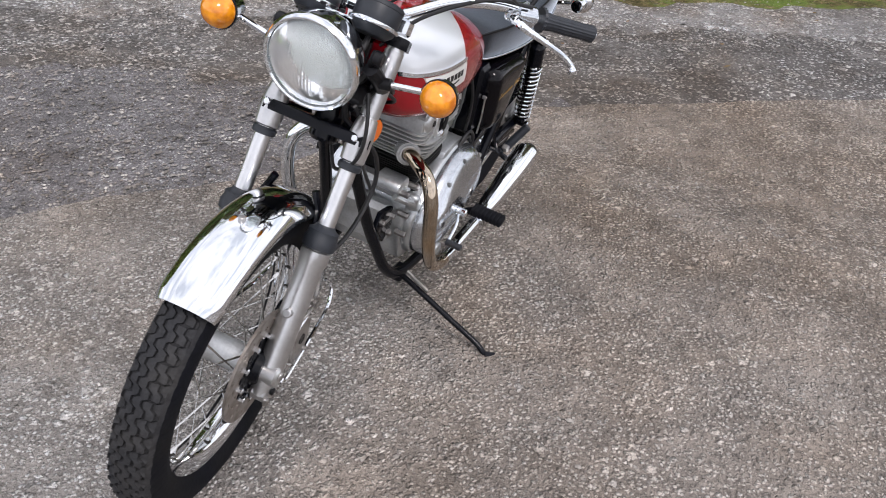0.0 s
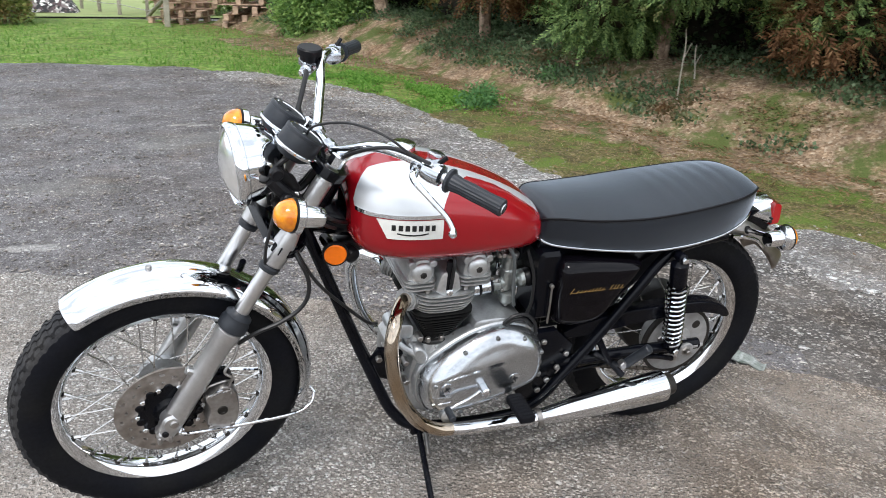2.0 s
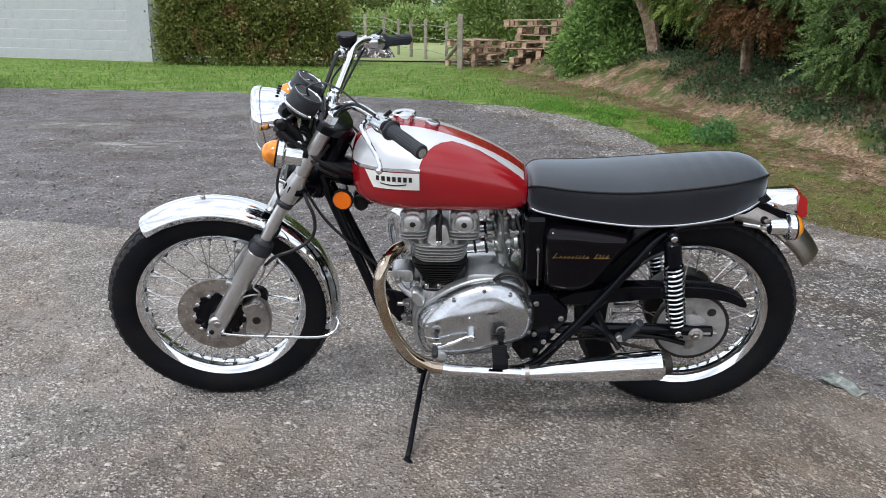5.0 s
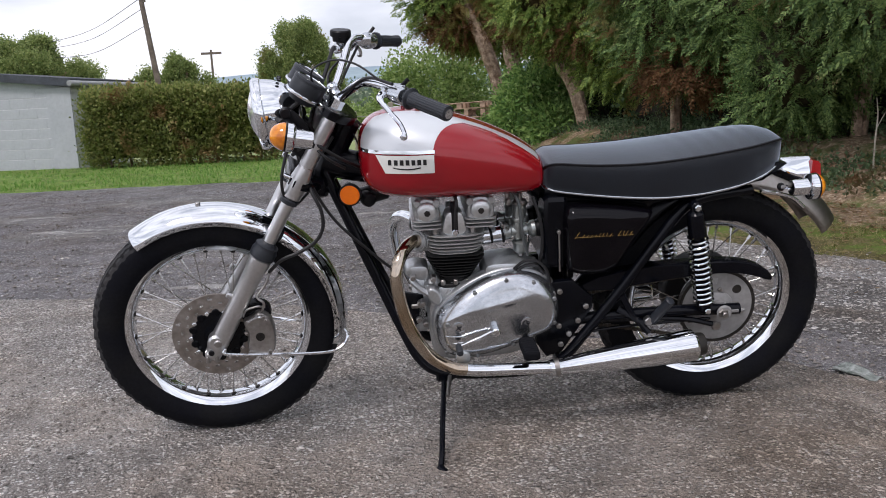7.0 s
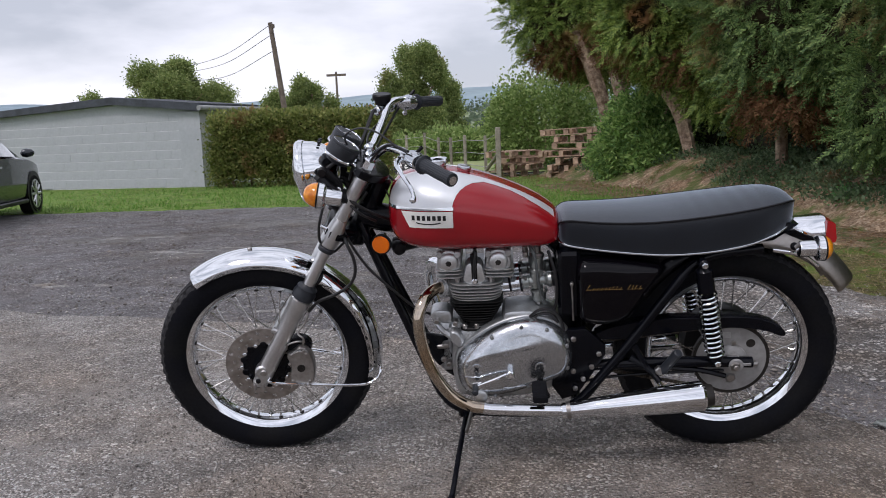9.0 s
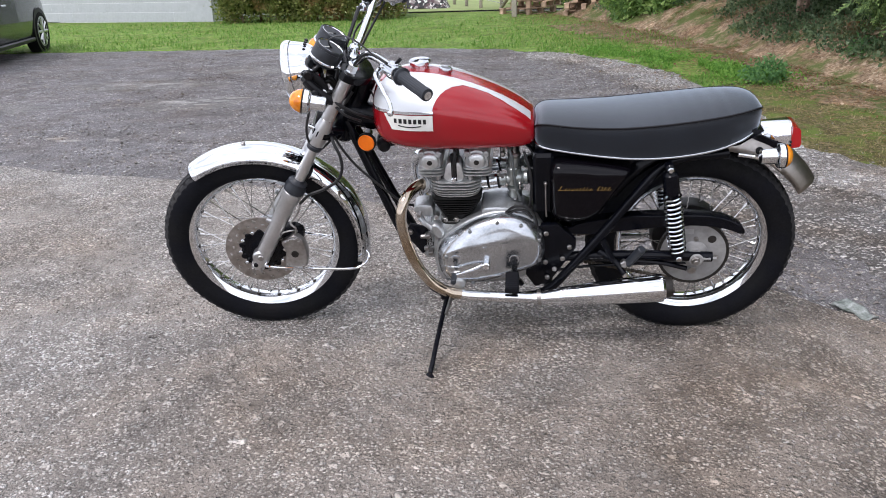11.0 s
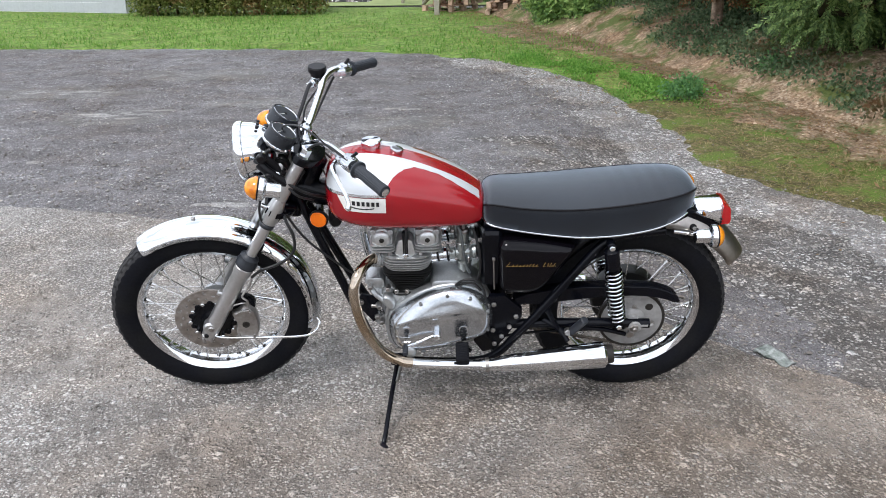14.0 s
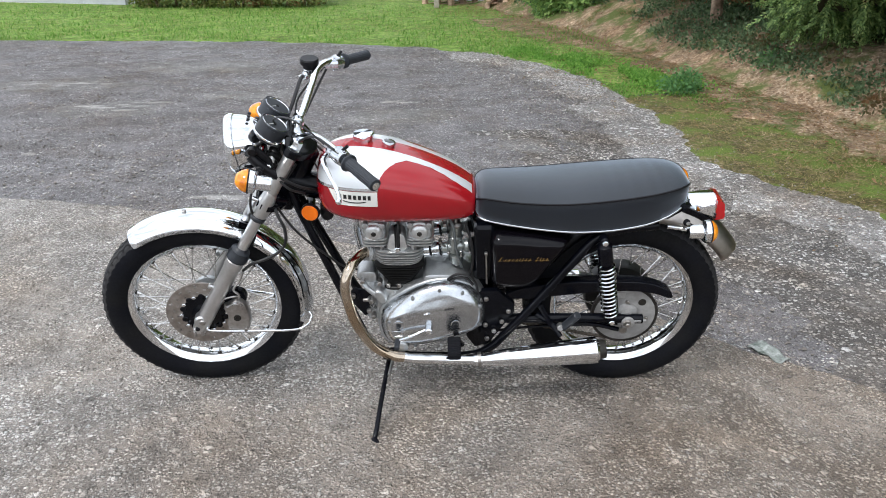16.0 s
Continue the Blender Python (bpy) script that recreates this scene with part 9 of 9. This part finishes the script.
# straw and dead grass on the mossy verge
verts, faces = [], []
for _ in range(30000):
    i = rng.randrange(len(path) - 1)
    q = path[i] + (path[i + 1] - path[i]) * rng.random()
    if q[0] < 2.0 or q[0] > 5.5:
        continue
    t = path[i + 1] - path[i]
    nrm = np.array([-t[1], t[0]]) / np.linalg.norm(t)
    p = q + nrm * rng.random() ** 0.8 * 1.5
    a, L = rng.uniform(0, 6.28), rng.uniform(0.02, 0.06)
    z = ground_z(p[0], p[1]) + 0.012
    k = len(verts)
    e = Vector((-math.sin(a), math.cos(a), 0)) * rng.uniform(0.0012, 0.0026)
    o, tip = Vector((p[0], p[1], z)), Vector((p[0] + L * math.cos(a), p[1] + L * math.sin(a), z + abs(rng.gauss(0, 0.018))))
    verts += [o - e, o + e, tip]
    faces.append((k, k + 1, k + 2))
g = Geo()
g.v, g.f = verts, faces
straw = leafy("straw_and_moss", [(0.10, 0.13, 0.035), (0.19, 0.19, 0.06), (0.32, 0.26, 0.12), (0.48, 0.40, 0.24)], rough=0.7)
tagged(part("dead_grass", g, straw, sharp=180), "straw and thin dead grass on the mossy verge", "grass", kind="stuff")

verts, faces = [], []
fallen = leafy("fallen_leaves", [(0.17, 0.095, 0.05), (0.26, 0.16, 0.085), (0.33, 0.23, 0.13), (0.22, 0.17, 0.10)], rough=0.8)
for _ in range(26000):
    s = rng.random()
    c = bank_line(s)
    t = (bank_line(min(1, s + 0.02)) - bank_line(max(0, s - 0.02))).normalized()
    p = c + Vector((-t.y, t.x, 0)) * -(0.2 + abs(rng.gauss(0, 0.85)))
    z = ground_z(p.x, p.y) + 0.03 + max(0.0, (0.75 - (p - c).length)) * 0.62
    a, L = rng.uniform(0, 6.28), rng.uniform(0.010, 0.026)
    d, e = Vector((math.cos(a), math.sin(a), rng.gauss(0, 0.25))) * L, Vector((-math.sin(a), math.cos(a), rng.gauss(0, 0.25))) * L * 0.4
    k = len(verts)
    o = Vector((p.x, p.y, z))
    verts += [o - d, o + e, o + d, o - e]
    faces.append((k, k + 1, k + 2, k + 3))
g = Geo()
g.v, g.f = verts, faces
tagged(part("fallen_leaves", g, fallen, sharp=180), "dry brown leaves fallen below the conifers", "leaves", kind="stuff")
